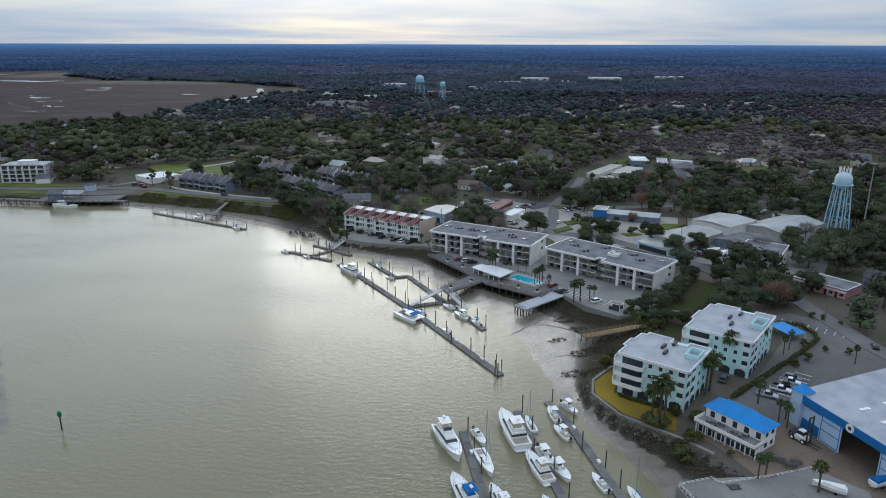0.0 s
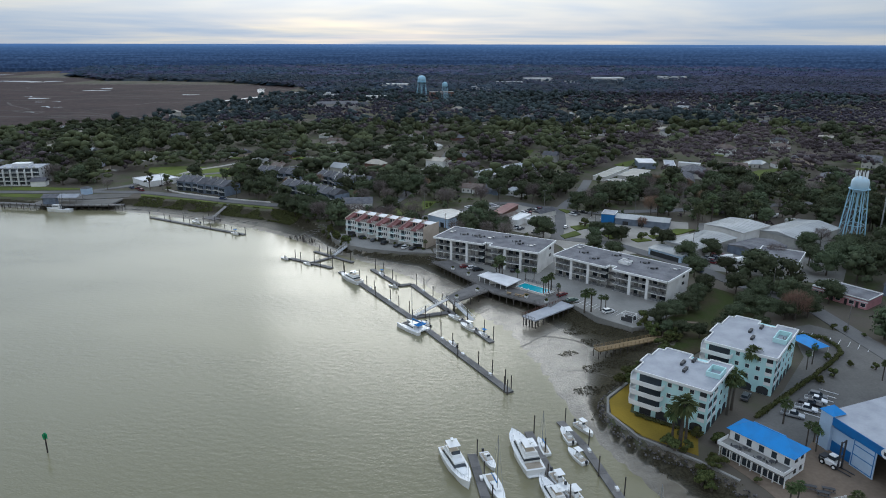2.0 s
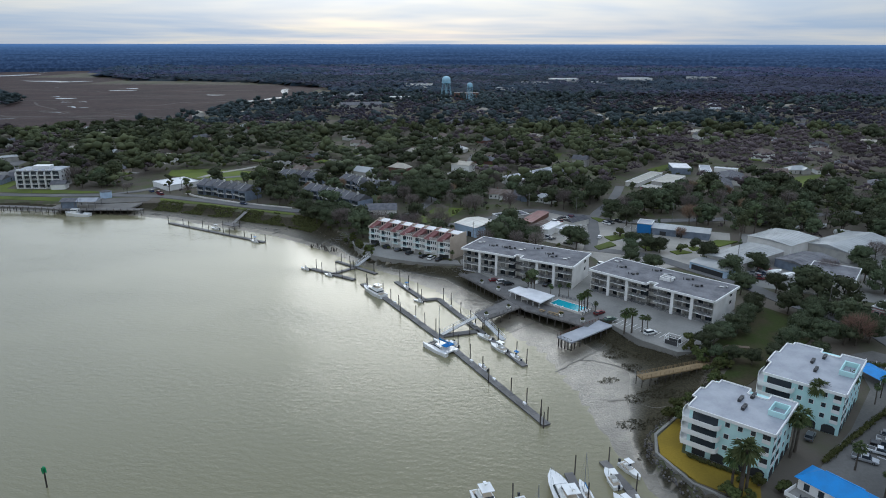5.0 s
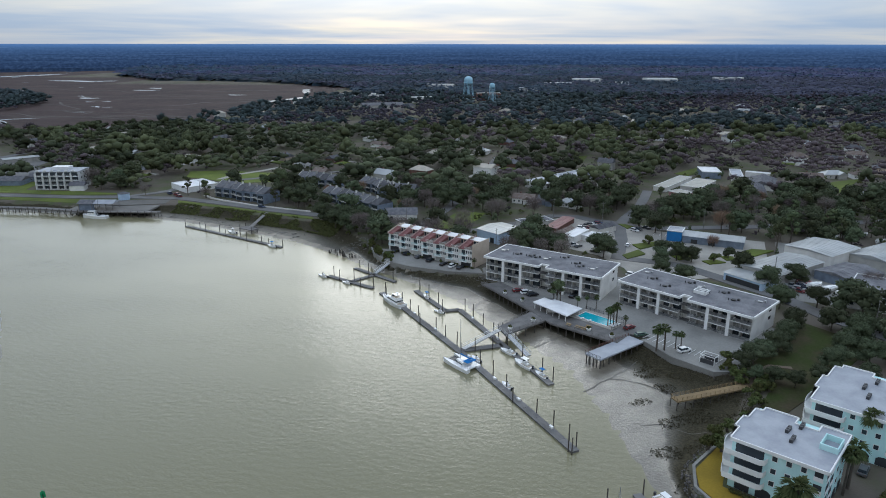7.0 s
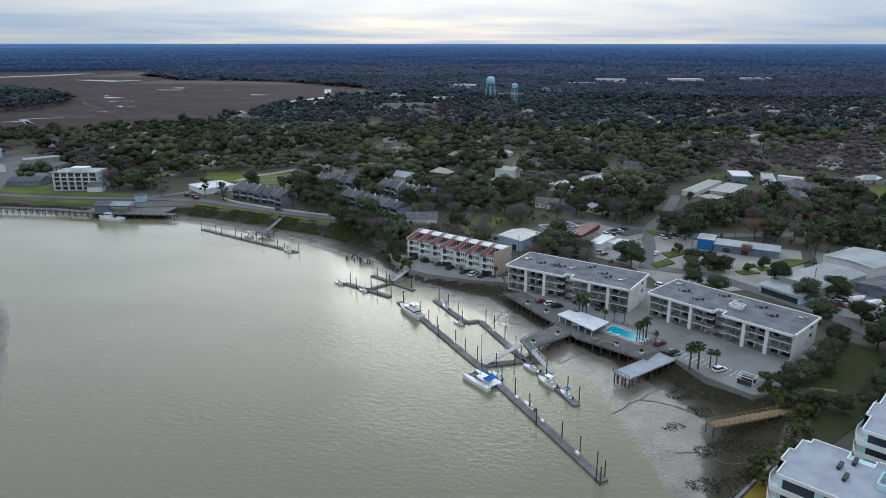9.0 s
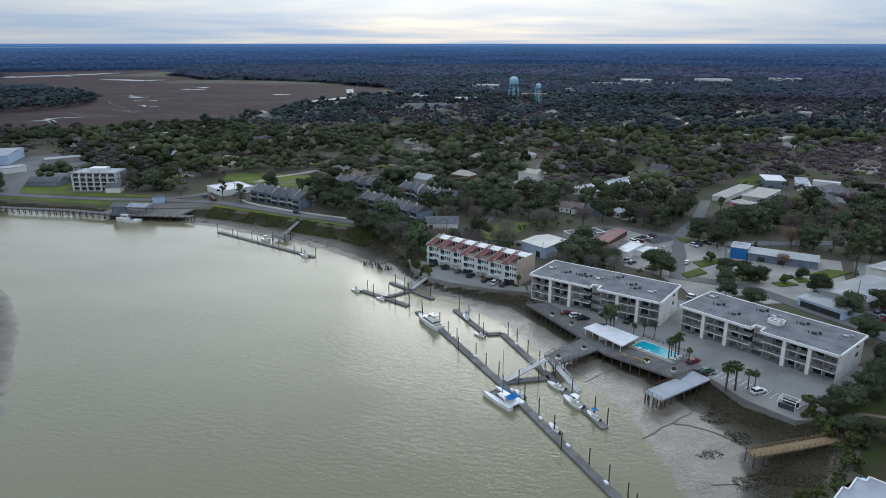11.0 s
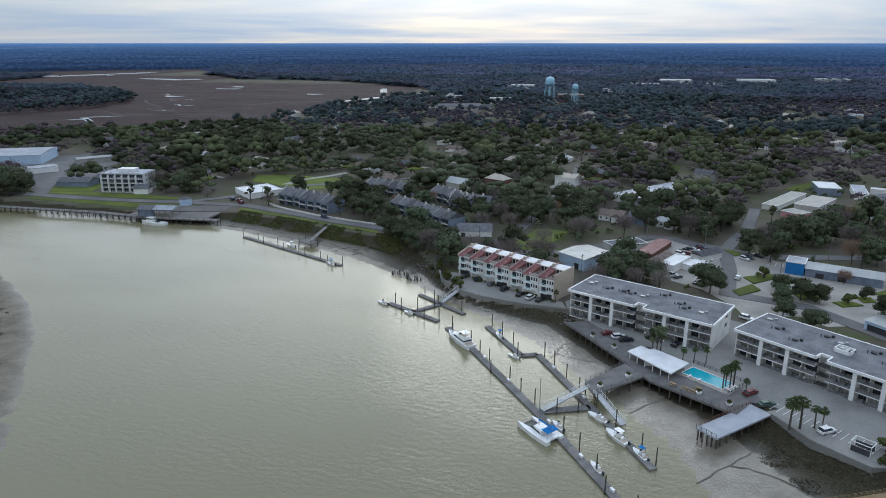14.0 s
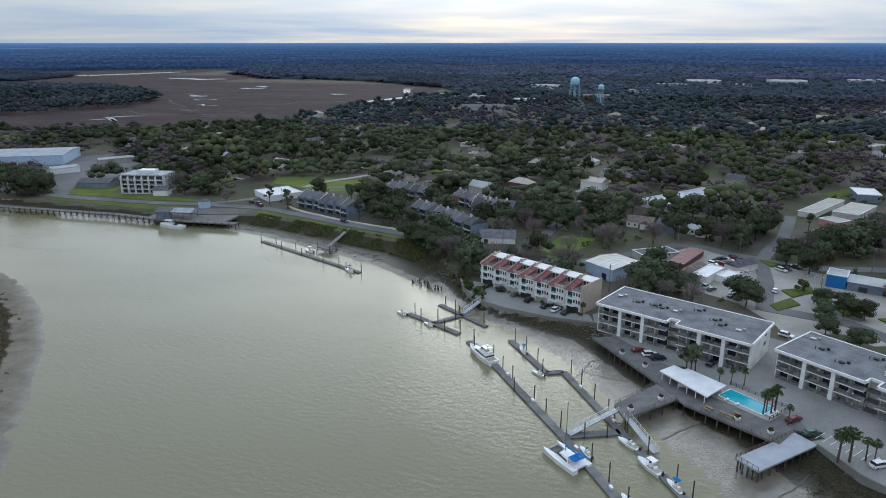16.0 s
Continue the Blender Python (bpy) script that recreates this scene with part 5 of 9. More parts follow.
dock([(-55.5, 292), (-47, 281), (-20.5, 241), (12.2, 186.3)], 2.2, "long grey floating dock with tall dark piles",
     [(1, 1), (7, -1), (15, 1), (22, 1), (29, 1), (36, -1), (43, 1), (50, 1), (58, 1), (66, -1), (74, 1), (82, 1), (90, 1), (98, -1), (106, 1), (114, 1), (121, 1), (124, 1), (124.5, -1), (126, -1)], tall=5.0)
dock([(-42, 296), (-28, 275), (-23, 277), (8.2, 220.5)], 2.0, "inner grey floating dock beside the mudflat", [(1, 1), (9, 1), (17, 1), (25, -1), (33, 1), (40, 1), (48, 1), (56, 1), (66, 1), (76, 1), (88, 1), (94, 1)], tall=5.0)
dock([(-82, 310.5), (-60, 297)], 2.0, "small T-shaped fishing float with piles", [(2, 1), (8, -1), (14, 1), (20, -1), (25, 1)], tall=4.6)
dock([(-71, 303.8), (-62.4, 313.7)], 1.8, "short cross float joining two docks", [(3, 1), (9, -1)], tall=4.6)
dock([(-73, 322), (-52, 305.5)], 1.8, "short mooring float with piles", [(2, 1), (8, 1), (13, -1), (24, 1)], tall=4.6)
dock([(-181, 385), (-116, 350.5)], 2.0, "long narrow floating dock below the bank", [(1, -1), (10, 1), (18, -1), (26, 1), (34, -1), (42, 1), (50, -1), (58, 1), (66, -1), (73, 1)], tall=4.0)
dock([(24.3, 170.8), (28.6, 160), (35.5, 130), (40, 110)], 2.0, "marina dock beside the mud bank", [(0.5, 1), (12, 1), (24, -1), (32, 1), (40, 1), (52, -1)], tall=4.8)
dock([(15.5, 165.5), (22.5, 130), (26, 112)], 2.0, "marina dock lined with motor boats", [(0.5, 1), (10, 1), (20, -1), (28, 1), (38, 1)], tall=4.8)
dock([(0.8, 155), (5.5, 128), (8.5, 112)], 2.0, "outer marina dock lined with yachts", [(0.5, 1), (9, 1), (18, 1), (28, 1)], tall=4.8)


# ---- plain sheds, shops and houses ----
def shed(x, y, deg, W, D, h, rise, wall, roof, label, category="shed", along="x", doors=(), z=None, flat=False, name="shed"):
    """Near left corner of the front at (x, y); the front runs along local x."""
    t = thing(name, turn(x, y, LAND if z is None else z, deg), label, category)
    part("wall", boxes((0, W, 0, D, -0.3, h)), wall, t)
    bm = bmesh.new()
    if flat:
        box(bm, -0.15, W + 0.15, -0.15, D + 0.15, h, h + 0.25)
        r = part("roof", bm, roof, t)
        bm = boxes((-0.2, W + 0.2, -0.2, 0.1, h + 0.25, h + 0.55), (-0.2, W + 0.2, D - 0.1, D + 0.2, h + 0.25, h + 0.55), (-0.2, 0.1, 0.1, D - 0.1, h + 0.25, h + 0.55), (W - 0.1, W + 0.2, 0.1, D - 0.1, h + 0.25, h + 0.55))
        part("parapet", bm, "trim", r)
    else:
        wedge(bm, 0, W, 0, D, h, h + rise, 0.4, along)
        r = part("roof", bm, roof, t)
        # raised seams
        bm = bmesh.new()
        n = int((W if along == "x" else D) / 2.4)
        for k in range(1, n):
            s = k / n
            if along == "x":
                tube(bm, (W * s, -0.4, h + 0.03), (W * s, D / 2, h + rise + 0.03), 0.05, n=4)
                tube(bm, (W * s, D + 0.4, h + 0.03), (W * s, D / 2, h + rise + 0.03), 0.05, n=4)
            else:
                tube(bm, (-0.4, D * s, h + 0.03), (W / 2, D * s, h + rise + 0.03), 0.05, n=4)
                tube(bm, (W + 0.4, D * s, h + 0.03), (W / 2, D * s, h + rise + 0.03), 0.05, n=4)
        part("roof_seams", bm, roof, r)
    for a, b, c in doors:
        part("door", boxes((a, b, -0.05, -0.01, 0, c)), "dark", t)
    return t


def house(x, y, deg, W, D, h, rise, wall, roof, rs):
    t = thing("house", turn(x, y, LAND, deg), "small pale wooden house with a pitched shingle roof", "house", "town houses")
    part("wall", boxes((0, W, 0, D, -0.3, h)), wall, t)
    bm = bmesh.new()
    if rs.random() < 0.55:
        wedge(bm, 0, W, 0, D, h, h + rise, 0.5)
    else:
        hip(bm, 0, W, 0, D, h, h + rise, 0.5)
    part("roof", bm, roof, t)
    if rs.random() < 0.5:
        bm = bmesh.new()
        wedge(bm, W * 0.55, W * 0.95, -2.5, D / 2, h, h + rise * 0.8, 0.3, "y")
        part("porch_roof", bm, roof, t)
        part("porch", boxes((W * 0.57, W * 0.93, -2.3, 0, -0.3, h)), wall, t)
    for k in range(int(W / 3)):
        if k * 3 + 2 < W * 0.5 and y < 620:
            window_on(t, k * 3 + 0.8, k * 3 + 1.9, 0, 0, 0.9, 2.2, "-y")
    part("door", boxes((W * 0.48, W * 0.48 + 1.0, -0.05, -0.01, 0, 2.05)), "dark", t)
    if y < 800:
        part("chimney", boxes((W * 0.3, W * 0.3 + 0.7, D * 0.5, D * 0.5 + 0.7, h, h + rise + 0.8)), "brick", t)
    return t


# boatyard: the tall blue boat shed
def boat_shed():
    m = turn(85.4, 157.0, LAND, -72.0)
    t = thing("boat_shed", m, "tall blue boat shed with pale sliding doors and a white roof", "boat shed")
    W, D, h = 52.0, 40.0, 8.6
    part("wall", boxes((0, 11.5, 0, 0.3, -0.3, h), (24.5, W, 0, 0.3, -0.3, h), (11.5, 24.5, 0, 0.3, 7.0, h), (0, 0.3, 0.3, D, -0.3, h), (W - 0.3, W, 0.3, D, -0.3, h), (0.3, W - 0.3, D - 0.3, D, -0.3, h)), "shedblue", t)
    part("pale_band", boxes((0.4, 11.4, -0.05, -0.01, 2.9, 6.2)), "paleblue", t, "pale blue cladding band")
    bm = bmesh.new()
    v = [bm.verts.new(c) for c in ((-0.5, -0.6, h), (W, -0.6, h), (W, D, h + 3.4), (-0.5, D, h + 3.4), (-0.5, -0.6, h + 0.25), (W, -0.6, h + 0.25), (W, D, h + 3.65), (-0.5, D, h + 3.65))]
    for f in ((0, 3, 2, 1), (4, 5, 6, 7), (0, 1, 5, 4), (1, 2, 6, 5), (2, 3, 7, 6), (3, 0, 4, 7)):
        bm.faces.new([v[i] for i in f])
    roof = part("roof", bm, "roofwhite", t)
    part("fascia", boxes((-0.55, W, -0.75, -0.62, h - 1.6, h + 0.5)), "shedblue", roof)
    for k in range(6):
        x = 12 + k * 6
        for y in (6, 13):
            zz = h + 0.25 + (y + 0.6) * 3.4 / (D + 0.6)
            bm = boxes((x, x + 0.9, y, y + 4.5, zz, zz + 0.25))
            part("skylight", bm, "trim", roof)
    # corner turret with a blue pyramid cap
    tur = part("turret", boxes((-1.2, 2.2, -0.9, 2.5, -0.3, h + 0.8)), "paleblue", t)
    bm = bmesh.new()
    hip(bm, -1.2, 2.2, -0.9, 2.5, h + 0.8, h + 2.6, 0.35)
    part("turret_roof", bm, "blue", tur)
    for x in (11.5, 21.0):
        x = x - 3.4 if x < 15 else x + 3.6
        dr = part("sliding_door", boxes((x, x + 6.2, -0.45, -0.3, 0.05, 7.4)), "paleblue", t)
        for a, b, c, d in ((0.3, 0.5, 0.4, 7.0), (5.7, 5.9, 0.4, 7.0), (0.5, 5.7, 0.4, 0.6), (0.5, 5.7, 6.8, 7.0), (0.5, 5.7, 3.2, 3.4), (0.5, 5.7, 5.6, 5.8)):
            part("door_rail", boxes((x + a, x + b, -0.5, -0.455, c, d)), "shedblue", dr)
    part("floor", boxes((0.3, W - 0.3, 0.3, D - 0.3, -0.2, 0.03)), "concrete", t)
    bm = bmesh.new()
    tube(bm, (16.5, -0.78, h - 0.5), (16.5, -0.9, h - 0.5), 1.1, n=20)
    em = part("round_emblem", bm, "trim", t, "round white emblem with dark marks")
    part("emblem_mark", boxes((16.1, 16.9, -0.95, -0.91, h - 0.9, h - 0.1)), "hull", em)
    return t


boat_shed()


def marina_office():
    m = turn(59.5, 152.8, LAND, -52.0)
    t = thing("marina_office", m, "white two-storey marina office with bright blue hip roof", "office building")
    # local x runs along the river front, y inland
    W, D = 15.0, 6.0
    part("wall", boxes((0, W, 3.2, 3.2 + D, -0.3, 5.6)), "trim", t)
    part("ground_floor", boxes((0.4, W - 0.2, -0.4, 3.2, -0.3, 2.6)), "trim", t)
    terrace = part("terrace", boxes((-0.4, W + 0.6, -1.2, 3.2, 2.6, 2.9)), "concrete", t, "grey first-floor terrace")
    bm = boxes((-0.4, W + 0.6, -1.2, -1.08, 2.9, 3.8), (-0.4, -0.28, -1.08, 3.2, 2.9, 3.8), (W + 0.48, W + 0.6, -1.08, 3.2, 2.9, 3.8))
    part("terrace_rail", bm, "trim", terrace, "white boarded railing")
    for k in range(12):
        x = 0.7 + k * 1.25
        fr = part("shopfront_window", boxes((x, x + 1.0, -0.46, -0.41, 0.3, 2.3)), "rail", t)
        part("pane", boxes((x + 0.08, x + 0.92, -0.49, -0.465, 0.4, 2.2)), "glass", fr)
    for k in range(5):
        window_on(t, 1.2 + k * 3, 2.6 + k * 3, 3.2, 0, 3.2, 5.0, "-y")
    for k in range(2):
        window_on(t, W, 0, 4.2 + k * 2.6, 5.6 + k * 2.6, 3.6, 5.0, "+x")
        window_on(t, W, 0, 4.2 + k * 2.6, 5.6 + k * 2.6, 0.8, 2.2, "+x")
    bm = bmesh.new()
    hip(bm, 0, W, 3.2, 3.2 + D, 5.6, 7.9, 0.7)
    part("roof", bm, "blue", t, "bright blue metal hip roof")
    part("ridge_cap", boxes((3.6, W - 3.6, 6.3, 6.6, 7.85, 7.98)), "blue", t)
    for k in range(7):
        part("post", boxes((0.2 + k * 2.6, 0.4 + k * 2.6, -1.1, -0.9, -0.3, 2.6)), "trim", t)
    return t


marina_office()


# ---- buildings of the town, by place ----
shed(-20.5, 364.5, -42.0, 14.5, 18.0, 5.2, 1.0, "paleblue", "roofmetal", "pale blue flat-roofed workshop", "workshop", doors=((9, 11.5, 2.6),))
shed(3.5, 384, 31, 18, 9, 3.0, 0, "siding", "shingle", "low shop with a dark flat roof", "shop", flat=True, name="shop")
shed(13.5, 380, -25, 6.5, 26, 2.8, 0.4, "brick", "redroof", "narrow brick shop under a faded red metal roof", "shop", along="y", name="shop")
shed(16.5, 366, -30, 5.0, 16, 3.0, 1.2, "siding", "shinglebrown", "small shop with a brown shingle roof", "shop", along="y", name="shop")
shed(30.5, 367, -45, 5, 9.5, 2.4, 0, "trim", "roofbright", "small white canopy over parked cars", "canopy", flat=True, name="car_canopy")
shed(36.5, 382, -48, 6.5, 13, 3.0, 1.6, "siding", "shingle", "small grey-roofed shop beside the car park", "shop", along="y", name="shop")
shed(21.5, 362.5, -30, 6, 17, 3.2, 0, "white", "roofbright", "low white shop with a bright flat roof", "shop", flat=True, name="shop")
shed(79.5, 367.2, -21.5, 27.5, 11, 3.6, 1.4, "bluegrey", "roofmetal", "long blue shop with a grey metal roof", "shop", doors=((4, 7, 2.2), (12, 15, 2.2)), name="shop")
shed(72.6, 369.8, -21.5, 7, 9, 5.0, 0, "shedblue", "roofwhite", "square blue tower end of the shop", "shop", flat=True, name="shop_tower")
shed(83.3, 312.4, -51.5, 17, 10.5, 3.4, 0.5, "paleblue", "roofmetal", "low blue-fronted porch end of a warehouse", "warehouse", doors=((1, 16, 2.4),), name="warehouse")
shed(91.7, 319.0, -51.5, 17, 33, 4.6, 0.9, "siding", "roofmetal", "long low warehouse with a pale metal roof", "warehouse", along="y", name="warehouse")
shed(119.5, 346.5, -51.5, 21, 24, 6.0, 0.9, "white", "roofmetal", "white metal warehouse with a low gable roof", "warehouse", along="y", name="warehouse")
shed(143.5, 341, -54.0, 21.5, 38, 4.6, 1.8, "siding", "roofmetal", "wide pale warehouse with a low gable", "warehouse", along="y", name="warehouse")
shed(130, 304.5, 34, 21, 16, 3.8, 1.3, "bluegrey", "roofgrey", "low grey workshop with a shallow gable roof", "workshop", doors=((3, 7, 2.6), (11, 15, 2.6)), name="workshop")
white_block = shed(119.5, 286.5, -33.0, 17, 21, 6.8, 0, "white", "roofgrey", "white industrial block with a flat roof", "workshop", flat=True, name="workshop")
for k in range(5):
    for z in (1.0, 4.2):
        window_on(white_block, 1.2 + 3.3 * k, 2.6 + 3.3 * k, 0, 0, z, z + 1.4, "-y")
pink_shop = shed(133, 262, -52, 20, 12, 3.4, 0, "pink", "roofgrey", "pink single-storey shop with white parapet", "shop", flat=True, doors=((3, 4, 2.2), (7, 8, 2.2), (12, 13, 2.2), (16, 17, 2.2)), name="shop")
part("fascia_band", boxes((-0.1, 20.1, -0.14, -0.02, 2.6, 3.0)), "trim", pink_shop, "white fascia band over the shop windows")
for x in (0.8, 4.6, 8.8, 13.6, 17.6):
    window_on(pink_shop, x, x + 1.8, 0, 0, 0.8, 2.3, "-y")
shed(160, 262, -50, 10, 9, 4.4, 2.0, "bluegrey", "shingle", "blue wooden house with shingle roof", "house", name="house")
shed(-72, 397, 8, 17, 11, 2.9, 2.8, "trim", "shingle", "white cottage with a grey gable roof", "house", doors=((2, 4, 2.1),), name="house")
shed(-230, 468, -40, 22, 22, 3.2, 0, "trim", "roofbright", "low white flat-roofed clubhouse", "clubhouse", flat=True, name="clubhouse")
shed(-496.6, 506, 25.5, 70, 45, 7.6, 1.2, "paleblue", "roofwhite", "large pale blue cannery warehouse", "warehouse", name="warehouse")
shed(-408, 497, 55, 18, 10, 4, 0, "trim", "roofwhite", "small white canopy shop", "shop", flat=True, name="shop")
shed(-405, 541, 50, 26, 10, 4, 1, "siding", "roofmetal", "long grey shop with metal roof", "shop", name="shop")
shed(-357, 462, 10, 22, 13, 3.4, 2.2, "bluegrey", "shingle", "low blue-grey riverside restaurant", "restaurant", name="restaurant")
shed(-292, 452, 15, 9, 8, 3.4, 2.2, "trim", "shingle", "small white cottage beside the hotel", "house", name="house")
shed(-213, 1010, 20, 60, 30, 8, 3, "siding", "shingle", "large grey-roofed building among trees", "hall", name="hall")


# ---- boardwalk, piers, pool and quay ----
def piles_under(t, pts, z1, r=0.17, z0=-0.6):
    for x, y in pts:
        bm = bmesh.new()
        tube(bm, (x, y, min(z0, float(ground_height(x, y)[0]) - 0.5)), (x, y, z1), r, r, 7)
        part("support_post", bm, "pile", t)


def along(p, q, n):
    return [(p[0] + (q[0] - p[0]) * k / n, p[1] + (q[1] - p[1]) * k / n) for k in range(n + 1)]


def rail_run(t, line, z, material="deck", gap=2.2, h=1.05, name="railing"):
    """A post-and-rail fence along a line, one part a stretch."""
    for p, q in zip(line, line[1:]):
        a, b = Vector((*p, z)), Vector((*q, z))
        bm = bmesh.new()
        n = max(1, round((b - a).length / gap))
        for k in range(n + 1):
            c = a.lerp(b, k / n)
            box(bm, c.x - 0.06, c.x + 0.06, c.y - 0.06, c.y + 0.06, z, z + h)
        for hh in (0.35, 0.7, h):
            tube(bm, a + Vector((0, 0, hh)), b + Vector((0, 0, hh)), 0.045, n=4)
        part(name, bm, material, t)


def plank_deck(t, pts, z0, z1, material="deck", name="deck"):
    bm = bmesh.new()
    prism(bm, pts, z0, z1)
    bmesh.ops.triangulate(bm, faces=[f for f in bm.faces if len(f.verts) > 4])
    return part(name, bm, material, t)


def planters(spots, z):
    for x, y in spots:
        t = thing("planter", turn(x, y, z), "round white concrete planter with a small shrub", "planter", "boardwalk planters")
        bm = bmesh.new()
        tube(bm, (0, 0, 0), (0, 0, 0.7), 0.65, 0.85, 12)
        part("pot", bm, "trim", t)
        rs = np.random.RandomState(int(x * 7 + 900))
        part("shrub", quads_mesh("shrub", leaf_cloud(rs, [(0, 0, 1.1)], [0.65], 60, 0.28), "bush"), None, t)


def boardwalk():
    t = thing("boardwalk", turn(0, 0), "wide weathered timber boardwalk on piles over the mud", "boardwalk")
    outer = [(-15.5, 297.5), (-11.5, 292), (3.8, 269.9), (10, 259.3), (30.6, 244.8), (36, 252.5)]
    plank_deck(t, outer + [(42, 250.2), (36.2, 258.3), (20.2, 270.3), (8.2, 281.3), (-7.8, 300.3)], LAND - 0.45, LAND + 0.16)
    for a, b, n in ((outer[1], outer[2], 9), (outer[2], outer[3], 4), (outer[3], outer[4], 8)):
        pts = along(a, b, n)
        piles_under(t, pts, LAND - 0.4)
        piles_under(t, [(x + 2.6, y + 3.2) for x, y in pts], LAND - 0.4)
    rail_run(t, outer[:3], LAND + 0.16)
    rail_run(t, [(10.4, 259.2), (30.4, 245)], LAND + 0.16)
    # broad pier out to the floats
    t = thing("pier", turn(0, 0), "broad timber pier with railings leading to the docks", "pier")
    plank_deck(t, [(3.6, 269.8), (-8.2, 254.8), (-5.6, 248.2), (8.4, 262.0)], LAND - 0.5, LAND + 0.10)
    for a, b, n in (((2.5, 268), (-7.8, 254.6), 4), ((7.8, 261.2), (-5.2, 248.8), 4)):
        piles_under(t, along(a, b, n), LAND - 0.4)
    rail_run(t, [(3.4, 269.4), (-8.0, 254.8)], LAND + 0.1)
    rail_run(t, [(8.2, 261.8), (-5.4, 248.6)], LAND + 0.1)
    planters([(-4, 252.5), (4, 260.5), (-6, 287), (0.6, 279.6), (22.5, 254.3), (29.5, 249.5)], LAND + 0.16)
    # gangways down to the floats
    for a, b, lb in (((-7.6, 252.6), (-19.2, 241.8), "long aluminium gangway sloping to the outer dock"), ((-5.0, 249.6), (2.0, 238.6), "aluminium gangway sloping to the inner dock"), ((-57.3, 322.6), (-62.4, 314.6), "short white gangway to a small float")):
        g = thing("gangway", turn(0, 0), lb, "gangway", "gangways")
        p, q = Vector((*a, LAND - 0.05)), Vector((*b, 0.75))
        d = (q - p).normalized()
        s = Vector((-d.y, d.x, 0)).normalized() * 0.9
        bm = bmesh.new()
        v = [bm.verts.new(c) for c in (p - s, q - s, q + s, p + s)]
        u = [bm.verts.new(c.co + Vector((0, 0, -0.2))) for c in v]
        bm.faces.new(v)
        bm.faces.new(u[::-1])
        for i in range(4):
            bm.faces.new((v[i], u[i], u[(i + 1) % 4], v[(i + 1) % 4]))
        part("ramp", bm, "steel", g)
        for sg in (-1, 1):
            bm = bmesh.new()
            tube(bm, p + sg * s + Vector((0, 0, 1.1)), q + sg * s + Vector((0, 0, 1.1)), 0.06, n=5)
            tube(bm, p + sg * s + Vector((0, 0, 0.5)), q + sg * s + Vector((0, 0, 0.5)), 0.04, n=4)
            for k in range(9):
                c = p.lerp(q, k / 8) + sg * s
                tube(bm, c, c + Vector((0, 0, 1.1)), 0.04, n=4)
            part("handrail", bm, "trim", g)
    dock([(-19.5, 241.5), (-6.5, 246.5)], 2.4, "short cross float between the two long docks", [(4, -1), (10, -1)], tall=4.6)
    # canopy with posts
    t = thing("canopy", turn(0, 0), "white flat-roofed shelter on posts over the boardwalk", "shelter")
    zc = LAND + 2.3
    bm = bmesh.new()
    prism(bm, [(4.2, 273), (8.6, 277.8), (11.2, 275.6), (12.2, 276.6), (21.6, 268.3), (15.6, 260.2)], zc, zc + 0.32)
    bmesh.ops.triangulate(bm, faces=[f for f in bm.faces if len(f.verts) > 4])
    part("roof", bm, "roofbright", t, "bright white flat roof")
    for x, y in along((5.0, 272.5), (15.2, 261.2), 5) + along((9, 276.6), (20.6, 267.9), 4):
        part("post", boxes((x - 0.1, x + 0.1, y - 0.1, y + 0.1, LAND, zc)), "trim", t)
    part("bar", boxes((9.5, 14.5, 269.2, 273.0, LAND, zc - 0.3)), "siding", t)
    # pool
    t = thing("swimming_pool", turn(19.6, 266.3, LAND, -40.0), "turquoise rectangular swimming pool with a pale concrete surround", "swimming pool")
    part("surround", boxes((-1.8, 15.4, -1.8, 0, 0.05, 0.35), (-1.8, 15.4, 5.6, 8.2, 0.05, 0.35), (-1.8, 0, 0, 5.6, 0.05, 0.35), (12.6, 15.4, 0, 5.6, 0.05, 0.35)), "paving", t)
    part("coping", boxes((-0.25, 12.85, -0.25, 0, 0.35, 0.43), (-0.25, 12.85, 5.6, 5.85, 0.35, 0.43), (-0.25, 0, 0, 5.6, 0.35, 0.43), (12.6, 12.85, 0, 5.6, 0.35, 0.43)), "trim", t)
    part("water", boxes((0, 12.6, 0, 5.6, 0.0, 0.27)), "pool", t)
    fence = [(-1.6, 8.0), (15.2, 8.0), (15.2, -1.6)]
    rail_run(t, fence, 0.35, "rail", 1.8, 1.1, "pool_fence")
    # loungers and picnic tables
    for k in range(7):
        m = turn(19.6, 266.3, LAND + 0.35, -40.0) @ turn(13.2, 0.3 + k * 0.9, 0, 0) if k < 5 else turn(19.6, 266.3, LAND + 0.35, -40) @ turn(3 + (k - 5) * 3, -1.5, 0, 90)
        c = thing("sun_lounger", m, "white slatted pool sun lounger", "lounger", "pool loungers")
        part("frame", boxes((0, 1.8, 0, 0.6, 0.22, 0.3)), "trim", c)
        bm = boxes((0, 0.5, 0.02, 0.58, 0.3, 0.36))
        bmesh.ops.rotate(bm, verts=bm.verts, cent=(0.5, 0, 0.3), matrix=Matrix.Rotation(radians(35), 3, "Y"))
        part("backrest", bm, "trim", c)
        for x in (0.2, 1.6):
            for y in (0.05, 0.5):
                part("leg", boxes((x, x + 0.06, y, y + 0.06, 0, 0.22)), "trim", c)
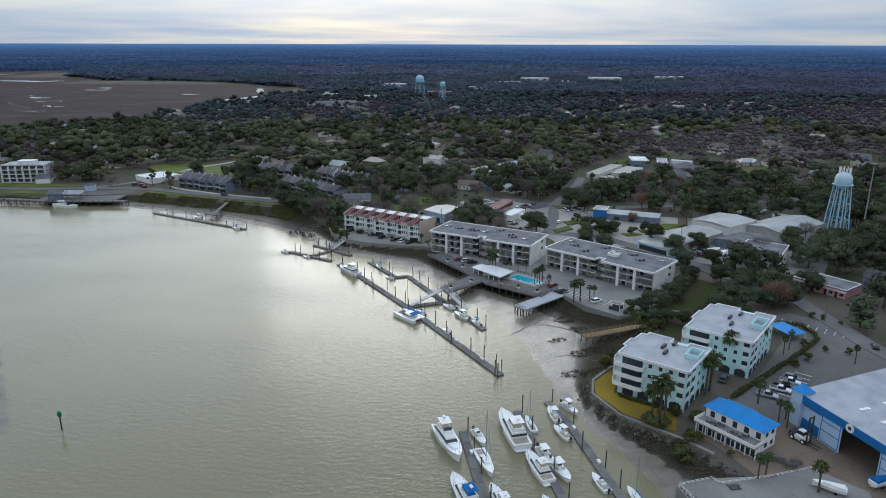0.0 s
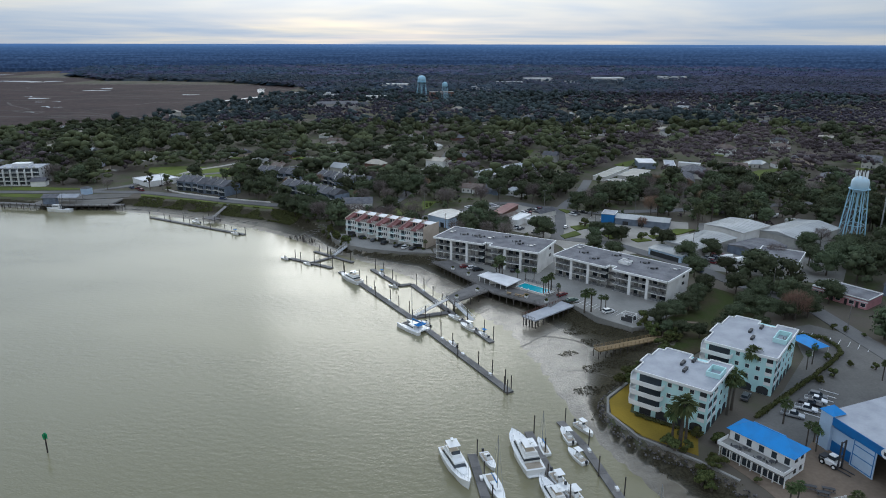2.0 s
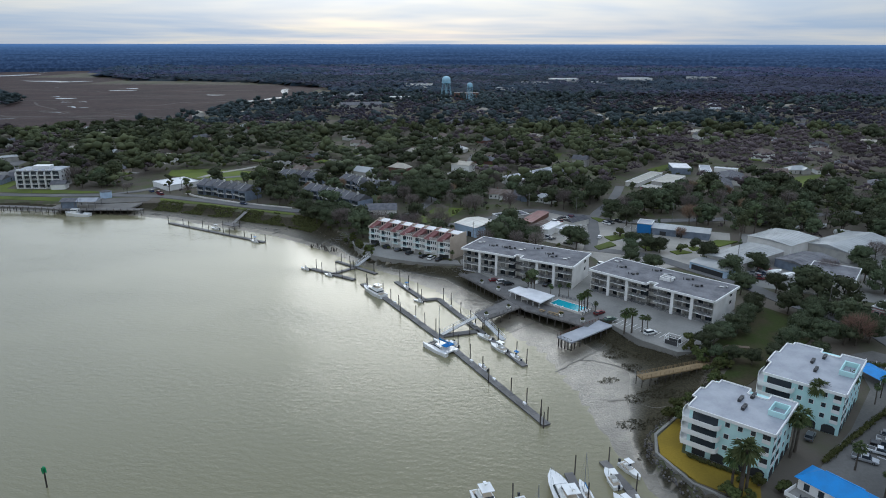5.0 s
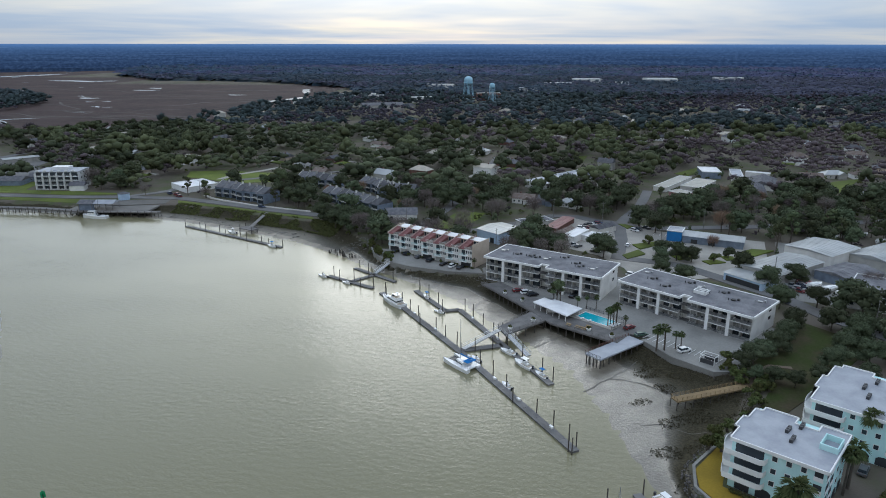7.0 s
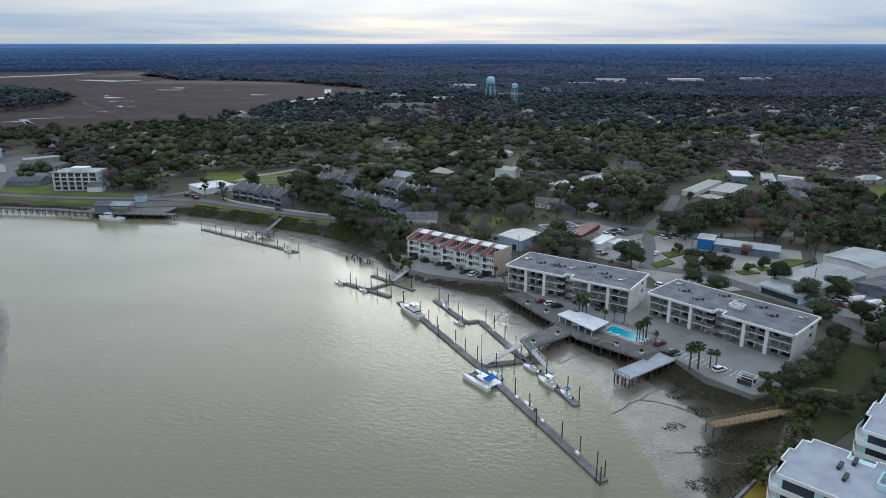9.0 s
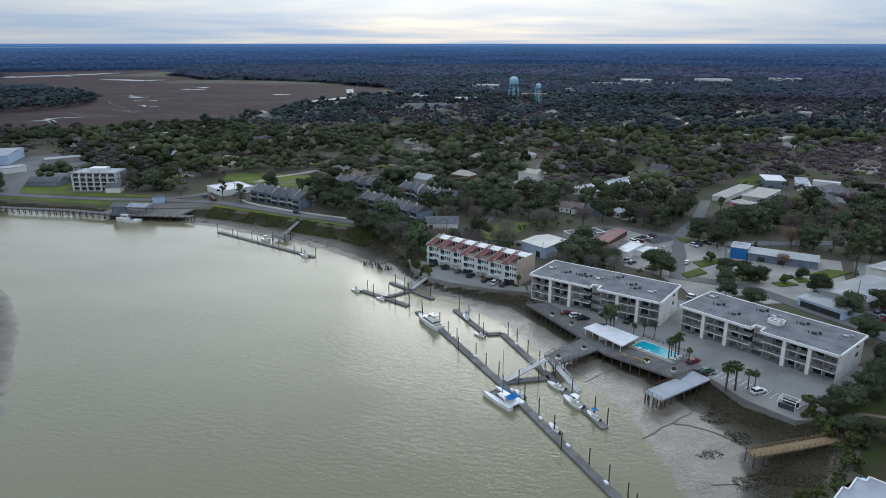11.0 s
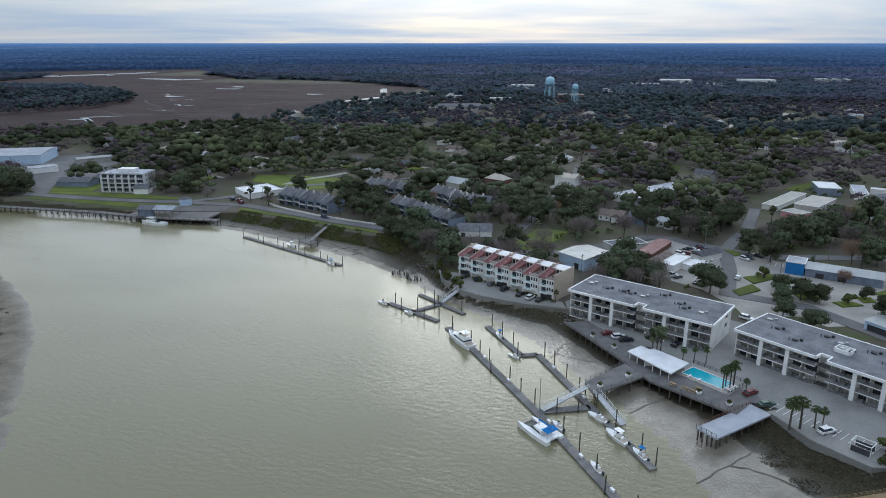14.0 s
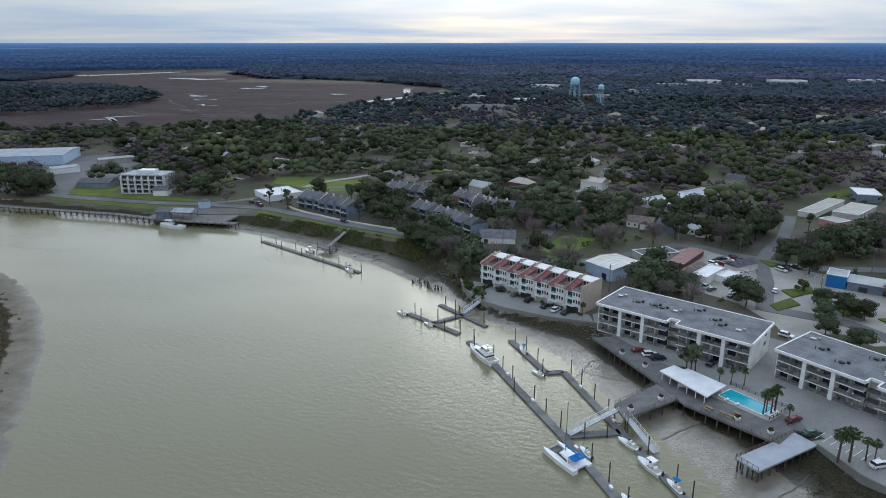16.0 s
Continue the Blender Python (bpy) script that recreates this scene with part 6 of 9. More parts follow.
    for k, (x, y) in enumerate(((14.8, 257.8), (17.8, 256.0), (19.6, 254.8), (21.4, 256.6))):
        c = thing("picnic_table", turn(x, y, LAND + 0.16, -38), "grey timber picnic table with fixed benches", "picnic table", "boardwalk picnic tables")
        part("tabletop", boxes((0, 1.9, 0.55, 1.3, 0.7, 0.76)), "newwood", c)
        for y0 in (0.0, 1.55):
            part("bench", boxes((0, 1.9, y0, y0 + 0.28, 0.42, 0.47)), "newwood", c)
        for x0 in (0.25, 1.55):
            part("leg_frame", boxes((x0, x0 + 0.08, 0.1, 1.75, 0.34, 0.42), (x0, x0 + 0.08, 0.6, 0.68, 0, 0.7), (x0, x0 + 0.08, 1.15, 1.23, 0, 0.7)), "newwood", c)
    # small concrete pier with stubby piles
    t = thing("concrete_pier", turn(0, 0), "short pale concrete pier on dark piles with a red-brown rail", "pier")
    plank_deck(t, [(19.4, 236.3), (23.7, 232.0), (39.6, 246.9), (35.4, 251.4)], LAND - 0.35, LAND + 0.12, "roofwhite", "slab")
    piles_under(t, along((20, 236), (23.8, 232.6), 4) + along((21, 237.5), (34, 249.7), 6) + along((25, 234), (37, 245), 6), LAND - 0.3, 0.22)
    rail_run(t, [(19.5, 236.5), (35.2, 251.3)], LAND + 0.12, "brick", 1.6, 1.0)
    rail_run(t, [(19.5, 236.2), (23.6, 232.2)], LAND + 0.12, "deck", 1.6, 0.9)
    # retaining wall of the car park
    bm = bmesh.new()
    wall = [(39.5, 247), (46, 235.5), (56, 226.5), (63, 227.5)]
    band(bm, wall, 0.5, 0.2, LAND + 0.45)
    tagged(part("retaining_wall", bm, "concrete"), "low grey concrete retaining wall", "wall", kind="structure")
    lot("car_park_edge", "concrete", [(38.5, 248), (42, 250), (55.5, 237), (63, 229), (62, 227.7), (56, 227), (46.3, 236)], "pale strip of car park above the wall", "parking lot")
    # white trellis enclosure
    t = thing("enclosure", turn(53.5, 233.5, LAND, -38), "small white-framed enclosure beside the car park", "enclosure")
    for x in (0.0, 4.4):
        for y in (0.0, 3.2):
            part("post", boxes((x, x + 0.15, y, y + 0.15, 0, 2.6)), "trim", t)
    for a in ((0, 4.55, 0, 0.15), (0, 4.55, 3.2, 3.35), (0, 0.15, 0, 3.35), (4.4, 4.55, 0, 3.35)):
        part("beam", boxes((*a, 2.6, 2.75)), "trim", t)
    part("screen", boxes((0.2, 4.4, 0.05, 0.1, 0.1, 1.6), (0.2, 4.4, 3.25, 3.3, 0.1, 1.6)), "rail", t)
    # tan timber walkway over the cove
    t = thing("timber_walkway", turn(0, 0), "new tan timber walkway on posts over the marshy cove", "boardwalk")
    a, b, w = Vector((40.8, 209.6)), Vector((63.5, 219.8)), 2.8
    d = (b - a).normalized()
    n = Vector((-d.y, d.x)) * w / 2
    plank_deck(t, [tuple(a - n), tuple(b - n), tuple(b + n), tuple(a + n)], LAND - 0.5, LAND - 0.1, "newwood")
    rail_run(t, [tuple(b - n), tuple(a - n), tuple(a + n), tuple(b + n)], LAND - 0.1, "newwood", 1.6, 1.0)
    piles_under(t, along(tuple(a - n), tuple(b - n), 9) + along(tuple(a + n), tuple(b + n), 9), LAND - 0.4, 0.13)
    bm = bmesh.new()
    band(bm, [(63, 219.6), (65.5, 221.8), (67.8, 227.7), (74, 232.5), (80, 231.6)], 1.6, LAND - 0.4, LAND + 0.31)
    tagged(part("footpath", bm, "sand"), "narrow pale footpath through grass", "path", kind="structure")


boardwalk()


def riprap():
    """Boulders round the point and along the bank."""
    rs = np.random.RandomState(12)
    protos = []
    for k in range(6):
        bm = bmesh.new()
        bmesh.ops.create_icosphere(bm, subdivisions=1, radius=0.5)
        for v in bm.verts:
            v.co *= rs.uniform(0.75, 1.25)
            v.co.z *= 0.7
        protos.append(mesh_of(bm, "boulder", "rock"))
    t = thing("rock_revetment", turn(0, 0), "sloping grey boulder revetment round the lawn point", "revetment")
    line = [(49.5, 193.6), (37.4, 179), (35.6, 170), (41, 157.6), (53, 147.6), (66, 132)]
    seg = [(Vector(q) - Vector(p)).length for p, q in zip(line, line[1:])]
    for k in range(290):
        r = (k + rs.rand()) / 290 * sum(seg)
        for (p, q), ln in zip(zip(line, line[1:]), seg):
            if r <= ln:
                break
            r -= ln
        d = (Vector(q) - Vector(p)).normalized()
        off = rs.uniform(-0.1, 1.7)
        c = Vector(p) + d * min(r, ln) + Vector((-d.y, d.x)) * (-off)
        z = max(float(ground_height(c.x, c.y)[0]), LAND - 1.0 * max(off, 0)) - 0.05
        s = rs.uniform(0.35, 0.72)
        piece("boulder", protos[k % 6], t, pose(c.x, c.y, z, rs.uniform(0, 90), rs.uniform(0, 90), rs.uniform(0, 360)) @ Matrix.Diagonal((s, s, s, 1)))
    bm = bmesh.new()
    band(bm, [(50, 192.6), (38.2, 178.4), (36.6, 170.3), (41.8, 158.9), (53.6, 149), (60, 142)], 0.7, LAND - 0.8, LAND + 0.3)
    tagged(part("point_kerb", bm, "concrete"), "pale concrete kerb round the yellow lawn", "kerb", kind="structure")


riprap()


def wharf():
    t = thing("wharf", turn(0, 0), "long dark timber wharf on many piles", "wharf")
    line = [(-420, 408), (-347.9, 405), (-283.7, 405), (-262, 402), (-250, 400.5), (-206, 402.5)]
    for p, q in zip(line, line[1:]):
        d = (Vector(q) - Vector(p)).normalized()
        n = Vector((-d.y, d.x))
        w = 4.0
        plank_deck(t, [p, q, tuple(Vector(q) + n * w), tuple(Vector(p) + n * w)], LAND - 0.9, LAND - 0.3)
        k = max(2, int((Vector(q) - Vector(p)).length / 4))
        piles_under(t, along(p, q, k), LAND + 0.3, 0.2, -2.5)
        piles_under(t, along(tuple(Vector(p) + n * 3.4), tuple(Vector(q) + n * 3.4), k), LAND - 0.4, 0.2, -2.5)
    slab = bmesh.new()
    prism(slab, [(-262, 406.2), (-250, 404.7), (-214, 406.3), (-214, 424), (-235, 418), (-262, 418)], LAND - 1.2, LAND - 0.25)
    tagged(part("quay_slab", slab, "parking"), "pale sandy quay behind the timber wharf", "quay", kind="structure")
    t = thing("wharf_shed", turn(-254.5, 402.5, LAND - 0.3, 5), "open grey wharf shed with a white sheet roof", "shed")
    for x in (0.2, 8, 16, 20):
        for y in (0.3, 8.5):
            part("post", boxes((x, x + 0.25, y, y + 0.25, 0, 4.0)), "deck", t)
    bm = bmesh.new()
    wedge(bm, 0, 9.5, 0, 9, 4.0, 5.6, 0.5)
    part("roof", bm, "shingle", t, "grey sheet roof")
    bm = bmesh.new()
    wedge(bm, 9.6, 20.5, 0, 9, 4.2, 5.6, 0.5)
    part("roof", bm, "roofwhite", t, "white sheet roof")
    part("wall", boxes((0.4, 9.3, 0.6, 0.8, 0, 3.9)), "bluegrey", t)
    t = thing("round_tank_house", turn(-243, 432, LAND, 0), "small pale round tank house", "tank")
    bm = bmesh.new()
    tube(bm, (0, 0, 0), (0, 0, 4.0), 3.4, 3.4, 20)
    part("wall", bm, "paleblue", t)
    bm = bmesh.new()
    tube(bm, (0, 0, 4.0), (0, 0, 5.0), 3.7, 0.3, 20)
    part("roof", bm, "shingle", t)
    # stairs and landing below the river road
    t = thing("dock_landing", turn(0, 0), "timber landing with a sloping stair from the road", "landing")
    plank_deck(t, [(-148, 377), (-139.5, 373), (-137.5, 377.5), (-146, 381.5)], 1.8, 2.2)
    piles_under(t, [(-147.5, 377.2), (-139.8, 373.4), (-138, 377), (-145.8, 381)], 4.2, 0.15)
    bm = bmesh.new()
    v = [bm.verts.new(c) for c in ((-143.6, 379.6, 2.2), (-141.6, 378.6, 2.2), (-141.8, 406, LAND + 0.4), (-143.8, 406.6, LAND + 0.4))]
    u = [bm.verts.new(c.co - Vector((0, 0, 0.25))) for c in v]
    bm.faces.new(v)
    bm.faces.new(u[::-1])
    for i in range(4):
        bm.faces.new((v[i], u[i], u[(i + 1) % 4], v[(i + 1) % 4]))
    part("stair_ramp", bm, "deck", t)
    # broken stumps on the foreshore
    t = thing("old_pilings", turn(0, 0), "cluster of rotten dark piling stumps in the shallows", "pilings")
    rs = np.random.RandomState(4)
    for k in range(34):
        x, y = -91 + 15 * rs.rand(), 0.0
        y = 346.5 - (x + 91) * 0.62 + rs.uniform(-2.5, 2.5)
        bm = bmesh.new()
        tube(bm, (x, y, -1), (x + rs.uniform(-0.2, 0.2), y + rs.uniform(-0.2, 0.2), rs.uniform(0.6, 2.2)), 0.2, 0.16, 6)
        part("stump", bm, "pile", t)


wharf()


def marker():
    t = thing("channel_marker", turn(-103, 152.8, 0), "green channel marker on a dark pile in the river", "navigation mark")
    bm = bmesh.new()
    tube(bm, (0, 0, -3), (0, 0, 4.6), 0.2, 0.17, 8)
    part("pile", bm, "pile", t)
    for a in (0, 90):
        bm = boxes((-0.6, 0.6, -0.04, 0.04, 3.9, 5.1))
        bmesh.ops.rotate(bm, verts=bm.verts, cent=(0, 0, 0), matrix=Matrix.Rotation(radians(a), 3, "Z"))
        part("green_board", bm, "green", t)
    part("lantern", boxes((-0.12, 0.12, -0.12, 0.12, 5.1, 5.5)), "green", t)


marker()


# ---- boats ----
def hull_bm(L, B, H, sharp=0.45, sheer=0.35, draft=0.4):
    """A lofted hull: stern at x=0, bow at x=L, waterline at z=0."""
    bm = bmesh.new()
    n = 9
    rows = []
    for i in range(n):
        s = i / (n - 1)
        w = B / 2 * (0.92 + 0.08 * math.sin(math.pi * min(s * 1.6, 1))) * (1 if s < 1 - sharp else math.cos((s - 1 + sharp) / sharp * math.pi / 2) ** 0.6)
        w = max(w, 0.03)
        x = L * s
        zs = H * (1 + sheer * s * s)
        flare = 0.72 if s > 0.5 else 0.88
        rows.append([bm.verts.new(c) for c in ((x - 0.25 * H * s, 0, -draft), (x - 0.12 * H * s, -w * flare, 0.0), (x, -w, zs), (x, -w * 0.90, zs), (x, w * 0.90, zs), (x, w, zs), (x - 0.12 * H * s, w * flare, 0.0))])
    for a, b in zip(rows, rows[1:]):
        for k in range(7):
            j = (k + 1) % 7
            bm.faces.new((a[k], a[j], b[j], b[k]))
    bm.faces.new(rows[0])
    bm.faces.new(rows[-1][::-1])
    return bm


def taper(bm, x0, x1, w0, w1, z0, z1, rake=0.4, back=0.1):
    """A deckhouse block narrowing upward and forward."""
    lo = [(x0, -w0 / 2), (x1, -w1 / 2), (x1, w1 / 2), (x0, w0 / 2)]
    hi = [(x0 + back, -w0 / 2 * 0.9), (x1 - rake, -w1 / 2 * 0.85), (x1 - rake, w1 / 2 * 0.85), (x0 + back, w0 / 2 * 0.9)]
    a = [bm.verts.new((*p, z0)) for p in lo]
    b = [bm.verts.new((*p, z1)) for p in hi]
    bm.faces.new(a[::-1])
    bm.faces.new(b)
    for i in range(4):
        bm.faces.new((a[i], a[(i + 1) % 4], b[(i + 1) % 4], b[i]))


def one(fn, *a, **k):
    bm = bmesh.new()
    fn(bm, *a, **k)
    return bm


BOAT_CACHE = {}


def yacht(x, y, deg, L, cover=False):
    key = ("yacht", L, cover)
    if key in BOAT_CACHE:
        return copy_thing(BOAT_CACHE[key], turn(x, y, 0, deg))
    B, H = L * 0.30, L * 0.10
    t = thing("motor_yacht", turn(x, y, 0, deg), "large white motor yacht with a flying bridge, moored", "yacht", "moored yachts")
    BOAT_CACHE[key] = t
    hl = part("hull", hull_bm(L, B, H), "gel", t)
    part("waterline_stripe", one(taper, 0.05, L * 0.86, B * 0.86, B * 0.45, -0.05, 0.12, 0, 0), "hull", hl)
    h0 = H * 1.04
    house = part("deckhouse", one(taper, L * 0.16, L * 0.66, B * 0.78, B * 0.62, h0, h0 + L * 0.085, L * 0.07, 0.05), "gel", t)
    part("window_band", one(taper, L * 0.155, L * 0.652, B * 0.79, B * 0.635, h0 + L * 0.032, h0 + L * 0.066, L * 0.03, 0.06), "glass", house)
    part("foredeck", one(taper, L * 0.55, L * 0.86, B * 0.66, B * 0.3, h0 + 0.05, h0 + L * 0.035, L * 0.05, 0), "gel", t)
    z1 = h0 + L * 0.085
    fly = part("flybridge", one(taper, L * 0.18, L * 0.50, B * 0.66, B * 0.5, z1, z1 + L * 0.05, L * 0.03, 0.0), "gel", t)
    part("helm_well", boxes((L * 0.22, L * 0.42, -B * 0.22, B * 0.22, z1 + L * 0.05, z1 + L * 0.052)), "canvas" if cover else "teak", fly)
    part("windscreen", one(taper, L * 0.42, L * 0.47, B * 0.46, B * 0.4, z1 + L * 0.05, z1 + L * 0.085, L * 0.025, 0.15), "glass", fly)
    part("hardtop", boxes((L * 0.19, L * 0.40, -B * 0.30, B * 0.30, z1 + L * 0.13, z1 + L * 0.137)), "canvas" if cover else "gel", t)
    for px in (0.2, 0.38):
        for sy in (-1, 1):
            part("hardtop_post", one(tube, (L * px, sy * B * 0.27, z1 + L * 0.04), (L * px, sy * B * 0.27, z1 + L * 0.13), 0.04, None, 5), "steel", t)
    part("cockpit_sole", boxes((L * 0.03, L * 0.155, -B * 0.36, B * 0.36, h0 - 0.03, h0 + 0.03)), "teak", t)
    part("transom_steps", boxes((-0.7, 0.0, -B * 0.38, B * 0.38, 0.15, 0.35)), "gel", t)
    bm = bmesh.new()
    for sy in (-1, 1):
        tube(bm, (L * 0.6, sy * B * 0.45, H * 1.2 + 0.7), (L * 0.97, sy * 0.1, H * 1.35 + 0.7), 0.03, n=4)
        for k in range(6):
            s = k / 5
            tube(bm, (L * (0.6 + 0.37 * s), sy * (B * 0.45 * (1 - s) + 0.1 * s), H * 1.15), (L * (0.6 + 0.37 * s), sy * (B * 0.45 * (1 - s) + 0.1 * s), H * (1.2 + 0.15 * s) + 0.7), 0.025, n=4)
    part("bow_rail", bm, "steel", t)
    part("radar_mast", boxes((L * 0.24, L * 0.27, -0.05, 0.05, z1 + L * 0.137, z1 + L * 0.19), (L * 0.22, L * 0.29, -0.35, 0.35, z1 + L * 0.175, z1 + L * 0.185)), "gel", t)
    return t


def runabout(x, y, deg, L=7.0, top=True, colour="gel", z=0.0):
    key = ("run", L, top, colour)
    if key in BOAT_CACHE:
        return copy_thing(BOAT_CACHE[key], turn(x, y, z, deg))
    B, H = L * 0.33, L * 0.11
    t = thing("motor_boat", turn(x, y, z, deg), "small white centre-console motor boat, moored" if top else "small open white runabout, moored", "motor boat", "moored motor boats")
    BOAT_CACHE[key] = t
    hl = part("hull", hull_bm(L, B, H), colour, t)
    part("cockpit", boxes((L * 0.08, L * 0.62, -B * 0.36, B * 0.36, H * 1.06, H * 1.10)), "teak", hl)
    part("gunwale", one(tube, (0.1, -B * 0.44, H * 1.05), (L * 0.7, -B * 0.42, H * 1.2), 0.06, None, 5), "steel", hl)
    part("console", one(taper, L * 0.36, L * 0.52, B * 0.4, B * 0.36, H * 1.08, H * 1.08 + 0.9, 0.25, 0.05), "gel", t)
    part("windscreen", one(taper, L * 0.44, L * 0.49, B * 0.38, B * 0.32, H * 1.08 + 0.9, H * 1.08 + 1.3, 0.2, 0.1), "glass", t)
    part("seat", boxes((L * 0.22, L * 0.31, -B * 0.22, B * 0.22, H * 1.08, H * 1.08 + 0.55)), "trim", t)
    if top:
        part("top", boxes((L * 0.26, L * 0.56, -B * 0.32, B * 0.32, H + 2.0, H + 2.07)), "canvas" if L in (6.0, 5.5) else "gel", t)
        for px in (0.28, 0.53):
            for sy in (-1, 1):
                part("top_post", one(tube, (L * px, sy * B * 0.29, H), (L * px, sy * B * 0.29, H + 2.0), 0.035, None, 5), "steel", t)
    else:
        part("bow_cover", one(taper, L * 0.55, L * 0.9, B * 0.7, B * 0.25, H * 1.15, H * 1.3, 0.3, 0.1), "gel", t)
    ob = part("outboard", boxes((-0.55, -0.1, -0.22, 0.22, H * 0.8, H * 1.9), (-0.4, -0.2, -0.1, 0.1, -0.4, H * 0.8)), "hull", t)
    return t


def sailboat(x, y, deg, L=9.5):
    key = ("sail", L)
    if key in BOAT_CACHE:
        return copy_thing(BOAT_CACHE[key], turn(x, y, 0, deg))
    B, H = L * 0.30, L * 0.095
    t = thing("sailing_boat", turn(x, y, 0, deg), "white sailing boat with a bare mast, moored", "sailing boat", "moored sailing boats")
    BOAT_CACHE[key] = t
    part("hull", hull_bm(L, B, H, 0.6), "gel", t)
    cab = part("coachroof", one(taper, L * 0.32, L * 0.68, B * 0.56, B * 0.36, H * 1.05, H * 1.05 + 0.5, 0.5, 0.05), "gel", t)
    part("ports", one(taper, L * 0.36, L * 0.62, B * 0.57, B * 0.40, H * 1.05 + 0.15, H * 1.05 + 0.33, 0.4, 0.1), "glass", cab)
    part("cockpit", boxes((L * 0.06, L * 0.31, -B * 0.28, B * 0.28, H * 1.04, H * 1.1)), "teak", t)
    part("mast", one(tube, (L * 0.56, 0, H), (L * 0.56, 0, H + L * 1.25), 0.09, 0.06, 6), "steel", t)
    part("boom", one(tube, (L * 0.55, 0, H + 1.5), (L * 0.16, 0, H + 1.4), 0.07, None, 6), "steel", t)
    part("sail_cover", one(tube, (L * 0.54, 0, H + 1.65), (L * 0.18, 0, H + 1.55), 0.16, 0.1, 6), "canvas", t)
    bm = bmesh.new()
    for p in ((L * 0.99, 0, H * 1.3), (0.1, 0, H), (L * 0.53, B * 0.46, H), (L * 0.53, -B * 0.46, H)):
        tube(bm, p, (L * 0.56, 0, H + L * 1.22), 0.02, n=3)
    part("rigging", bm, "steel", t)
    return t


def catamaran(x, y, deg, L=11.5):
    t = thing("sailing_catamaran", turn(x, y, 0, deg), "white sailing catamaran with bright blue sail covers", "catamaran")
    for sy in (-1, 1):
        bm = hull_bm(L, 1.7, 1.15, 0.5)
        bmesh.ops.translate(bm, verts=bm.verts, vec=(0, sy * 2.3, 0))
        part("hull", bm, "gel", t)
    part("bridge_deck", boxes((0.4, L * 0.66, -1.7, 1.7, 0.75, 1.22)), "gel", t)
    cab = part("saloon", one(taper, L * 0.26, L * 0.66, 4.2, 3.0, 1.2, 2.35, 1.2, 0.1), "gel", t)
    part("windows", one(taper, L * 0.28, L * 0.67, 4.16, 3.06, 1.55, 2.05, 0.9, 0.1), "glass", cab)
    part("bimini", boxes((L * 0.06, L * 0.27, -1.9, 1.9, 2.9, 3.0)), "canvas", t, "bright blue canvas sunshade")
    for x0 in (0.07, 0.26):
        for sy in (-1, 1):
            part("bimini_post", one(tube, (L * x0, sy * 1.8, 1.2), (L * x0, sy * 1.8, 2.9), 0.03, None, 5), "steel", t)
    part("mast", one(tube, (L * 0.52, 0, 2.3), (L * 0.52, 0, 15.5), 0.11, 0.07, 6), "steel", t)
    part("boom", one(tube, (L * 0.52, 0, 3.6), (L * 0.08, 0, 3.5), 0.09, None, 6), "steel", t)
    part("sail_cover", one(tube, (L * 0.51, 0, 3.8), (L * 0.12, 0, 3.7), 0.24, 0.16, 7), "canvas", t, "bright blue sail cover")
    part("trampoline", boxes((L * 0.67, L * 0.9, -1.6, 1.6, 0.95, 1.0)), "rail", t)
    part("crossbeam", one(tube, (L * 0.9, -2.3, 1.2), (L * 0.9, 2.3, 1.2), 0.08, None, 6), "steel", t)
    return t


def shrimper(x, y, deg):
    t = thing("shrimp_boat", turn(x, y, 0, deg), "white wooden shrimp boat with dark outriggers at the wharf", "fishing boat")
    L = 15.0
    part("hull", hull_bm(L, 4.6, 1.5, 0.5, 0.6), "gel", t)
    ho = part("wheelhouse", one(taper, L * 0.45, L * 0.75, 3.0, 2.4, 1.6, 4.2, 0.2, 0.0), "gel", t)
    part("windows", one(taper, L * 0.46, L * 0.755, 3.0, 2.42, 3.2, 3.8, 0.15, 0.05), "glass", ho)
    part("mast", one(tube, (L * 0.42, 0, 1.5), (L * 0.42, 0, 10), 0.12, 0.08, 6), "rail", t)
    for sy in (-1, 1):
        part("outrigger", one(tube, (L * 0.42, sy * 0.5, 3.0), (L * 0.40, sy * 2.6, 11.0), 0.09, 0.06, 6), "rail", t)
    part("winch", boxes((L * 0.28, L * 0.36, -0.8, 0.8, 1.6, 2.3)), "rail", t)


# marina by the boatyard; bows point to the given bearing
yacht(-5.4, 156.6, -70, 16.0)
yacht(15.6, 147.2, 105, 17.5)
yacht(20.4, 133.8, 109, 12.5)
yacht(4.0, 121.5, 112, 15.0, True)
yacht(10.8, 122.0, 110, 11.0)
yacht(21.6, 118.5, 108, 10.5, True)
sailboat(4.6, 146.4, -74, 11.0)
sailboat(19.2, 155.2, 102, 7.5)
sailboat(40.0, 124.5, 105, 8.5)
runabout(3.6, 155.5, -70, 7.5, False)
runabout(26.0, 160.2, 104, 7.5, True)
runabout(27.8, 151.8, 118, 7.0, True)
runabout(19.4, 148.0, -70, 8.5, True)
runabout(21.9, 142.5, -68, 9.0, True)
runabout(33.2, 131.0, 110, 7.0, False)
runabout(28.3, 170.2, -60, 7.0, True)
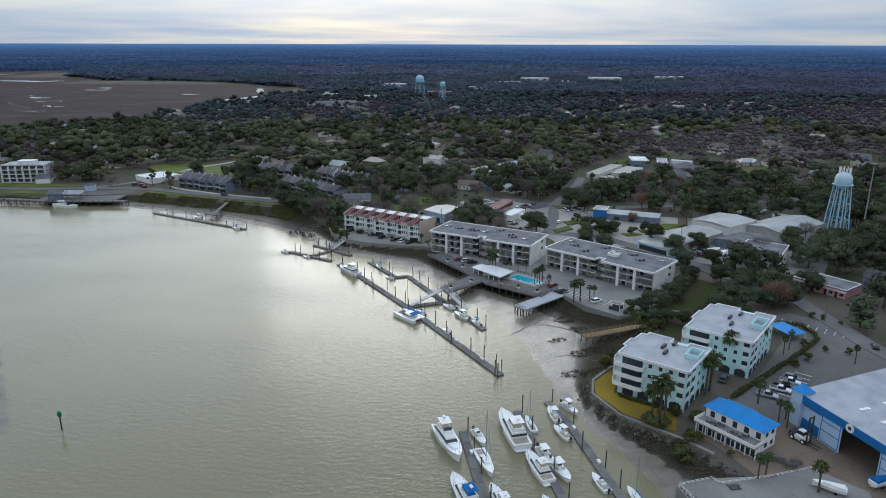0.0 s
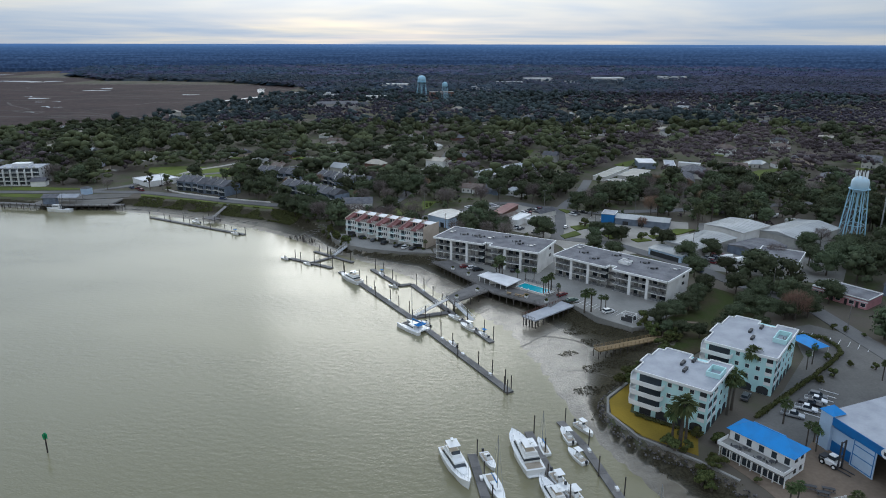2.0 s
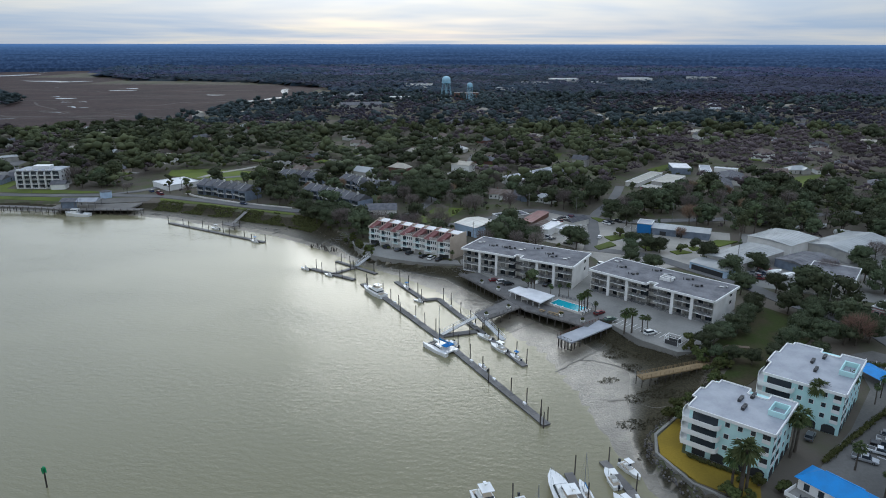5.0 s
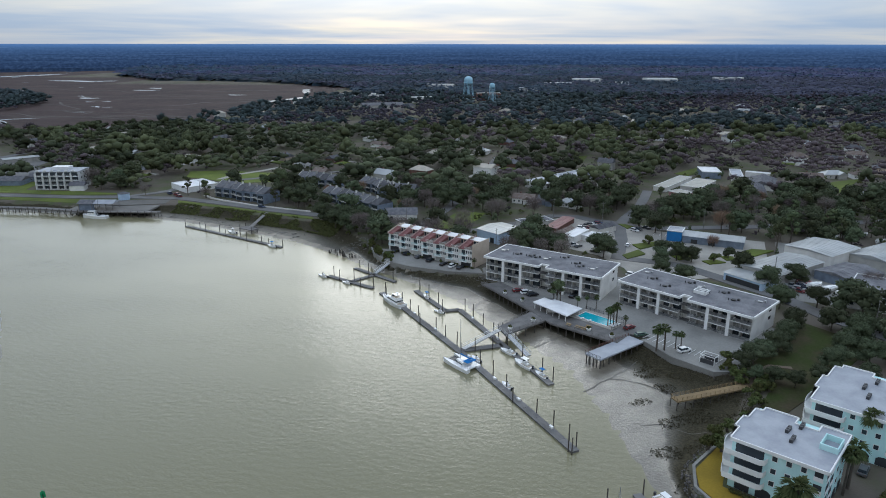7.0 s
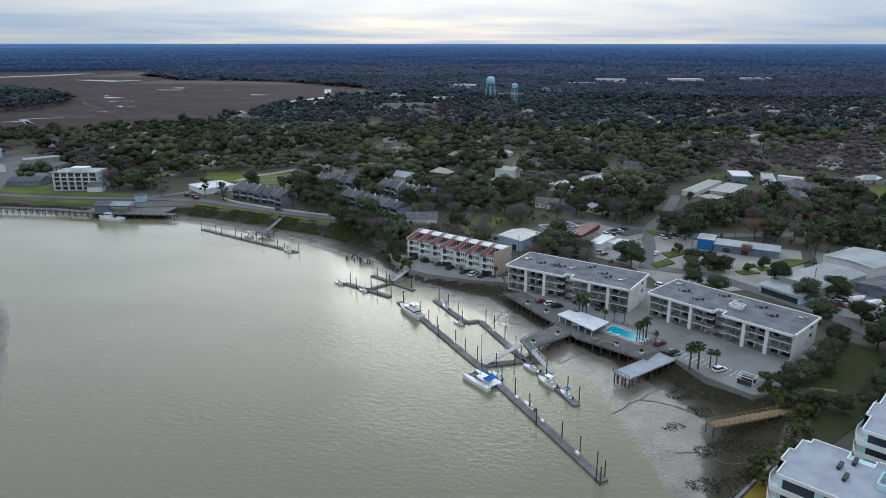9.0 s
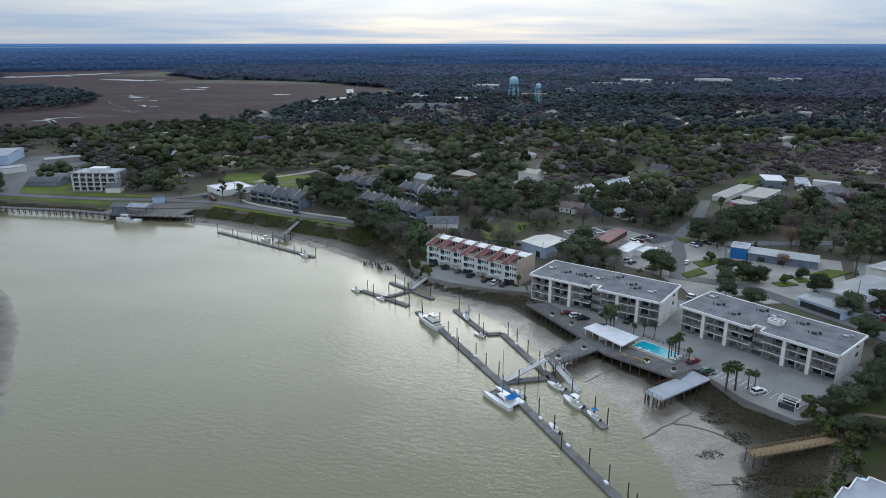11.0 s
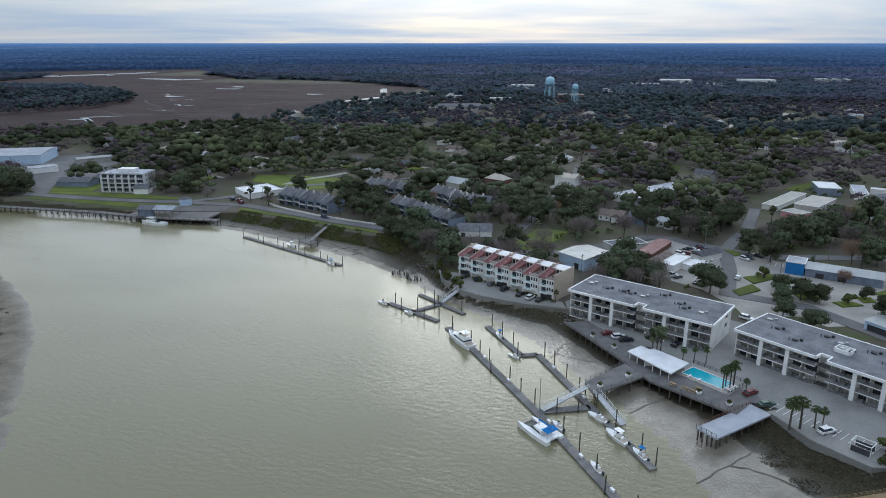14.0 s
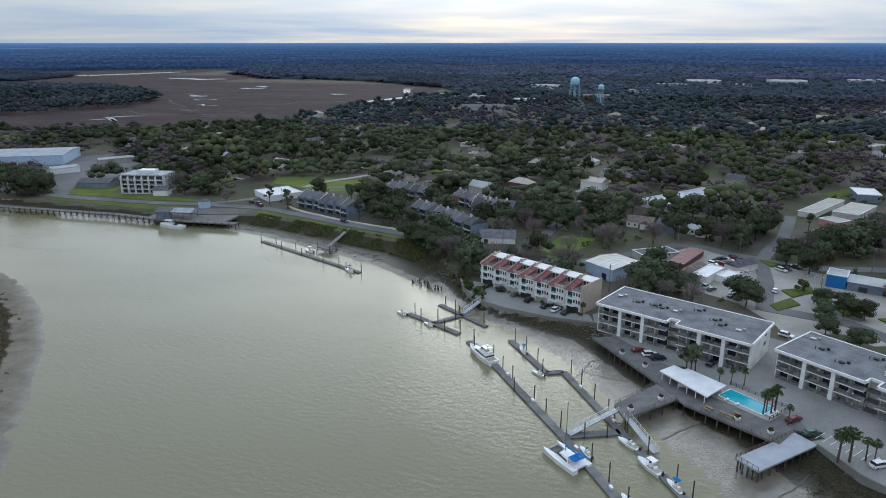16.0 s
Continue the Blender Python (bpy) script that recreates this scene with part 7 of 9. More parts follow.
# docks before the motel
yacht(-44.5, 277.0, 133, 14.0)
catamaran(-15.0, 227.5, 137, 11.5)
runabout(-13.2, 233.2, 125, 5.0, False)
runabout(-3.6, 216.5, 122, 5.0, False)
runabout(-2.0, 239.3, 140, 6.5, False)
runabout(2.8, 229.8, 132, 7.8, True)
runabout(7.0, 224.0, 125, 5.5, True)
runabout(-35.5, 286.5, 120, 5.5, True)
runabout(-28.5, 273.0, 150, 4.5, False)
runabout(-70.5, 301.5, 150, 4.5, False)
runabout(-82.5, 309.0, 150, 5.0, False)
runabout(-148, 373.0, 150, 6.5, True)
runabout(-119, 350.5, 150, 6.0, True)
shrimper(-234.5, 398.0, 178)


# ---- vehicles ----
CAR_CACHE = {}
PAINT = {k: mat(k + "_car_paint", c, tuple(v * 0.9 for v in c), 0.28, 0.1, grain=0.03, spread=0.03, bump=0) for k, c in
         (("white", (0.75, 0.75, 0.74)), ("silver", (0.42, 0.43, 0.44)), ("black", (0.018, 0.018, 0.02)), ("grey", (0.10, 0.105, 0.11)), ("red", (0.16, 0.018, 0.022)), ("navy", (0.02, 0.035, 0.09)), ("green", (0.07, 0.12, 0.09)))}
M.update(PAINT)
KINDS = {"sedan": (4.7, 1.8, 1.42, 0.0), "suv": (4.8, 1.9, 1.75, 0.0), "pickup": (5.6, 1.95, 1.85, 1.7)}


def car(x, y, deg, kind="sedan", paint="white", z=LAND + 0.1):
    L, W, H, bed = KINDS[kind]
    key = (kind, paint)
    if key in CAR_CACHE:
        return copy_thing(CAR_CACHE[key], turn(x, y, z, deg))
    word = {"sedan": "saloon car", "suv": "estate car", "pickup": "pickup truck"}[kind]
    t = thing({"sedan": "car", "suv": "suv", "pickup": "pickup_truck"}[kind], turn(x, y, z, deg), "parked " + paint + " " + word + " with dark windows", "car", "parked cars")
    CAR_CACHE[key] = t
    bm = bmesh.new()
    prof = [(-L / 2, 0.35), (L / 2, 0.35), (L / 2, 0.75), (L / 2 - 0.15, 0.86), (L * 0.22, 1.0), (-L / 2 + 0.1, 1.02), (-L / 2, 0.8)]
    a = [bm.verts.new((px, -W / 2, pz)) for px, pz in prof]
    b = [bm.verts.new((px, W / 2, pz)) for px, pz in prof]
    bm.faces.new(a)
    bm.faces.new(b[::-1])
    for i in range(len(prof)):
        j = (i + 1) % len(prof)
        bm.faces.new((a[j], a[i], b[i], b[j]))
    bmesh.ops.bevel(bm, geom=bm.edges[:], offset=0.06, segments=1, affect="EDGES")
    part("body", bm, paint, t)
    x0, x1 = (-L / 2 + 0.35 + bed, L * 0.24)
    part("cabin", one(taper, x0, x1, W * 0.9, W * 0.9, 1.0, H - 0.06, 0.75, 0.35 if kind == "sedan" else 0.12), "glass", t)
    part("car_roof", one(taper, x0 + 0.45 if kind == "sedan" else x0 + 0.15, x1 - 0.7, W * 0.82, W * 0.8, H - 0.08, H, 0.1, 0.05), paint, t)
    if bed:
        part("bed", boxes((-L / 2 + 0.15, -L / 2 + bed + 0.2, -W * 0.4, W * 0.4, 1.0, 1.04)), "rail", t)
    for sx in (-0.31, 0.31):
        for sy in (-1, 1):
            w = part("wheel", one(tube, (L * sx, sy * (W / 2 - 0.2), 0.34), (L * sx, sy * (W / 2 + 0.02), 0.34), 0.34, None, 12), "rubber", t)
            part("rim", one(tube, (L * sx, sy * (W / 2 + 0.02), 0.34), (L * sx, sy * (W / 2 + 0.035), 0.34), 0.2, None, 8), "steel", w)
    for sy in (-1, 1):
        part("headlight", boxes((L / 2 - 0.06, L / 2 + 0.02, sy * W * 0.36 - 0.18, sy * W * 0.36 + 0.18, 0.66, 0.8)), "trim", t)
        part("tail_light", boxes((-L / 2 - 0.02, -L / 2 + 0.05, sy * W * 0.38 - 0.12, sy * W * 0.38 + 0.12, 0.72, 0.9)), "brick", t)
    return t


PAINTS = ("white", "silver", "black", "grey", "red", "navy", "white", "black")
for k, (x, y, d, kd, p) in enumerate((
        (39.3, 251.5, 25, "sedan", "green"), (50.7, 240.4, 30, "suv", "white"), (-0.8, 290.1, 20, "sedan", "red"), (2.3, 287.9, 20, "suv", "white"), (4.6, 285.9, 20, "suv", "black"),
        (20, 286, 60, "sedan", "black"), (46.5, 313.4, -30, "suv", "white"), (36.4, 257.2, 40, "sedan", "red"),
        (75.7, 179.2, 55, "suv", "grey"), (89.2, 173.5, -30, "pickup", "white"), (91.6, 176.2, -30, "pickup", "black"), (94, 178.2, -30, "pickup", "white"), (84.2, 170.2, -30, "pickup", "silver"),
        (131.9, 203, 70, "sedan", "black"), (95.6, 180.4, -30, "suv", "grey"), (141, 258, 40, "sedan", "white"), (138.5, 260.5, 40, "sedan", "silver"))):
    car(x, y, d, kd, p)
for k, (x, y) in enumerate(((-57, 337.6), (-51.3, 334.2), (-45.3, 330.0), (-39.5, 325.2), (-33, 320.6), (-29, 318.0), (-25.3, 316.2))):
    car(x, y, 62, ("sedan", "suv")[k % 2], ("black", "black", "grey", "black", "black", "white", "black")[k], LAND + 0.14)
crs = random.Random(5)
for row, (x, y, d, n) in enumerate(((30, 383, 60, 7), (36, 388, 60, 6), (38, 372, 60, 5), (26, 356, -40, 6), (36, 349, 60, 6), (102, 296, 60, 5), (60, 386, 40, 4), (108, 300, 60, 6))):
    for k in range(n):
        if crs.random() < 0.85:
            u = Vector((math.cos(radians(d)), math.sin(radians(d)))) * 2.9 * k
            car(x + u.x, y + u.y, d + 90 + crs.choice((0, 180)), crs.choice(("sedan", "suv", "sedan", "pickup")), crs.choice(PAINTS))
for x, y, d in ((-150, 418, -22), (52, 358, 70), (74, 408, 70), (-212, 441, 150), (-216, 446, 150), (-222, 449, 140), (98, 288, 120)):
    car(x, y, d, crs.choice(("sedan", "suv")), crs.choice(PAINTS), LAND + 0.25)


def forklift():
    t = thing("boat_forklift", turn(83.2, 148.5, LAND + 0.06, -60), "large white marina forklift with a tall dark mast", "forklift")
    part("chassis", boxes((-2.2, 1.6, -1.1, 1.1, 0.5, 1.5)), "white", t)
    cab = part("cab", boxes((-0.6, 0.9, -0.7, 0.7, 1.5, 3.0)), "trim", t)
    part("cab_glass", boxes((-0.65, 0.95, -0.72, 0.72, 1.9, 2.8)), "glass", cab)
    part("counterweight", boxes((-2.6, -1.2, -1.1, 1.1, 0.7, 1.9)), "rail", t)
    part("mast", boxes((1.7, 2.0, -0.9, -0.6, 0.2, 7.5), (1.7, 2.0, 0.6, 0.9, 0.2, 7.5), (1.7, 1.9, -0.6, 0.6, 3.4, 3.7), (1.7, 1.9, -0.6, 0.6, 7.0, 7.3)), "rail", t)
    for y0 in (-0.8, 0.6):
        part("fork", boxes((2.0, 5.0, y0, y0 + 0.2, 0.3, 0.45)), "rail", t)
    for sx in (-1.6, 1.2):
        for sy in (-1, 1):
            w = part("wheel", one(tube, (sx, sy * 0.8, 0.65), (sx, sy * 1.3, 0.65), 0.65, None, 12), "rubber", t)
            part("rim", one(tube, (sx, sy * 1.3, 0.65), (sx, sy * 1.33, 0.65), 0.35, None, 8), "trim", w)


forklift()


# ---- water towers and masts ----
def water_tower(x, y, top, r, legs, label, tank="towerblue"):
    t = thing("water_tower", turn(x, y, LAND), label, "water tower", "water towers")
    H = top - LAND
    tr, ht = r, r * 1.55          # tank radius and height
    zb = H - ht
    bm = bmesh.new()
    rings = [(0.15, zb - r * 0.55), (0.7, zb - r * 0.32), (1.0, zb), (1.0, zb + ht * 0.55), (0.86, zb + ht * 0.78), (0.5, zb + ht * 0.93), (0.06, H)]
    n = 24
    vs = [[bm.verts.new((tr * k * math.cos(2 * math.pi * i / n), tr * k * math.sin(2 * math.pi * i / n), z)) for i in range(n)] for k, z in rings]
    for a, b in zip(vs, vs[1:]):
        for i in range(n):
            bm.faces.new((a[i], a[(i + 1) % n], b[(i + 1) % n], b[i]))
    bm.faces.new(vs[0][::-1])
    bm.faces.new(vs[-1])
    part("tank", bm, tank, t, smooth=True)
    bm = bmesh.new()
    for i in range(n):
        a, b = 2 * math.pi * i / n, 2 * math.pi * (i + 1) / n
        tube(bm, (1.18 * tr * math.cos(a), 1.18 * tr * math.sin(a), zb + 1.0), (1.18 * tr * math.cos(b), 1.18 * tr * math.sin(b), zb + 1.0), 0.05, n=4)
        prism(bm, [(1.0 * tr * math.cos(a), 1.0 * tr * math.sin(a)), (1.2 * tr * math.cos(a), 1.2 * tr * math.sin(a)), (1.2 * tr * math.cos(b), 1.2 * tr * math.sin(b)), (1.0 * tr * math.cos(b), 1.0 * tr * math.sin(b))], zb - 0.1, zb + 0.05)
    part("catwalk", bm, "towerblue", t)
    splay = 1.55
    pt = lambda i, s: Vector((tr * (splay + (0.98 - splay) * s) * math.cos(2 * math.pi * i / legs + 0.4), tr * (splay + (0.98 - splay) * s) * math.sin(2 * math.pi * i / legs + 0.4), zb * s))
    for i in range(legs):
        part("leg", one(tube, pt(i, 0) - Vector((0, 0, 0.3)), pt(i, 1), 0.30, 0.26, 7), "towerblue", t)
        for s in (0.3, 0.62):
            part("strut", one(tube, pt(i, s), pt((i + 1) % legs, s), 0.14, None, 5), "towerblue", t)
        for s0, s1 in ((0, 0.3), (0.3, 0.62), (0.62, 1.0)):
            part("brace", one(tube, pt(i, s0), pt((i + 1) % legs, s1), 0.06, None, 4), "towerblue", t)
            part("brace", one(tube, pt((i + 1) % legs, s0), pt(i, s1), 0.06, None, 4), "towerblue", t)
    part("riser_pipe", one(tube, (0, 0, 0), (0, 0, zb), 0.5, None, 10), "towerblue", t)
    return t


tw = water_tower(191.0, 343, 35.0, 3.95, 6, "pale blue elevated water tower on braced legs with aerials", "tankblue")
for k in range(10):
    a = 2 * math.pi * k / 10
    part("aerial", boxes((2.6 * math.cos(a) - 0.15, 2.6 * math.cos(a) + 0.15, 2.6 * math.sin(a) - 0.15, 2.6 * math.sin(a) + 0.15, 30.4, 34.2)), "trim", tw)
water_tower(-74.5, 1200, 44.5, 7.0, 6, "far pale blue water tower above the trees")
water_tower(-33.0, 1125, 38.0, 4.2, 4, "far slim pale blue water tower")
t = thing("light_mast", turn(206.3, 345.4, LAND), "tall grey floodlight mast", "light mast")
part("pole", one(tube, (0, 0, -0.3), (0, 0, 36), 0.42, 0.22, 8), "steel", t)
part("lamp_ring", boxes((-1.8, 1.8, -0.2, 0.2, 35.4, 35.7), (-0.2, 0.2, -1.8, 1.8, 35.4, 35.7)), "steel", t)
for a in range(6):
    cx, cy = 1.7 * math.cos(a * math.pi / 3), 1.7 * math.sin(a * math.pi / 3)
    part("floodlight", boxes((cx - 0.3, cx + 0.3, cy - 0.3, cy + 0.3, 34.8, 35.4)), "rail", t)


def utility_pole(x, y, deg, h=11.0):
    t = thing("utility_pole", turn(x, y, LAND, deg), "wooden utility pole with a crossarm", "utility pole", "street poles")
    part("pole", one(tube, (0, 0, -0.3), (0, 0, h), 0.16, 0.11, 7), "deck", t)
    part("crossarm", boxes((-1.1, 1.1, -0.06, 0.06, h - 0.9, h - 0.75)), "deck", t)
    for x0 in (-0.95, 0, 0.95):
        part("insulator", boxes((x0 - 0.05, x0 + 0.05, -0.05, 0.05, h - 0.75, h - 0.55)), "steel", t)


for x, y, d in ((46, 404.8, 20), (-10.7, 344, 60), (-132.9, 426.6, 20), (-161.8, 440.8, 20), (103, 312, 60), (66, 352, 20), (96, 392, 20), (-60, 392, 10), (-24, 392, 20), (118, 262, 60), (127, 225, 80), (-200, 446, 20), (-240, 448, 0), (-300, 444, 0), (20, 412, 20), (130, 415, 10), (170, 425, 10)):
    utility_pole(x, y, d)


# ---- riverside hotel, town-house rows and cottages ----
def hotel():
    t = thing("riverside_hotel", turn(-316.5, 453.5, LAND, 8), "white four-storey riverside hotel with stepped balconies", "hotel")
    W, D, H = 28.0, 18.0, 11.6
    st = H / 4
    part("wall", boxes((0, W, 1.6, D, -0.3, H)), "white", t)
    part("roof", boxes((-0.3, W + 0.3, 1.3, D + 0.3, H, H + 0.3)), "roofwhite", t)
    part("roof_pavilion", boxes((8, 19, 8, 15, H + 0.3, H + 2.2)), "white", t)
    for k in range(6):
        x = 0.4 + k * 4.6
        part("party_wall", boxes((x - 0.25, x + 0.25, 0, 1.6, -0.3, H - 0.8)), "trim", t)
        part("crenel", boxes((x + 0.6, x + 2.6, 1.3, 1.6, H + 0.3, H + 1.2)), "white", t)
        for f in range(4):
            if k < 6:
                x0, x1 = x + 0.3, min(x + 4.3, W)
                # glass, and dark panels that paint the shade behind the balconies
                part("recess", boxes((x0 + 0.05, x1 - 0.05, 1.5, 1.59, f * st + 0.12, f * st + 2.7)), "glass" if (k + f) % 3 else "dark", t)
                b = part("balcony", boxes((x0, x1, 0.1, 1.6, f * st - 0.1, f * st + 0.1)), "trim", t)
                part("balcony_front", rail_bm(x0, x1, 0.1, f * st + 0.1, 0.95, 0.45), "trim", b)
    for f in range(4):
        for y in (5, 9, 13):
            window_on(t, W, 0, y, y + 1.4, f * st + 0.9, f * st + 2.2, "+x")


hotel()


def gable_row(m, n, w, D, h, rise, label, wall="bluegrey", roof="shingle"):
    """A terrace of narrow houses, each under its own steep monopitch and with stacked balconies."""
    t = thing("townhouse_row", m, label, "townhouses", "grey town-house rows")
    for k in range(n):
        off = (k % 3) * 0.9
        x0, x1 = k * w, (k + 1) * w
        part("wall", boxes((x0, x1 - 0.02, off, D, -0.3, h)), wall, t)
        bm = bmesh.new()
        wedge(bm, x0, x1 - 0.04, off - 0.5, D + 0.4, h, h + rise, 0.0, "x")
        r = part("roof", bm, roof, t)
        part("chimney", boxes((x0 + 0.3, x0 + 1.1, D * 0.42, D * 0.42 + 0.8, h + rise * 0.4, h + rise + 1.0)), "siding", t)
        bm = bmesh.new()
        v = [bm.verts.new(c) for c in ((x0 - 0.12, off - 0.7, h - 0.2), (x0 - 0.12, D / 2 + off / 2, h + rise + 0.35), (x0 - 0.12, D + 0.5, h - 0.2))]
        u = [bm.verts.new(c.co + Vector((0.24, 0, 0))) for c in v]
        bm.faces.new(v)
        bm.faces.new(u[::-1])
        for i in range(3):
            bm.faces.new((v[i], u[i], u[(i + 1) % 3], v[(i + 1) % 3]))
        part("party_parapet", bm, "siding", t)
        for f in range(int(h / 2.8)):
            z = f * 2.8
            part("glass_door", boxes((x0 + 0.8, x1 - 0.8, off - 0.05, off - 0.01, z + 0.2, z + 2.2)), "glass", t)
            if f:
                b = part("balcony", boxes((x0 + 0.5, x1 - 0.5, off - 1.3, off, z - 0.1, z + 0.08)), "siding", t)
                part("balcony_rail", rail_bm(x0 + 0.5, x1 - 0.5, off - 1.25, z + 0.08, 0.95, 0.5), "siding", b)
    return t


gable_row(turn(-190.3, 446.8, LAND, -27), 7, 6.2, 13, 6.2, 3.2, "row of blue-grey riverside town houses with steep shingle roofs")
gable_row(turn(-119.5, 441.5, LAND, -40), 8, 6.6, 12, 5.6, 3.0, "grey shingled row of town houses behind trees")
gable_row(turn(-104, 476, LAND, -45), 6, 6.2, 12, 5.6, 3.0, "grey shingled row of town houses round a court")
gable_row(turn(-150, 489, LAND, -25), 5, 6.2, 12, 5.6, 3.0, "grey town houses beside the lawn")
gable_row(turn(-88, 455, LAND, -10), 4, 6.2, 11, 5.4, 3.0, "short row of grey town houses")


# ---- houses scattered through the town ----
def town():
    rs = random.Random(31)
    for x, y, d, w in ((-3, 446, -15, 13), (12, 443, -20, 10), (25, 439, -25, 12), (-61, 488, -12, 14), (-46, 452, -20, 11), (-340, 480, 20, 12), (200, 536, -10, 15), (221, 546, 5, 16), (241, 546, 0, 14)):
        house(x, y, d, w, 9, 3.0, 2.6, rs.choice(("trim", "siding", "bluegrey")), rs.choice(("shingle", "shinglebrown", "roofmetal")), rs)
    # school-like flat roofs and the yard further inland
    for x, y, d, W, D, h, wl, rf in ((90, 492, -33, 8.5, 48, 2.6, "siding", "roofcream"), (108, 495, -33, 13, 32, 2.8, "siding", "roofcream"), (96.5, 476, -50, 11, 10, 2.8, "pink", "roofcream"), (133.5, 539, -5, 13, 21, 4.5, "bluegrey", "roofbright"), (151.5, 530, -13, 7.5, 30, 3.4, "siding", "roofwhite"), (166.8, 549, -27, 16, 5, 3.2, "white", "roofbright")):
        shed(x, y, d, W, D, h, 0, wl, rf, "flat-roofed school block among lawns and trees", "school", flat=True, name="school_block")
    for x, y, d, W, D in ((153, 503, -22, 17, 29), (141.5, 472, -15, 13, 32)):
        shed(x, y, d, W, D, 3.6, 2.6, "siding", "shingle", "long school hall under a grey shingle roof", "school", along="y", name="school_hall")
    shed(19.4, 484, 48, 58, 18, 4.2, 0, "siding", "roofwhite", "long flat-roofed store behind bare trees", "store", flat=True, name="store")
    shed(-173, 556, -35, 9, 9, 4.8, 0, "white", "roofbright", "small bright white house beyond the lawn", "house", flat=True, name="house")
    lot("school_court", "rough", [(98, 492), (122, 529), (127, 534), (126, 523), (109, 497)], "worn grass court between school blocks", "lawn")
    lot("school_lawn", "lawn", [(118, 556), (124, 545), (146, 575), (140, 581)], "school lawn", "lawn")
    lot("store_lawn", "lawn", [(63, 586), (64, 562), (76, 590), (73, 600)], "green lawn behind the store", "lawn")
    lot("church_lawn", "lawn", [(43, 629), (47, 603), (55, 601), (62, 634)], "bright green lawn among houses", "lawn")
    lot("east_lawn", "lawn", [(190, 500), (208, 494), (224, 514), (245, 546), (222, 534)], "green lawn before a row of houses", "lawn")
    lot("lawn_path", "paving", [(-213, 500), (-208, 520), (-194, 538), (-186, 552), (-182, 550), (-190, 536), (-203, 519), (-208, 501)], "pale path across the lawn", "path")
    CLEAR.append([(-365, 412), (-262, 412), (-205, 420), (-215, 464), (-285, 456), (-365, 470)])
    CLEAR.append([(126, 222), (152, 232), (147, 262), (131, 262)])
    CLEAR.append([(-268, 474), (-160, 466), (-148, 500), (-255, 507)])
    CLEAR.append([(80, 462), (112, 452), (150, 520), (130, 535), (112, 545), (86, 500)])
    n = 0
    taken = [ob.location.xy.copy() for ob in scene.objects if ob.parent is None and ob.type == "EMPTY" and ob.name.split(".")[0] in ("house", "shed", "shop", "store", "townhouse_row", "school_block", "school_hall", "clubhouse", "riverside_hotel", "warehouse", "restaurant")]
    while n < 95:
        y = 420 + 700 * rs.random() ** 1.3
        x = rs.uniform(-0.75 * y, 0.58 * y)
        ang = rs.choice((-25, 65, -25, 155)) + rs.uniform(-6, 6)
        ax, ay = np.array([x, x + 10]), np.array([y, y + 6])
        if not inside(ax, ay, UPLAND).all() or inside(ax, ay, MARSH).any() or any(inside(ax, ay, p).any() for p in CLEAR):
            continue
        if any((p - Vector((x, y))).length < 26 for p in taken):
            continue
        taken.append(Vector((x, y)))
        house(x, y, ang, rs.uniform(11, 18), rs.uniform(8, 11), rs.choice((2.9, 3.1, 5.4)), rs.uniform(2.0, 3.2), rs.choice(("trim", "siding", "brick", "siding", "beige")), rs.choice(("shingle", "shinglebrown", "shingle", "roofmetal", "rooftan")), rs)
        n += 1
        if y < 640:
            a = radians(ang)
            u, v = Vector((math.cos(a), math.sin(a))), Vector((-math.sin(a), math.cos(a)))
            c = Vector((x, y)) - v * 2 if v.y > 0 else Vector((x, y)) + v * 12
            g = -1 if v.y > 0 else 1
            lot("front_garden", "lawn" if n % 3 else "rough", [tuple(c - u * 3), tuple(c + u * 9), tuple(c + u * 9 + v * g * 9), tuple(c - u * 3 + v * g * 9)], "patchy winter lawn before a house", "lawn")
            lot("driveway", "paving", [tuple(c + u * 9.5), tuple(c + u * 13), tuple(c + u * 13 + v * g * 12), tuple(c + u * 9.5 + v * g * 12)], "short pale driveway beside a house", "driveway")
    # large flat white roofs far off
    for x, y, d, W, D, h in ((-182, 1535, 5, 60, 20, 8), (-165, 1168, 10, 34, 18, 8), (150, 1780, 5, 70, 40, 9), (325, 1780, 5, 75, 40, 11), (-320, 1262, 8, 75, 18, 6), (-350, 1120, 5, 30, 14, 5), (-248, 1245, 10, 22, 14, 5), (75, 1650, 5, 60, 20, 7), (240, 1690, 0, 40, 25, 7), (-60, 1215, 10, 40, 18, 12), (520, 1900, 0, 70, 30, 9), (10, 1450, 0, 40, 20, 7)):
        shed(x, y, d, W, D, h, 0, "white" if h != 12 or y > 1500 else "brick", "roofwhite" if h != 12 or y > 1500 else "shinglebrown", "large pale flat-roofed building far among the trees", "large building", flat=True, name="far_building")


town()


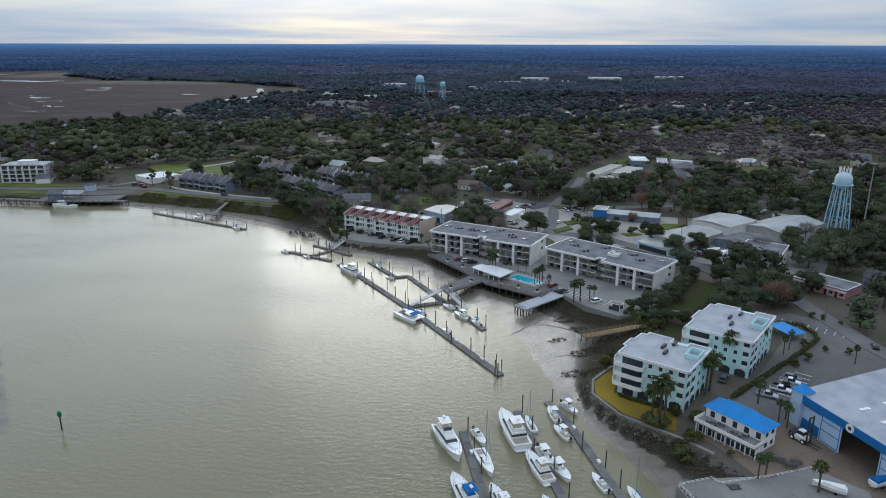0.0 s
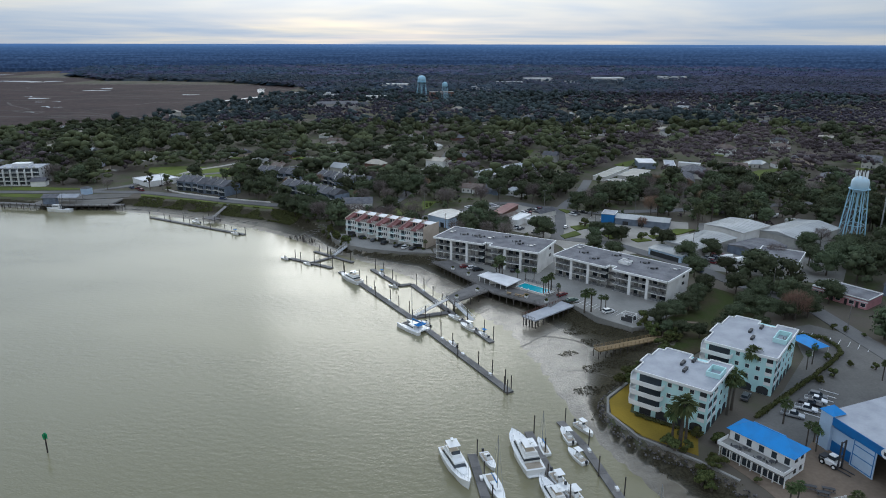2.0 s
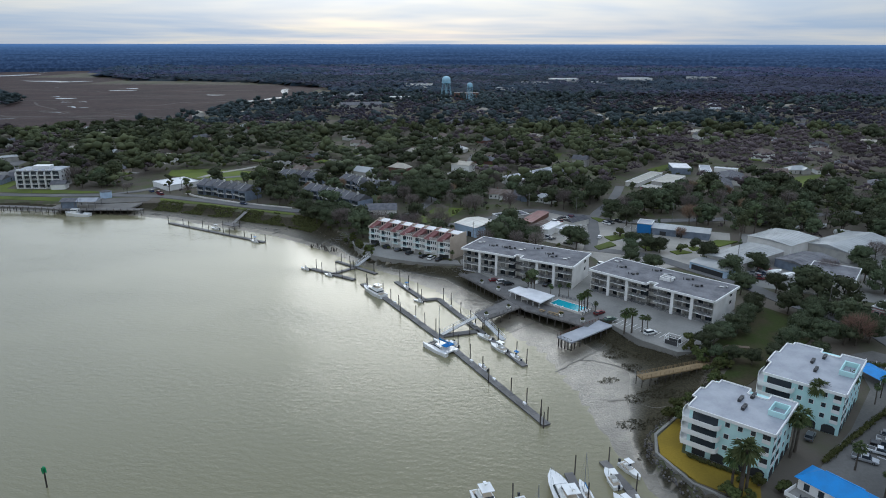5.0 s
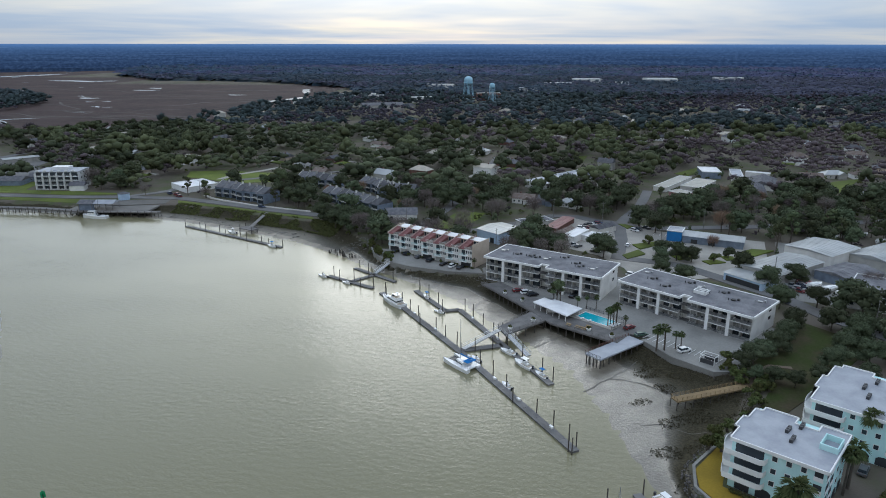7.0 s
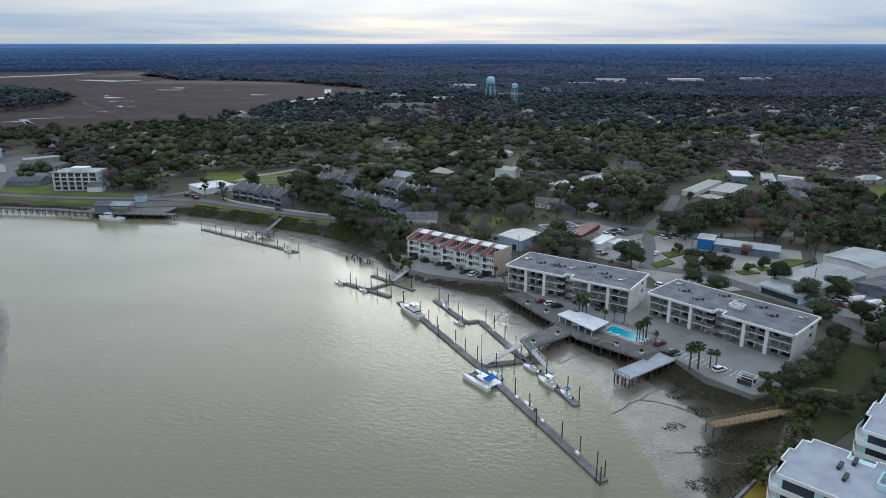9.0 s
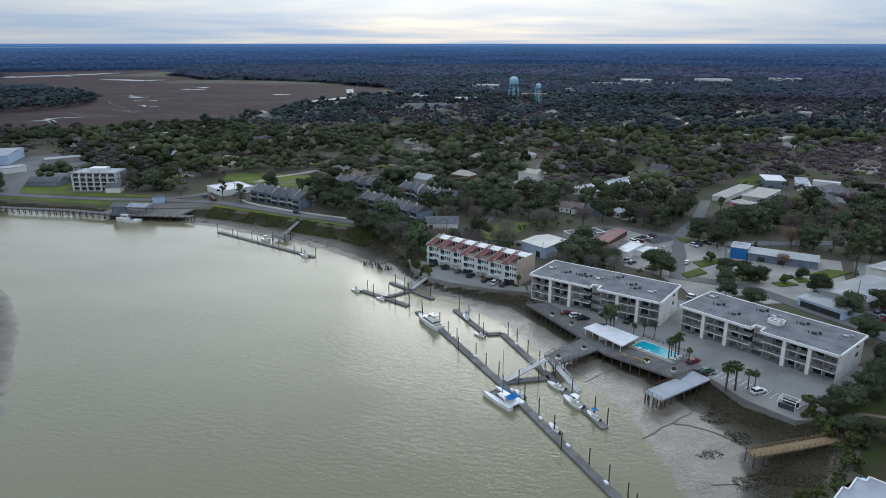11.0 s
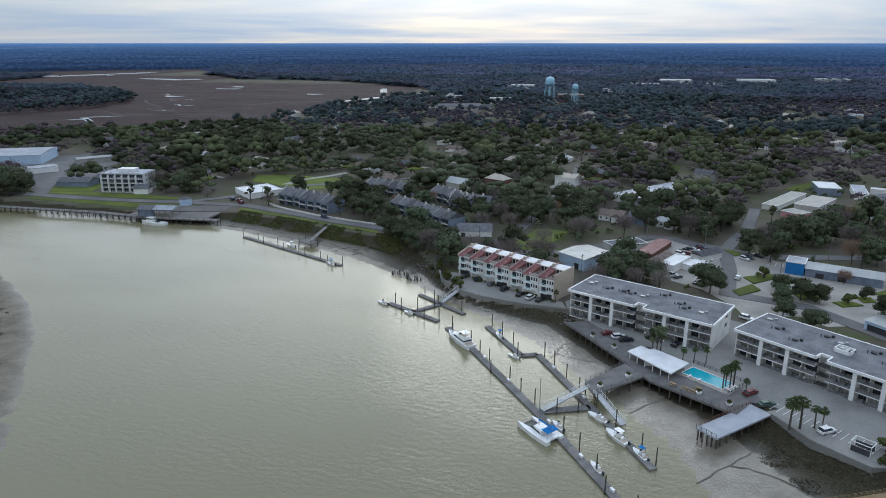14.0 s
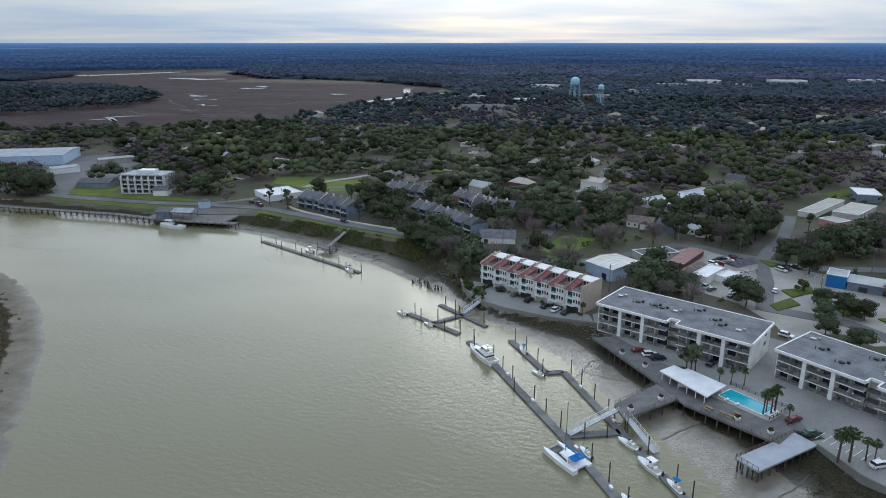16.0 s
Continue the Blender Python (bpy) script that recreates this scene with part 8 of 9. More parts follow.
# ---- trees and palms by place ----
for x, y, h in ((49, 156.1, 9.5), (50.7, 155.3, 11), (52.6, 157, 10), (67.4, 170.5, 9.5), (69.5, 173, 9.5), (78.5, 185, 11), (91.5, 193.5, 10), (100.6, 197.3, 6), (80.1, 166.4, 6.5), (119.2, 191.1, 6), (77.1, 127.6, 7.5), (66.1, 132.1, 5.5), (68.3, 133.4, 6), (82.4, 154.2, 6), (81, 156, 6.5), (104, 201, 5.5), (83.8, 158.2, 5)):
    tree("palm", x, y, h, LAND, "condominium palms")
for x, y, h in ((42.1, 240.5, 7.6), (44.6, 240.8, 7.6), (48.3, 242, 5.6), (49.6, 240.7, 6), (29.3, 258.3, 6.5), (31.3, 258.8, 7), (32.5, 260.5, 6.5), (30.5, 260.5, 5.5), (34.6, 254.8, 5), (20.4, 272.8, 5), (23.8, 274, 5), (27.3, 274.3, 5), (-19.5, 316.2, 4)):
    tree("palm", x, y, h, LAND + 0.1, "motel palms")
for x, y, h in ((13.2, 277.6, 11), (14.6, 279, 10), (12.2, 279.4, 9)):
    tree("pine", x, y, h, LAND, "motel trees")
for x, y, h in ((-372, 436, 14), (-362, 440, 13), (-380, 442, 14), (-368, 448, 12)):
    tree("bigoak", x, y, h, LAND, "wharf oaks")
# live oaks round the motel, the shops and the cove
for x, y, h in ((94, 281, 9.5), (108, 283, 9), (93.6, 322, 9), (126.5, 256, 6), (119.2, 261, 6), (112, 262, 7), (135, 253, 9), (159, 296, 11), (166, 303, 12), (159, 321, 10), (7.4, 350, 9), (14, 348, 9), (38, 338, 12), (62.2, 333, 8), (70, 337, 9), (76, 335, 7), (65, 346, 8), (3, 343, 9), (59, 317, 8), (66, 307, 9), (64, 396, 12), (80, 412, 13), (92, 424, 13), (106, 424, 13), (64, 444, 12), (70, 384, 11), (18, 345, 10), (1, 352, 10), (36, 346, 10), (110, 308, 10), (98, 304, 9), (20, 428, 12), (34, 426, 13), (46, 430, 12), (58, 434, 12), (140, 391, 12), (152, 398, 13), (142, 406, 12), (120, 238, 8), (122, 246, 8), (115, 240, 8), (111, 236, 8), (110, 256, 8), (117, 246, 8), (104, 262, 9), (150, 285, 11), (172, 292, 12), (176, 312, 12), (182, 300, 12), (150, 300, 10)):
    tree("bigoak", x, y, h, LAND, "live oaks")
for x, y, h in ((65, 229, 8), (69, 233, 9), (74, 238, 8), (66, 222, 6), (71, 221, 6.5), (76, 219, 7), (80, 243, 9), (86, 252, 9), (92, 262, 10), (78, 210, 5), (84, 222, 8), (92, 232, 9), (100, 243, 9), (108, 252, 10), (90, 214, 7), (98, 224, 8), (104, 236, 9)):
    tree("bigoak", x, y, h * 0.85, LAND, "cove trees")
for x, y, h in ((-91.5, 384.4, 11), (-82, 391, 9), (-100, 386, 10), (-106, 391, 10), (-87.7, 372, 9), (-78, 372, 8), (-96, 379, 10), (-131.9, 433, 9), (-126, 437, 8), (-38, 432, 13), (-44, 436, 12), (-32, 438, 12)):
    tree("bigoak", x, y, h, LAND, "river road oaks")
for x, y, h in ((-62, 412, 10), (-48, 414, 11), (-193.9, 441, 8), (-236, 445, 8), (135, 300, 10), (170, 330, 10)):
    tree("bare", x, y, h, LAND, "bare roadside trees")
for x, y, h in ((-100, 462, 9), (-66, 418, 8), (92, 360, 6), (-118, 452, 8)):
    tree("rust", x, y, h, LAND, "russet trees")
prs = random.Random(3)
for k in range(150):
    # scrub along the bank tops and in the cove
    i = prs.randrange(len(BANK) - 12) + 2
    p, q = Vector(BANK[i]), Vector(BANK[i + 1])
    c = p.lerp(q, prs.random())
    if not (100 < c.y < 430) or (c.y > 232 and c.y < 322) or c.y < 140 or 155 < c.y < 182:
        continue
    if c.x < -112:
        continue
    c += Vector((prs.uniform(-3, 4), prs.uniform(-3, 4)))
    tree("bush", c.x, c.y, prs.uniform(1.6, 3.6), None, "bank scrub")
for x, y in ((46, 189), (54, 190), (57, 196), (61, 199), (52, 160), (56, 159), (60, 157), (84, 205), (80, 201), (76, 197), (72, 193), (68, 189), (88, 209), (63, 155.5), (61.5, 158), (110, 204), (115, 200), (121, 198), (106, 193), (100, 189), (127, 226), (131, 222), (124, 228), (86, 162), (88, 164), (56.5, 150), (58.5, 148), (63.5, 141.5)):
    tree("bush", x, y, prs.uniform(1.3, 2.6), LAND, "garden shrubs")
for k in range(26):
    x = prs.uniform(-58, -18)
    tree("bush", x, 337.2 - (x + 58) * 0.56 + prs.uniform(-0.4, 0.4), prs.uniform(0.8, 1.3), LAND + 0.1, "town-house shrubs")


# ---- tufts on the mud and reeds on the spit ----
def tufts(name, material, label, where, n, size, seed):
    rs = np.random.RandomState(seed)
    out = []
    while len(out) < n:
        x, y = where(rs)
        z = float(ground_height(x, y)[0])
        for j in range(4):
            a = rs.uniform(0, math.pi)
            d = np.array([math.cos(a), math.sin(a), 0]) * size * rs.uniform(0.5, 1.1)
            c = np.array([x + rs.uniform(-0.6, 0.6), y + rs.uniform(-0.6, 0.6), z])
            up = np.array([rs.uniform(-0.3, 0.3), rs.uniform(-0.3, 0.3), rs.uniform(0.6, 1.3)]) * size
            out.append([c - d, c + d, c + d * 0.8 + up, c - d * 0.8 + up])
    tagged(new(name, quads_mesh(name, np.array(out), material)), label, "reeds", kind="stuff")


def on_spit(rs):
    while True:
        i = rs.randint(1, len(SPIT) - 4)
        p, q = SPIT[i], SPIT[i + 1]
        s = rs.rand()
        x, y = p[0] + (q[0] - p[0]) * s - rs.uniform(6, 60), p[1] + (q[1] - p[1]) * s - rs.uniform(-6, 20)
        if inside(np.array([x]), np.array([y]), SPIT)[0] and line_dist(np.array([x]), np.array([y]), SPIT)[0] > 7 + rs.rand() * 5:
            return x, y


def on_cove(rs):
    while True:
        x, y = rs.uniform(24, 66), rs.uniform(140, 245)
        w = float(patch(np.array([x]), np.array([y]), 0.12, 5.0)[0])
        if not inside(np.array([x]), np.array([y]), UPLAND)[0] and not inside(np.array([x]), np.array([y]), RIVER)[0]:
            e, b = line_dist(np.array([x]), np.array([y]), EDGE)[0], line_dist(np.array([x]), np.array([y]), BANK)[0]
            if e / (e + b) + 0.9 * w > 0.74:
                return x, y


def patch(x, y, s, seed):
    return np.array([noise.noise((a * s, b * s, seed)) for a, b in zip(np.ravel(x), np.ravel(y))]).reshape(np.shape(x))


tufts("spit_reeds", "reed", "dry brown reeds on the low spit", on_spit, 9000, 0.45, 3)


def on_bank(rs):
    i = 25 + rs.randint(0, 10)
    s, u = rs.rand(), rs.rand() ** 0.8
    p = Vector(BANK[i]).lerp(Vector(BANK[i + 1]), s)
    q = p + Vector((-0.35, -1.0)) * 22 * u
    return q.x, q.y + 2.0


def dry_bank(rs):
    while True:
        x, y = on_bank(rs)
        if x > -204 and 0.5 < float(ground_height(x, y)[0]) and patch(np.array([x]), np.array([y]), 0.09, 12.0)[0] > -0.15:
            return x, y


tufts("bank_grass", "bankgrass", "rough olive grass on the river bank", dry_bank, 9000, 0.5, 13)
tufts("cove_grass_tufts", "mudgrass", "dark marsh grass on the mud of the cove", on_cove, 9000, 0.17, 8)

# ---- promenade at the boatyard, sunshade, town-house sea wall ----
lot("promenade", "concrete", [(48, 129), (56, 131.8), (70, 133.2), (80, 136.5), (88, 128), (84, 110), (58, 112)], "pale concrete promenade at the boatyard", "pavement")
t = thing("promenade_railing", turn(0, 0), "white picket railing along the promenade", "railing")
rail_run(t, [(48, 129), (55.8, 131.7), (57, 129.8), (70, 133), (80, 136.3)], LAND + 0.1, "trim", 1.2, 1.0)
rail_run(t, [(48, 128.8), (52, 118), (58, 112.2)], LAND + 0.1, "trim", 1.2, 1.0)
bm = bmesh.new()
band(bm, [(50.5, 118), (47.7, 129.2), (56, 132.2)], 0.5, -0.5, LAND + 0.3)
tagged(part("bulkhead", bm, "concrete"), "concrete bulkhead of the promenade", "wall", kind="structure")
for x, y, dg in ((58.5, 127.5, 10), (72.5, 139, -20), (74.2, 136.8, -20), (76, 138.2, -20)):
    t = thing("bench_table", turn(x, y, LAND + 0.3, dg), "dark outdoor table with benches", "table", "yard tables")
    part("tabletop", boxes((0, 2.6, 0.6, 1.3, 0.68, 0.75)), "rail", t)
    for y0 in (0.0, 1.65):
        part("bench", boxes((0, 2.6, y0, y0 + 0.3, 0.4, 0.46)), "rail", t)
    for x0 in (0.3, 2.2):
        part("leg_frame", boxes((x0, x0 + 0.1, 0.1, 1.85, 0.3, 0.4), (x0, x0 + 0.1, 0.7, 0.8, 0, 0.68), (x0, x0 + 0.1, 1.1, 1.2, 0, 0.68)), "rail", t)
t = thing("sunshade", turn(103.4, 215.8, LAND, -70), "bright blue fabric car-port canopy on posts", "canopy")
bm = bmesh.new()
hip(bm, 0, 9.8, 0, 6.4, 2.5, 3.6, 0.2)
part("fabric", bm, "blue", t)
for x in (0.1, 9.6):
    for y in (0.1, 6.2):
        part("post", boxes((x, x + 0.12, y, y + 0.12, 0, 2.5)), "trim", t)
bm = bmesh.new()
band(bm, [(-69.5, 343.5), (-66, 333), (-58, 322.4), (-47.2, 316.4), (-30.1, 311.4), (-14.5, 310)], 0.6, -0.3, LAND + 0.5)
tagged(part("sea_wall", bm, "concrete"), "curved grey sea wall below the town houses", "wall", kind="structure")
bm = bmesh.new()
for k in range(15):
    a, u = Vector((39.5, 249.5)), Vector((0.74, -0.67))
    c = a + u * (2.9 * k * 0.62)
    d = Vector((0.67, 0.74))
    prism(bm, [tuple(c), tuple(c + u * 0.12), tuple(c + u * 0.12 + d * 4.6), tuple(c + d * 4.6)], LAND + 0.2, LAND + 0.27)
tagged(part("bay_lines", bm, "trim"), "white painted parking bay lines", "road marking", kind="structure")


# ---- woods ----
ISLES = [[(-805, 842), (-735, 1000), (-760, 1120), (-882, 1270), (-1100, 1400), (-1289, 1430), (-1700, 1300), (-1500, 900), (-1150, 840)],
         [(-1480, 1560), (-1530, 1830), (-1900, 2000), (-2700, 1900), (-2500, 1520), (-1900, 1500)]]


def blocked(x, y, extra=0.0):
    x, y = np.asarray(x, float), np.asarray(y, float)
    b = ~inside(x, y, UPLAND) | inside(x, y, MARSH)
    for isle in ISLES:
        b &= ~inside(x, y, isle)
    for poly in CLEAR:
        b |= inside(x, y, poly)
    return b


FEET = [ob for ob in scene.objects if ob.parent is None and ob.type == "EMPTY" and ob.get("category", "") not in ("tree", "shrub", "dock")]


def footprints():
    res = []
    for ob in FEET:
        xs, ys = [], []
        for c in ob.children:
            for corner in c.bound_box:
                xs.append(corner[0])
                ys.append(corner[1])
        if xs:
            inv = ob.matrix_world.inverted()
            res.append((inv, min(xs), max(xs), min(ys), max(ys)))
    return res


PRINTS = footprints()


def on_building(x, y, gap=4.0):
    r = np.zeros(np.shape(x), bool)
    for inv, x0, x1, y0, y1 in PRINTS:
        lx = inv[0][0] * x + inv[0][1] * y + inv[0][3]
        ly = inv[1][0] * x + inv[1][1] * y + inv[1][3]
        r |= (lx > x0 - gap) & (lx < x1 + gap) & (ly > y0 - gap) & (ly < y1 + gap)
    return r



def scatter(y0, y1, step, seed):
    rs = np.random.RandomState(seed)
    xs, ys = np.meshgrid(np.arange(-1.12 * y1 - 60, 0.66 * y1 + 80, step), np.arange(y0, y1, step))
    x, y = xs + (rs.rand(*xs.shape) - 0.5) * step * 0.9, ys + (rs.rand(*xs.shape) - 0.5) * step * 0.9
    k = (x > -1.12 * y - 40) & (x < 0.63 * y + 60)
    return x[k], y[k], rs


def canopy(name, x, y, h, spread, per, nl, size, material, label, rs, base=None, core=0.74, calm=0.3):
    """Many tree crowns far off, each a cluster of leaf sprays on a few lumps."""
    n = len(x)
    if not n:
        return
    z0 = ground_height(x, y)[0] if base is None else base
    # rounded masses
    ico = bmesh.new()
    bmesh.ops.create_icosphere(ico, subdivisions=1, radius=1.0)
    ball = np.array([v.co[:] for v in ico.verts])
    tri = np.array([[v.index for v in f.verts] for f in ico.faces])
    ico.free()
    if nl <= 3:
        # far off a mass is a simple eight-sided dome
        ball = np.array([(1, 0, 0), (0.7, 0.7, -0.1), (0, 1, 0.1), (-0.7, 0.7, 0), (-1, 0, -0.1), (-0.7, -0.7, 0.1), (0, -1, 0), (0.7, -0.7, 0), (0.1, 0, 0.8)])
        tri = np.array([(k, (k + 1) % 8, 8) for k in range(8)])
    turn_at = 2 * math.pi * (np.arange(nl)[None] + 0.7 * rs.rand(n, nl)) / max(nl - 1, 1) + 6.3 * rs.rand(n, 1)
    out = rs.uniform(0.42, 0.66, size=(n, nl)) * (np.arange(nl)[None] > 0)
    lo = np.stack([np.cos(turn_at) * out, np.sin(turn_at) * out, np.where(np.arange(nl)[None] > 0, rs.uniform(-0.42, 0.30, size=(n, nl)), 0.42)], -1)
    rad = np.where(np.arange(nl)[None] > 0, rs.uniform(0.38, 0.56, size=(n, nl)), rs.uniform(0.46, 0.62, size=(n, nl))) if nl > 1 else rs.uniform(0.75, 1.0, size=(n, nl))
    cx = np.empty((n, nl, 3))
    cx[..., 0] = x[:, None] + lo[..., 0] * spread[:, None]
    cx[..., 1] = y[:, None] + lo[..., 1] * spread[:, None]
    cx[..., 2] = (z0 + h * 0.58)[:, None] + lo[..., 2] * (h * 0.42)[:, None]
    sc = np.stack([spread[:, None] * rad, spread[:, None] * rad, h[:, None] * 0.40 * rad * 1.15], -1)
    v = cx[:, :, None, :] + ball[None, None] * sc[:, :, None, :] * core * rs.uniform(0.8, 1.15, size=(n, nl, len(ball), 1))
    nv = n * nl * len(ball)
    f = (np.arange(n * nl)[:, None, None] * len(ball) + tri[None]).reshape(-1, 3)
    # leaf sprays on them
    pick = rs.randint(0, nl, size=(n, per))
    d = rs.normal(size=(n, per, 3))
    d /= np.linalg.norm(d, axis=2)[..., None]
    d[..., 2] = np.abs(d[..., 2]) * 1.1 - 0.2
    c = np.take_along_axis(cx, pick[..., None], axis=1) + d * np.take_along_axis(sc, pick[..., None], axis=1) * (rs.uniform(0.74, 1.16, size=(n, per, 1)) if core > 0.55 else rs.uniform(0.35, 1.2, size=(n, per, 1)))
    nr = d + rs.normal(size=d.shape) * calm
    nr /= np.linalg.norm(nr, axis=2)[..., None]
    a = np.cross(nr, rs.normal(size=d.shape))
    a /= np.linalg.norm(a, axis=2)[..., None]
    b = np.cross(nr, a)
    s = (size * (0.7 + 0.6 * rs.rand(n, per)))[..., None]
    q = np.stack([c - a * s, c + b * s * 0.8 - nr * s * 0.3, c + a * s, c - b * s * 0.8 - nr * s * 0.3], 2).reshape(-1, 3)
    me = bpy.data.meshes.new(name)
    co = np.concatenate([v.reshape(-1, 3), q])
    loops = np.concatenate([f.reshape(-1), np.arange(len(q)) + nv]).astype(np.int32)
    start = np.concatenate([np.arange(len(f)) * 3, len(f) * 3 + np.arange(len(q) // 4) * 4]).astype(np.int32)
    me.vertices.add(len(co))
    me.vertices.foreach_set("co", co.astype(np.float32).reshape(-1))
    me.loops.add(len(loops))
    me.loops.foreach_set("vertex_index", loops)
    me.polygons.add(len(start))
    me.polygons.foreach_set("loop_start", start)
    me.polygons.foreach_set("use_smooth", np.concatenate([np.ones(len(f), bool), np.zeros(len(q) // 4, bool)]))
    me.update(calc_edges=True)
    tone = np.clip(0.5 + 1.0 * patch(x, y, 0.011, 31.0) + 0.75 * (rs.rand(n) - 0.5), 0, 1)
    me.attributes.new("tone", "FLOAT", "POINT").data.foreach_set("value", np.concatenate([np.repeat(tone, nl * len(ball)), np.repeat(tone, per * 4)]).astype(np.float32))
    me.materials.append(M[material])
    tagged(new(name, me), label, "woods", kind="stuff")


def kinds_of(x, y, rs):
    p = patch(x, y, 0.004, 2.0) + 0.85 * (rs.rand(*x.shape) - 0.5) + np.clip((x - 0.2 * y) / 900, -0.22, 0.5)
    q = patch(x, y, 0.006, 9.0) + 0.5 * (rs.rand(*x.shape) - 0.5)
    return np.where(p > 0.05, 2, np.where(q > 0.12, 1, 0))


def plant_woods():
    # trees of the town, one by one
    x, y, rs = scatter(165, 470, 9.5, 5)
    k = ((y > 330) | (x > 108)) & ~blocked(x, y) & ~on_building(x, y, 4.5) & ~on_building(x, y + 9, 2) & (rs.rand(len(x)) < 0.74)
    x, y = x[k], y[k]
    kd = kinds_of(x, y, rs)
    order = np.argsort(y)
    for i in order:
        key = ("oak", "pine" if rs.rand() < 0.5 else "oak", "bare" if rs.rand() < 0.62 else "oak")[kd[i]]
        if rs.rand() < 0.06:
            key = "rust"
        tree(key, x[i], y[i], {"oak": rs.uniform(9.5, 15), "pine": rs.uniform(11, 18), "bare": rs.uniform(9, 14), "rust": rs.uniform(7, 11)}[key], LAND)
    # middle distance
    for y0, y1, step, per, nl, size in ((470, 800, 13.5, 116, 6, 0.64), (800, 1300, 15.0, 34, 4, 1.0), (1300, 2000, 16.5, 5, 3, 1.4), (2000, 2900, 22.0, 2, 1, 2.2)):
        x, y, rs = scatter(y0, y1, step, int(y0))
        k = ~blocked(x, y) & ~on_building(x, y, 4) & ~on_building(x, y + 7, 3)
        gaps = patch(x, y, 0.024, 4.0)
        if y0 < 500:
            k &= rs.rand(len(x)) < 0.80
        k &= (gaps < 0.34) | inside(x, y, ISLES[0]) | inside(x, y, ISLES[1])
        x, y = x[k], y[k]
        kd = kinds_of(x, y, rs)
        # farther bands take leaf colours with more blue haze mixed in
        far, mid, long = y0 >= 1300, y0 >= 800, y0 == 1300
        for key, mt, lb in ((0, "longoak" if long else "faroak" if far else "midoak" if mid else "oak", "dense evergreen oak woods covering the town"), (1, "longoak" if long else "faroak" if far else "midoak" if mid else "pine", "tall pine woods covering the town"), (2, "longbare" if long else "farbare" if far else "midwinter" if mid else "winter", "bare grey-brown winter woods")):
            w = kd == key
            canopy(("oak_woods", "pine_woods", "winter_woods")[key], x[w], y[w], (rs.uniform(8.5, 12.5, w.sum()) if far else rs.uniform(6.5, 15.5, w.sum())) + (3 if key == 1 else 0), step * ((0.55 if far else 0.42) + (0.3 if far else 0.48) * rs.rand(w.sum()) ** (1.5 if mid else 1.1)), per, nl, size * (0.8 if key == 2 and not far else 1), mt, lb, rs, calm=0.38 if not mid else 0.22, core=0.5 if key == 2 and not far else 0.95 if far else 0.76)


def plant_shrubs():
    """Low garden growth between the houses and under the trees."""
    for y0, y1, step, per, nl, size in ((340, 560, 8.5, 20, 4, 0.45), (560, 800, 12.5, 10, 3, 0.65)):
        x, y, rs = scatter(y0, y1, step, int(y0) + 1)
        k = ~blocked(x, y) & ~on_building(x, y, 1.5) & (rs.rand(len(x)) < 0.62) & (patch(x, y, 0.03, 14.0) > -0.25)
        x, y = x[k], y[k]
        sort = rs.rand(len(x))
        for lo, hi, mt, lb in ((0.0, 0.45, "bush", "olive evergreen garden shrubs"), (0.45, 0.72, "winter", "bare brown garden shrubs"), (0.72, 1.0, "oak", "young dark evergreen trees in gardens")):
            w = (sort >= lo) & (sort < hi)
            n = w.sum()
            canopy("garden_shrubs", x[w], y[w], rs.uniform(1.6, 4.2, n) + (2.0 if hi == 1.0 else 0.0), rs.uniform(1.2, 2.6, n), per, nl, size, mt, lb, rs, core=0.5 if mt == "winter" else 0.76)


def canopy_floor(y0, y1, material):
    """Far off the crowns close up into one rolling canopy."""
    st = 20.0
    xs, ys = np.meshgrid(np.arange(-2600, 1900, st), np.arange(y0, y1 + 1, st))
    rs = np.random.RandomState(77)
    z = LAND + 1.0 + 7.0 * rs.rand(*xs.shape)
    ok = ~blocked(xs.ravel(), ys.ravel()).reshape(xs.shape) & ~on_building(xs, ys, 18) & (xs > -1.12 * ys) & (xs < 0.66 * ys)
    core = ok.copy()
    for a in (0, 1):
        for k in (-1, 1):
            core &= np.roll(ok, k, axis=a)
    z = np.where(core, z, LAND - 0.4)
    i = np.arange(xs.size).reshape(xs.shape)
    q = np.stack([i[:-1, :-1], i[:-1, 1:], i[1:, 1:], i[1:, :-1]], -1)
    some = (ok[:-1, :-1].astype(int) + ok[:-1, 1:] + ok[1:, 1:] + ok[1:, :-1]) > 3
    me = bpy.data.meshes.new("canopy")
    me.from_pydata(np.stack([xs, ys, z], -1).reshape(-1, 3).tolist(), [], q[some].tolist())
    me.materials.append(M[material])
    # low tone: the shade between the crowns is put into the colour
    me.attributes.new("tone", "FLOAT", "POINT").data.foreach_set("value", np.clip(0.1 + 0.2 * (rs.rand(xs.size) - 0.5), 0, 1).astype(np.float32))
    for p in me.polygons:
        p.use_smooth = True
    tagged(new("woods_canopy", me), "closed canopy of distant woods with painted blue haze", "woods", kind="stuff")


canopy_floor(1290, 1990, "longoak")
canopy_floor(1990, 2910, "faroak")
plant_woods()
plant_shrubs()


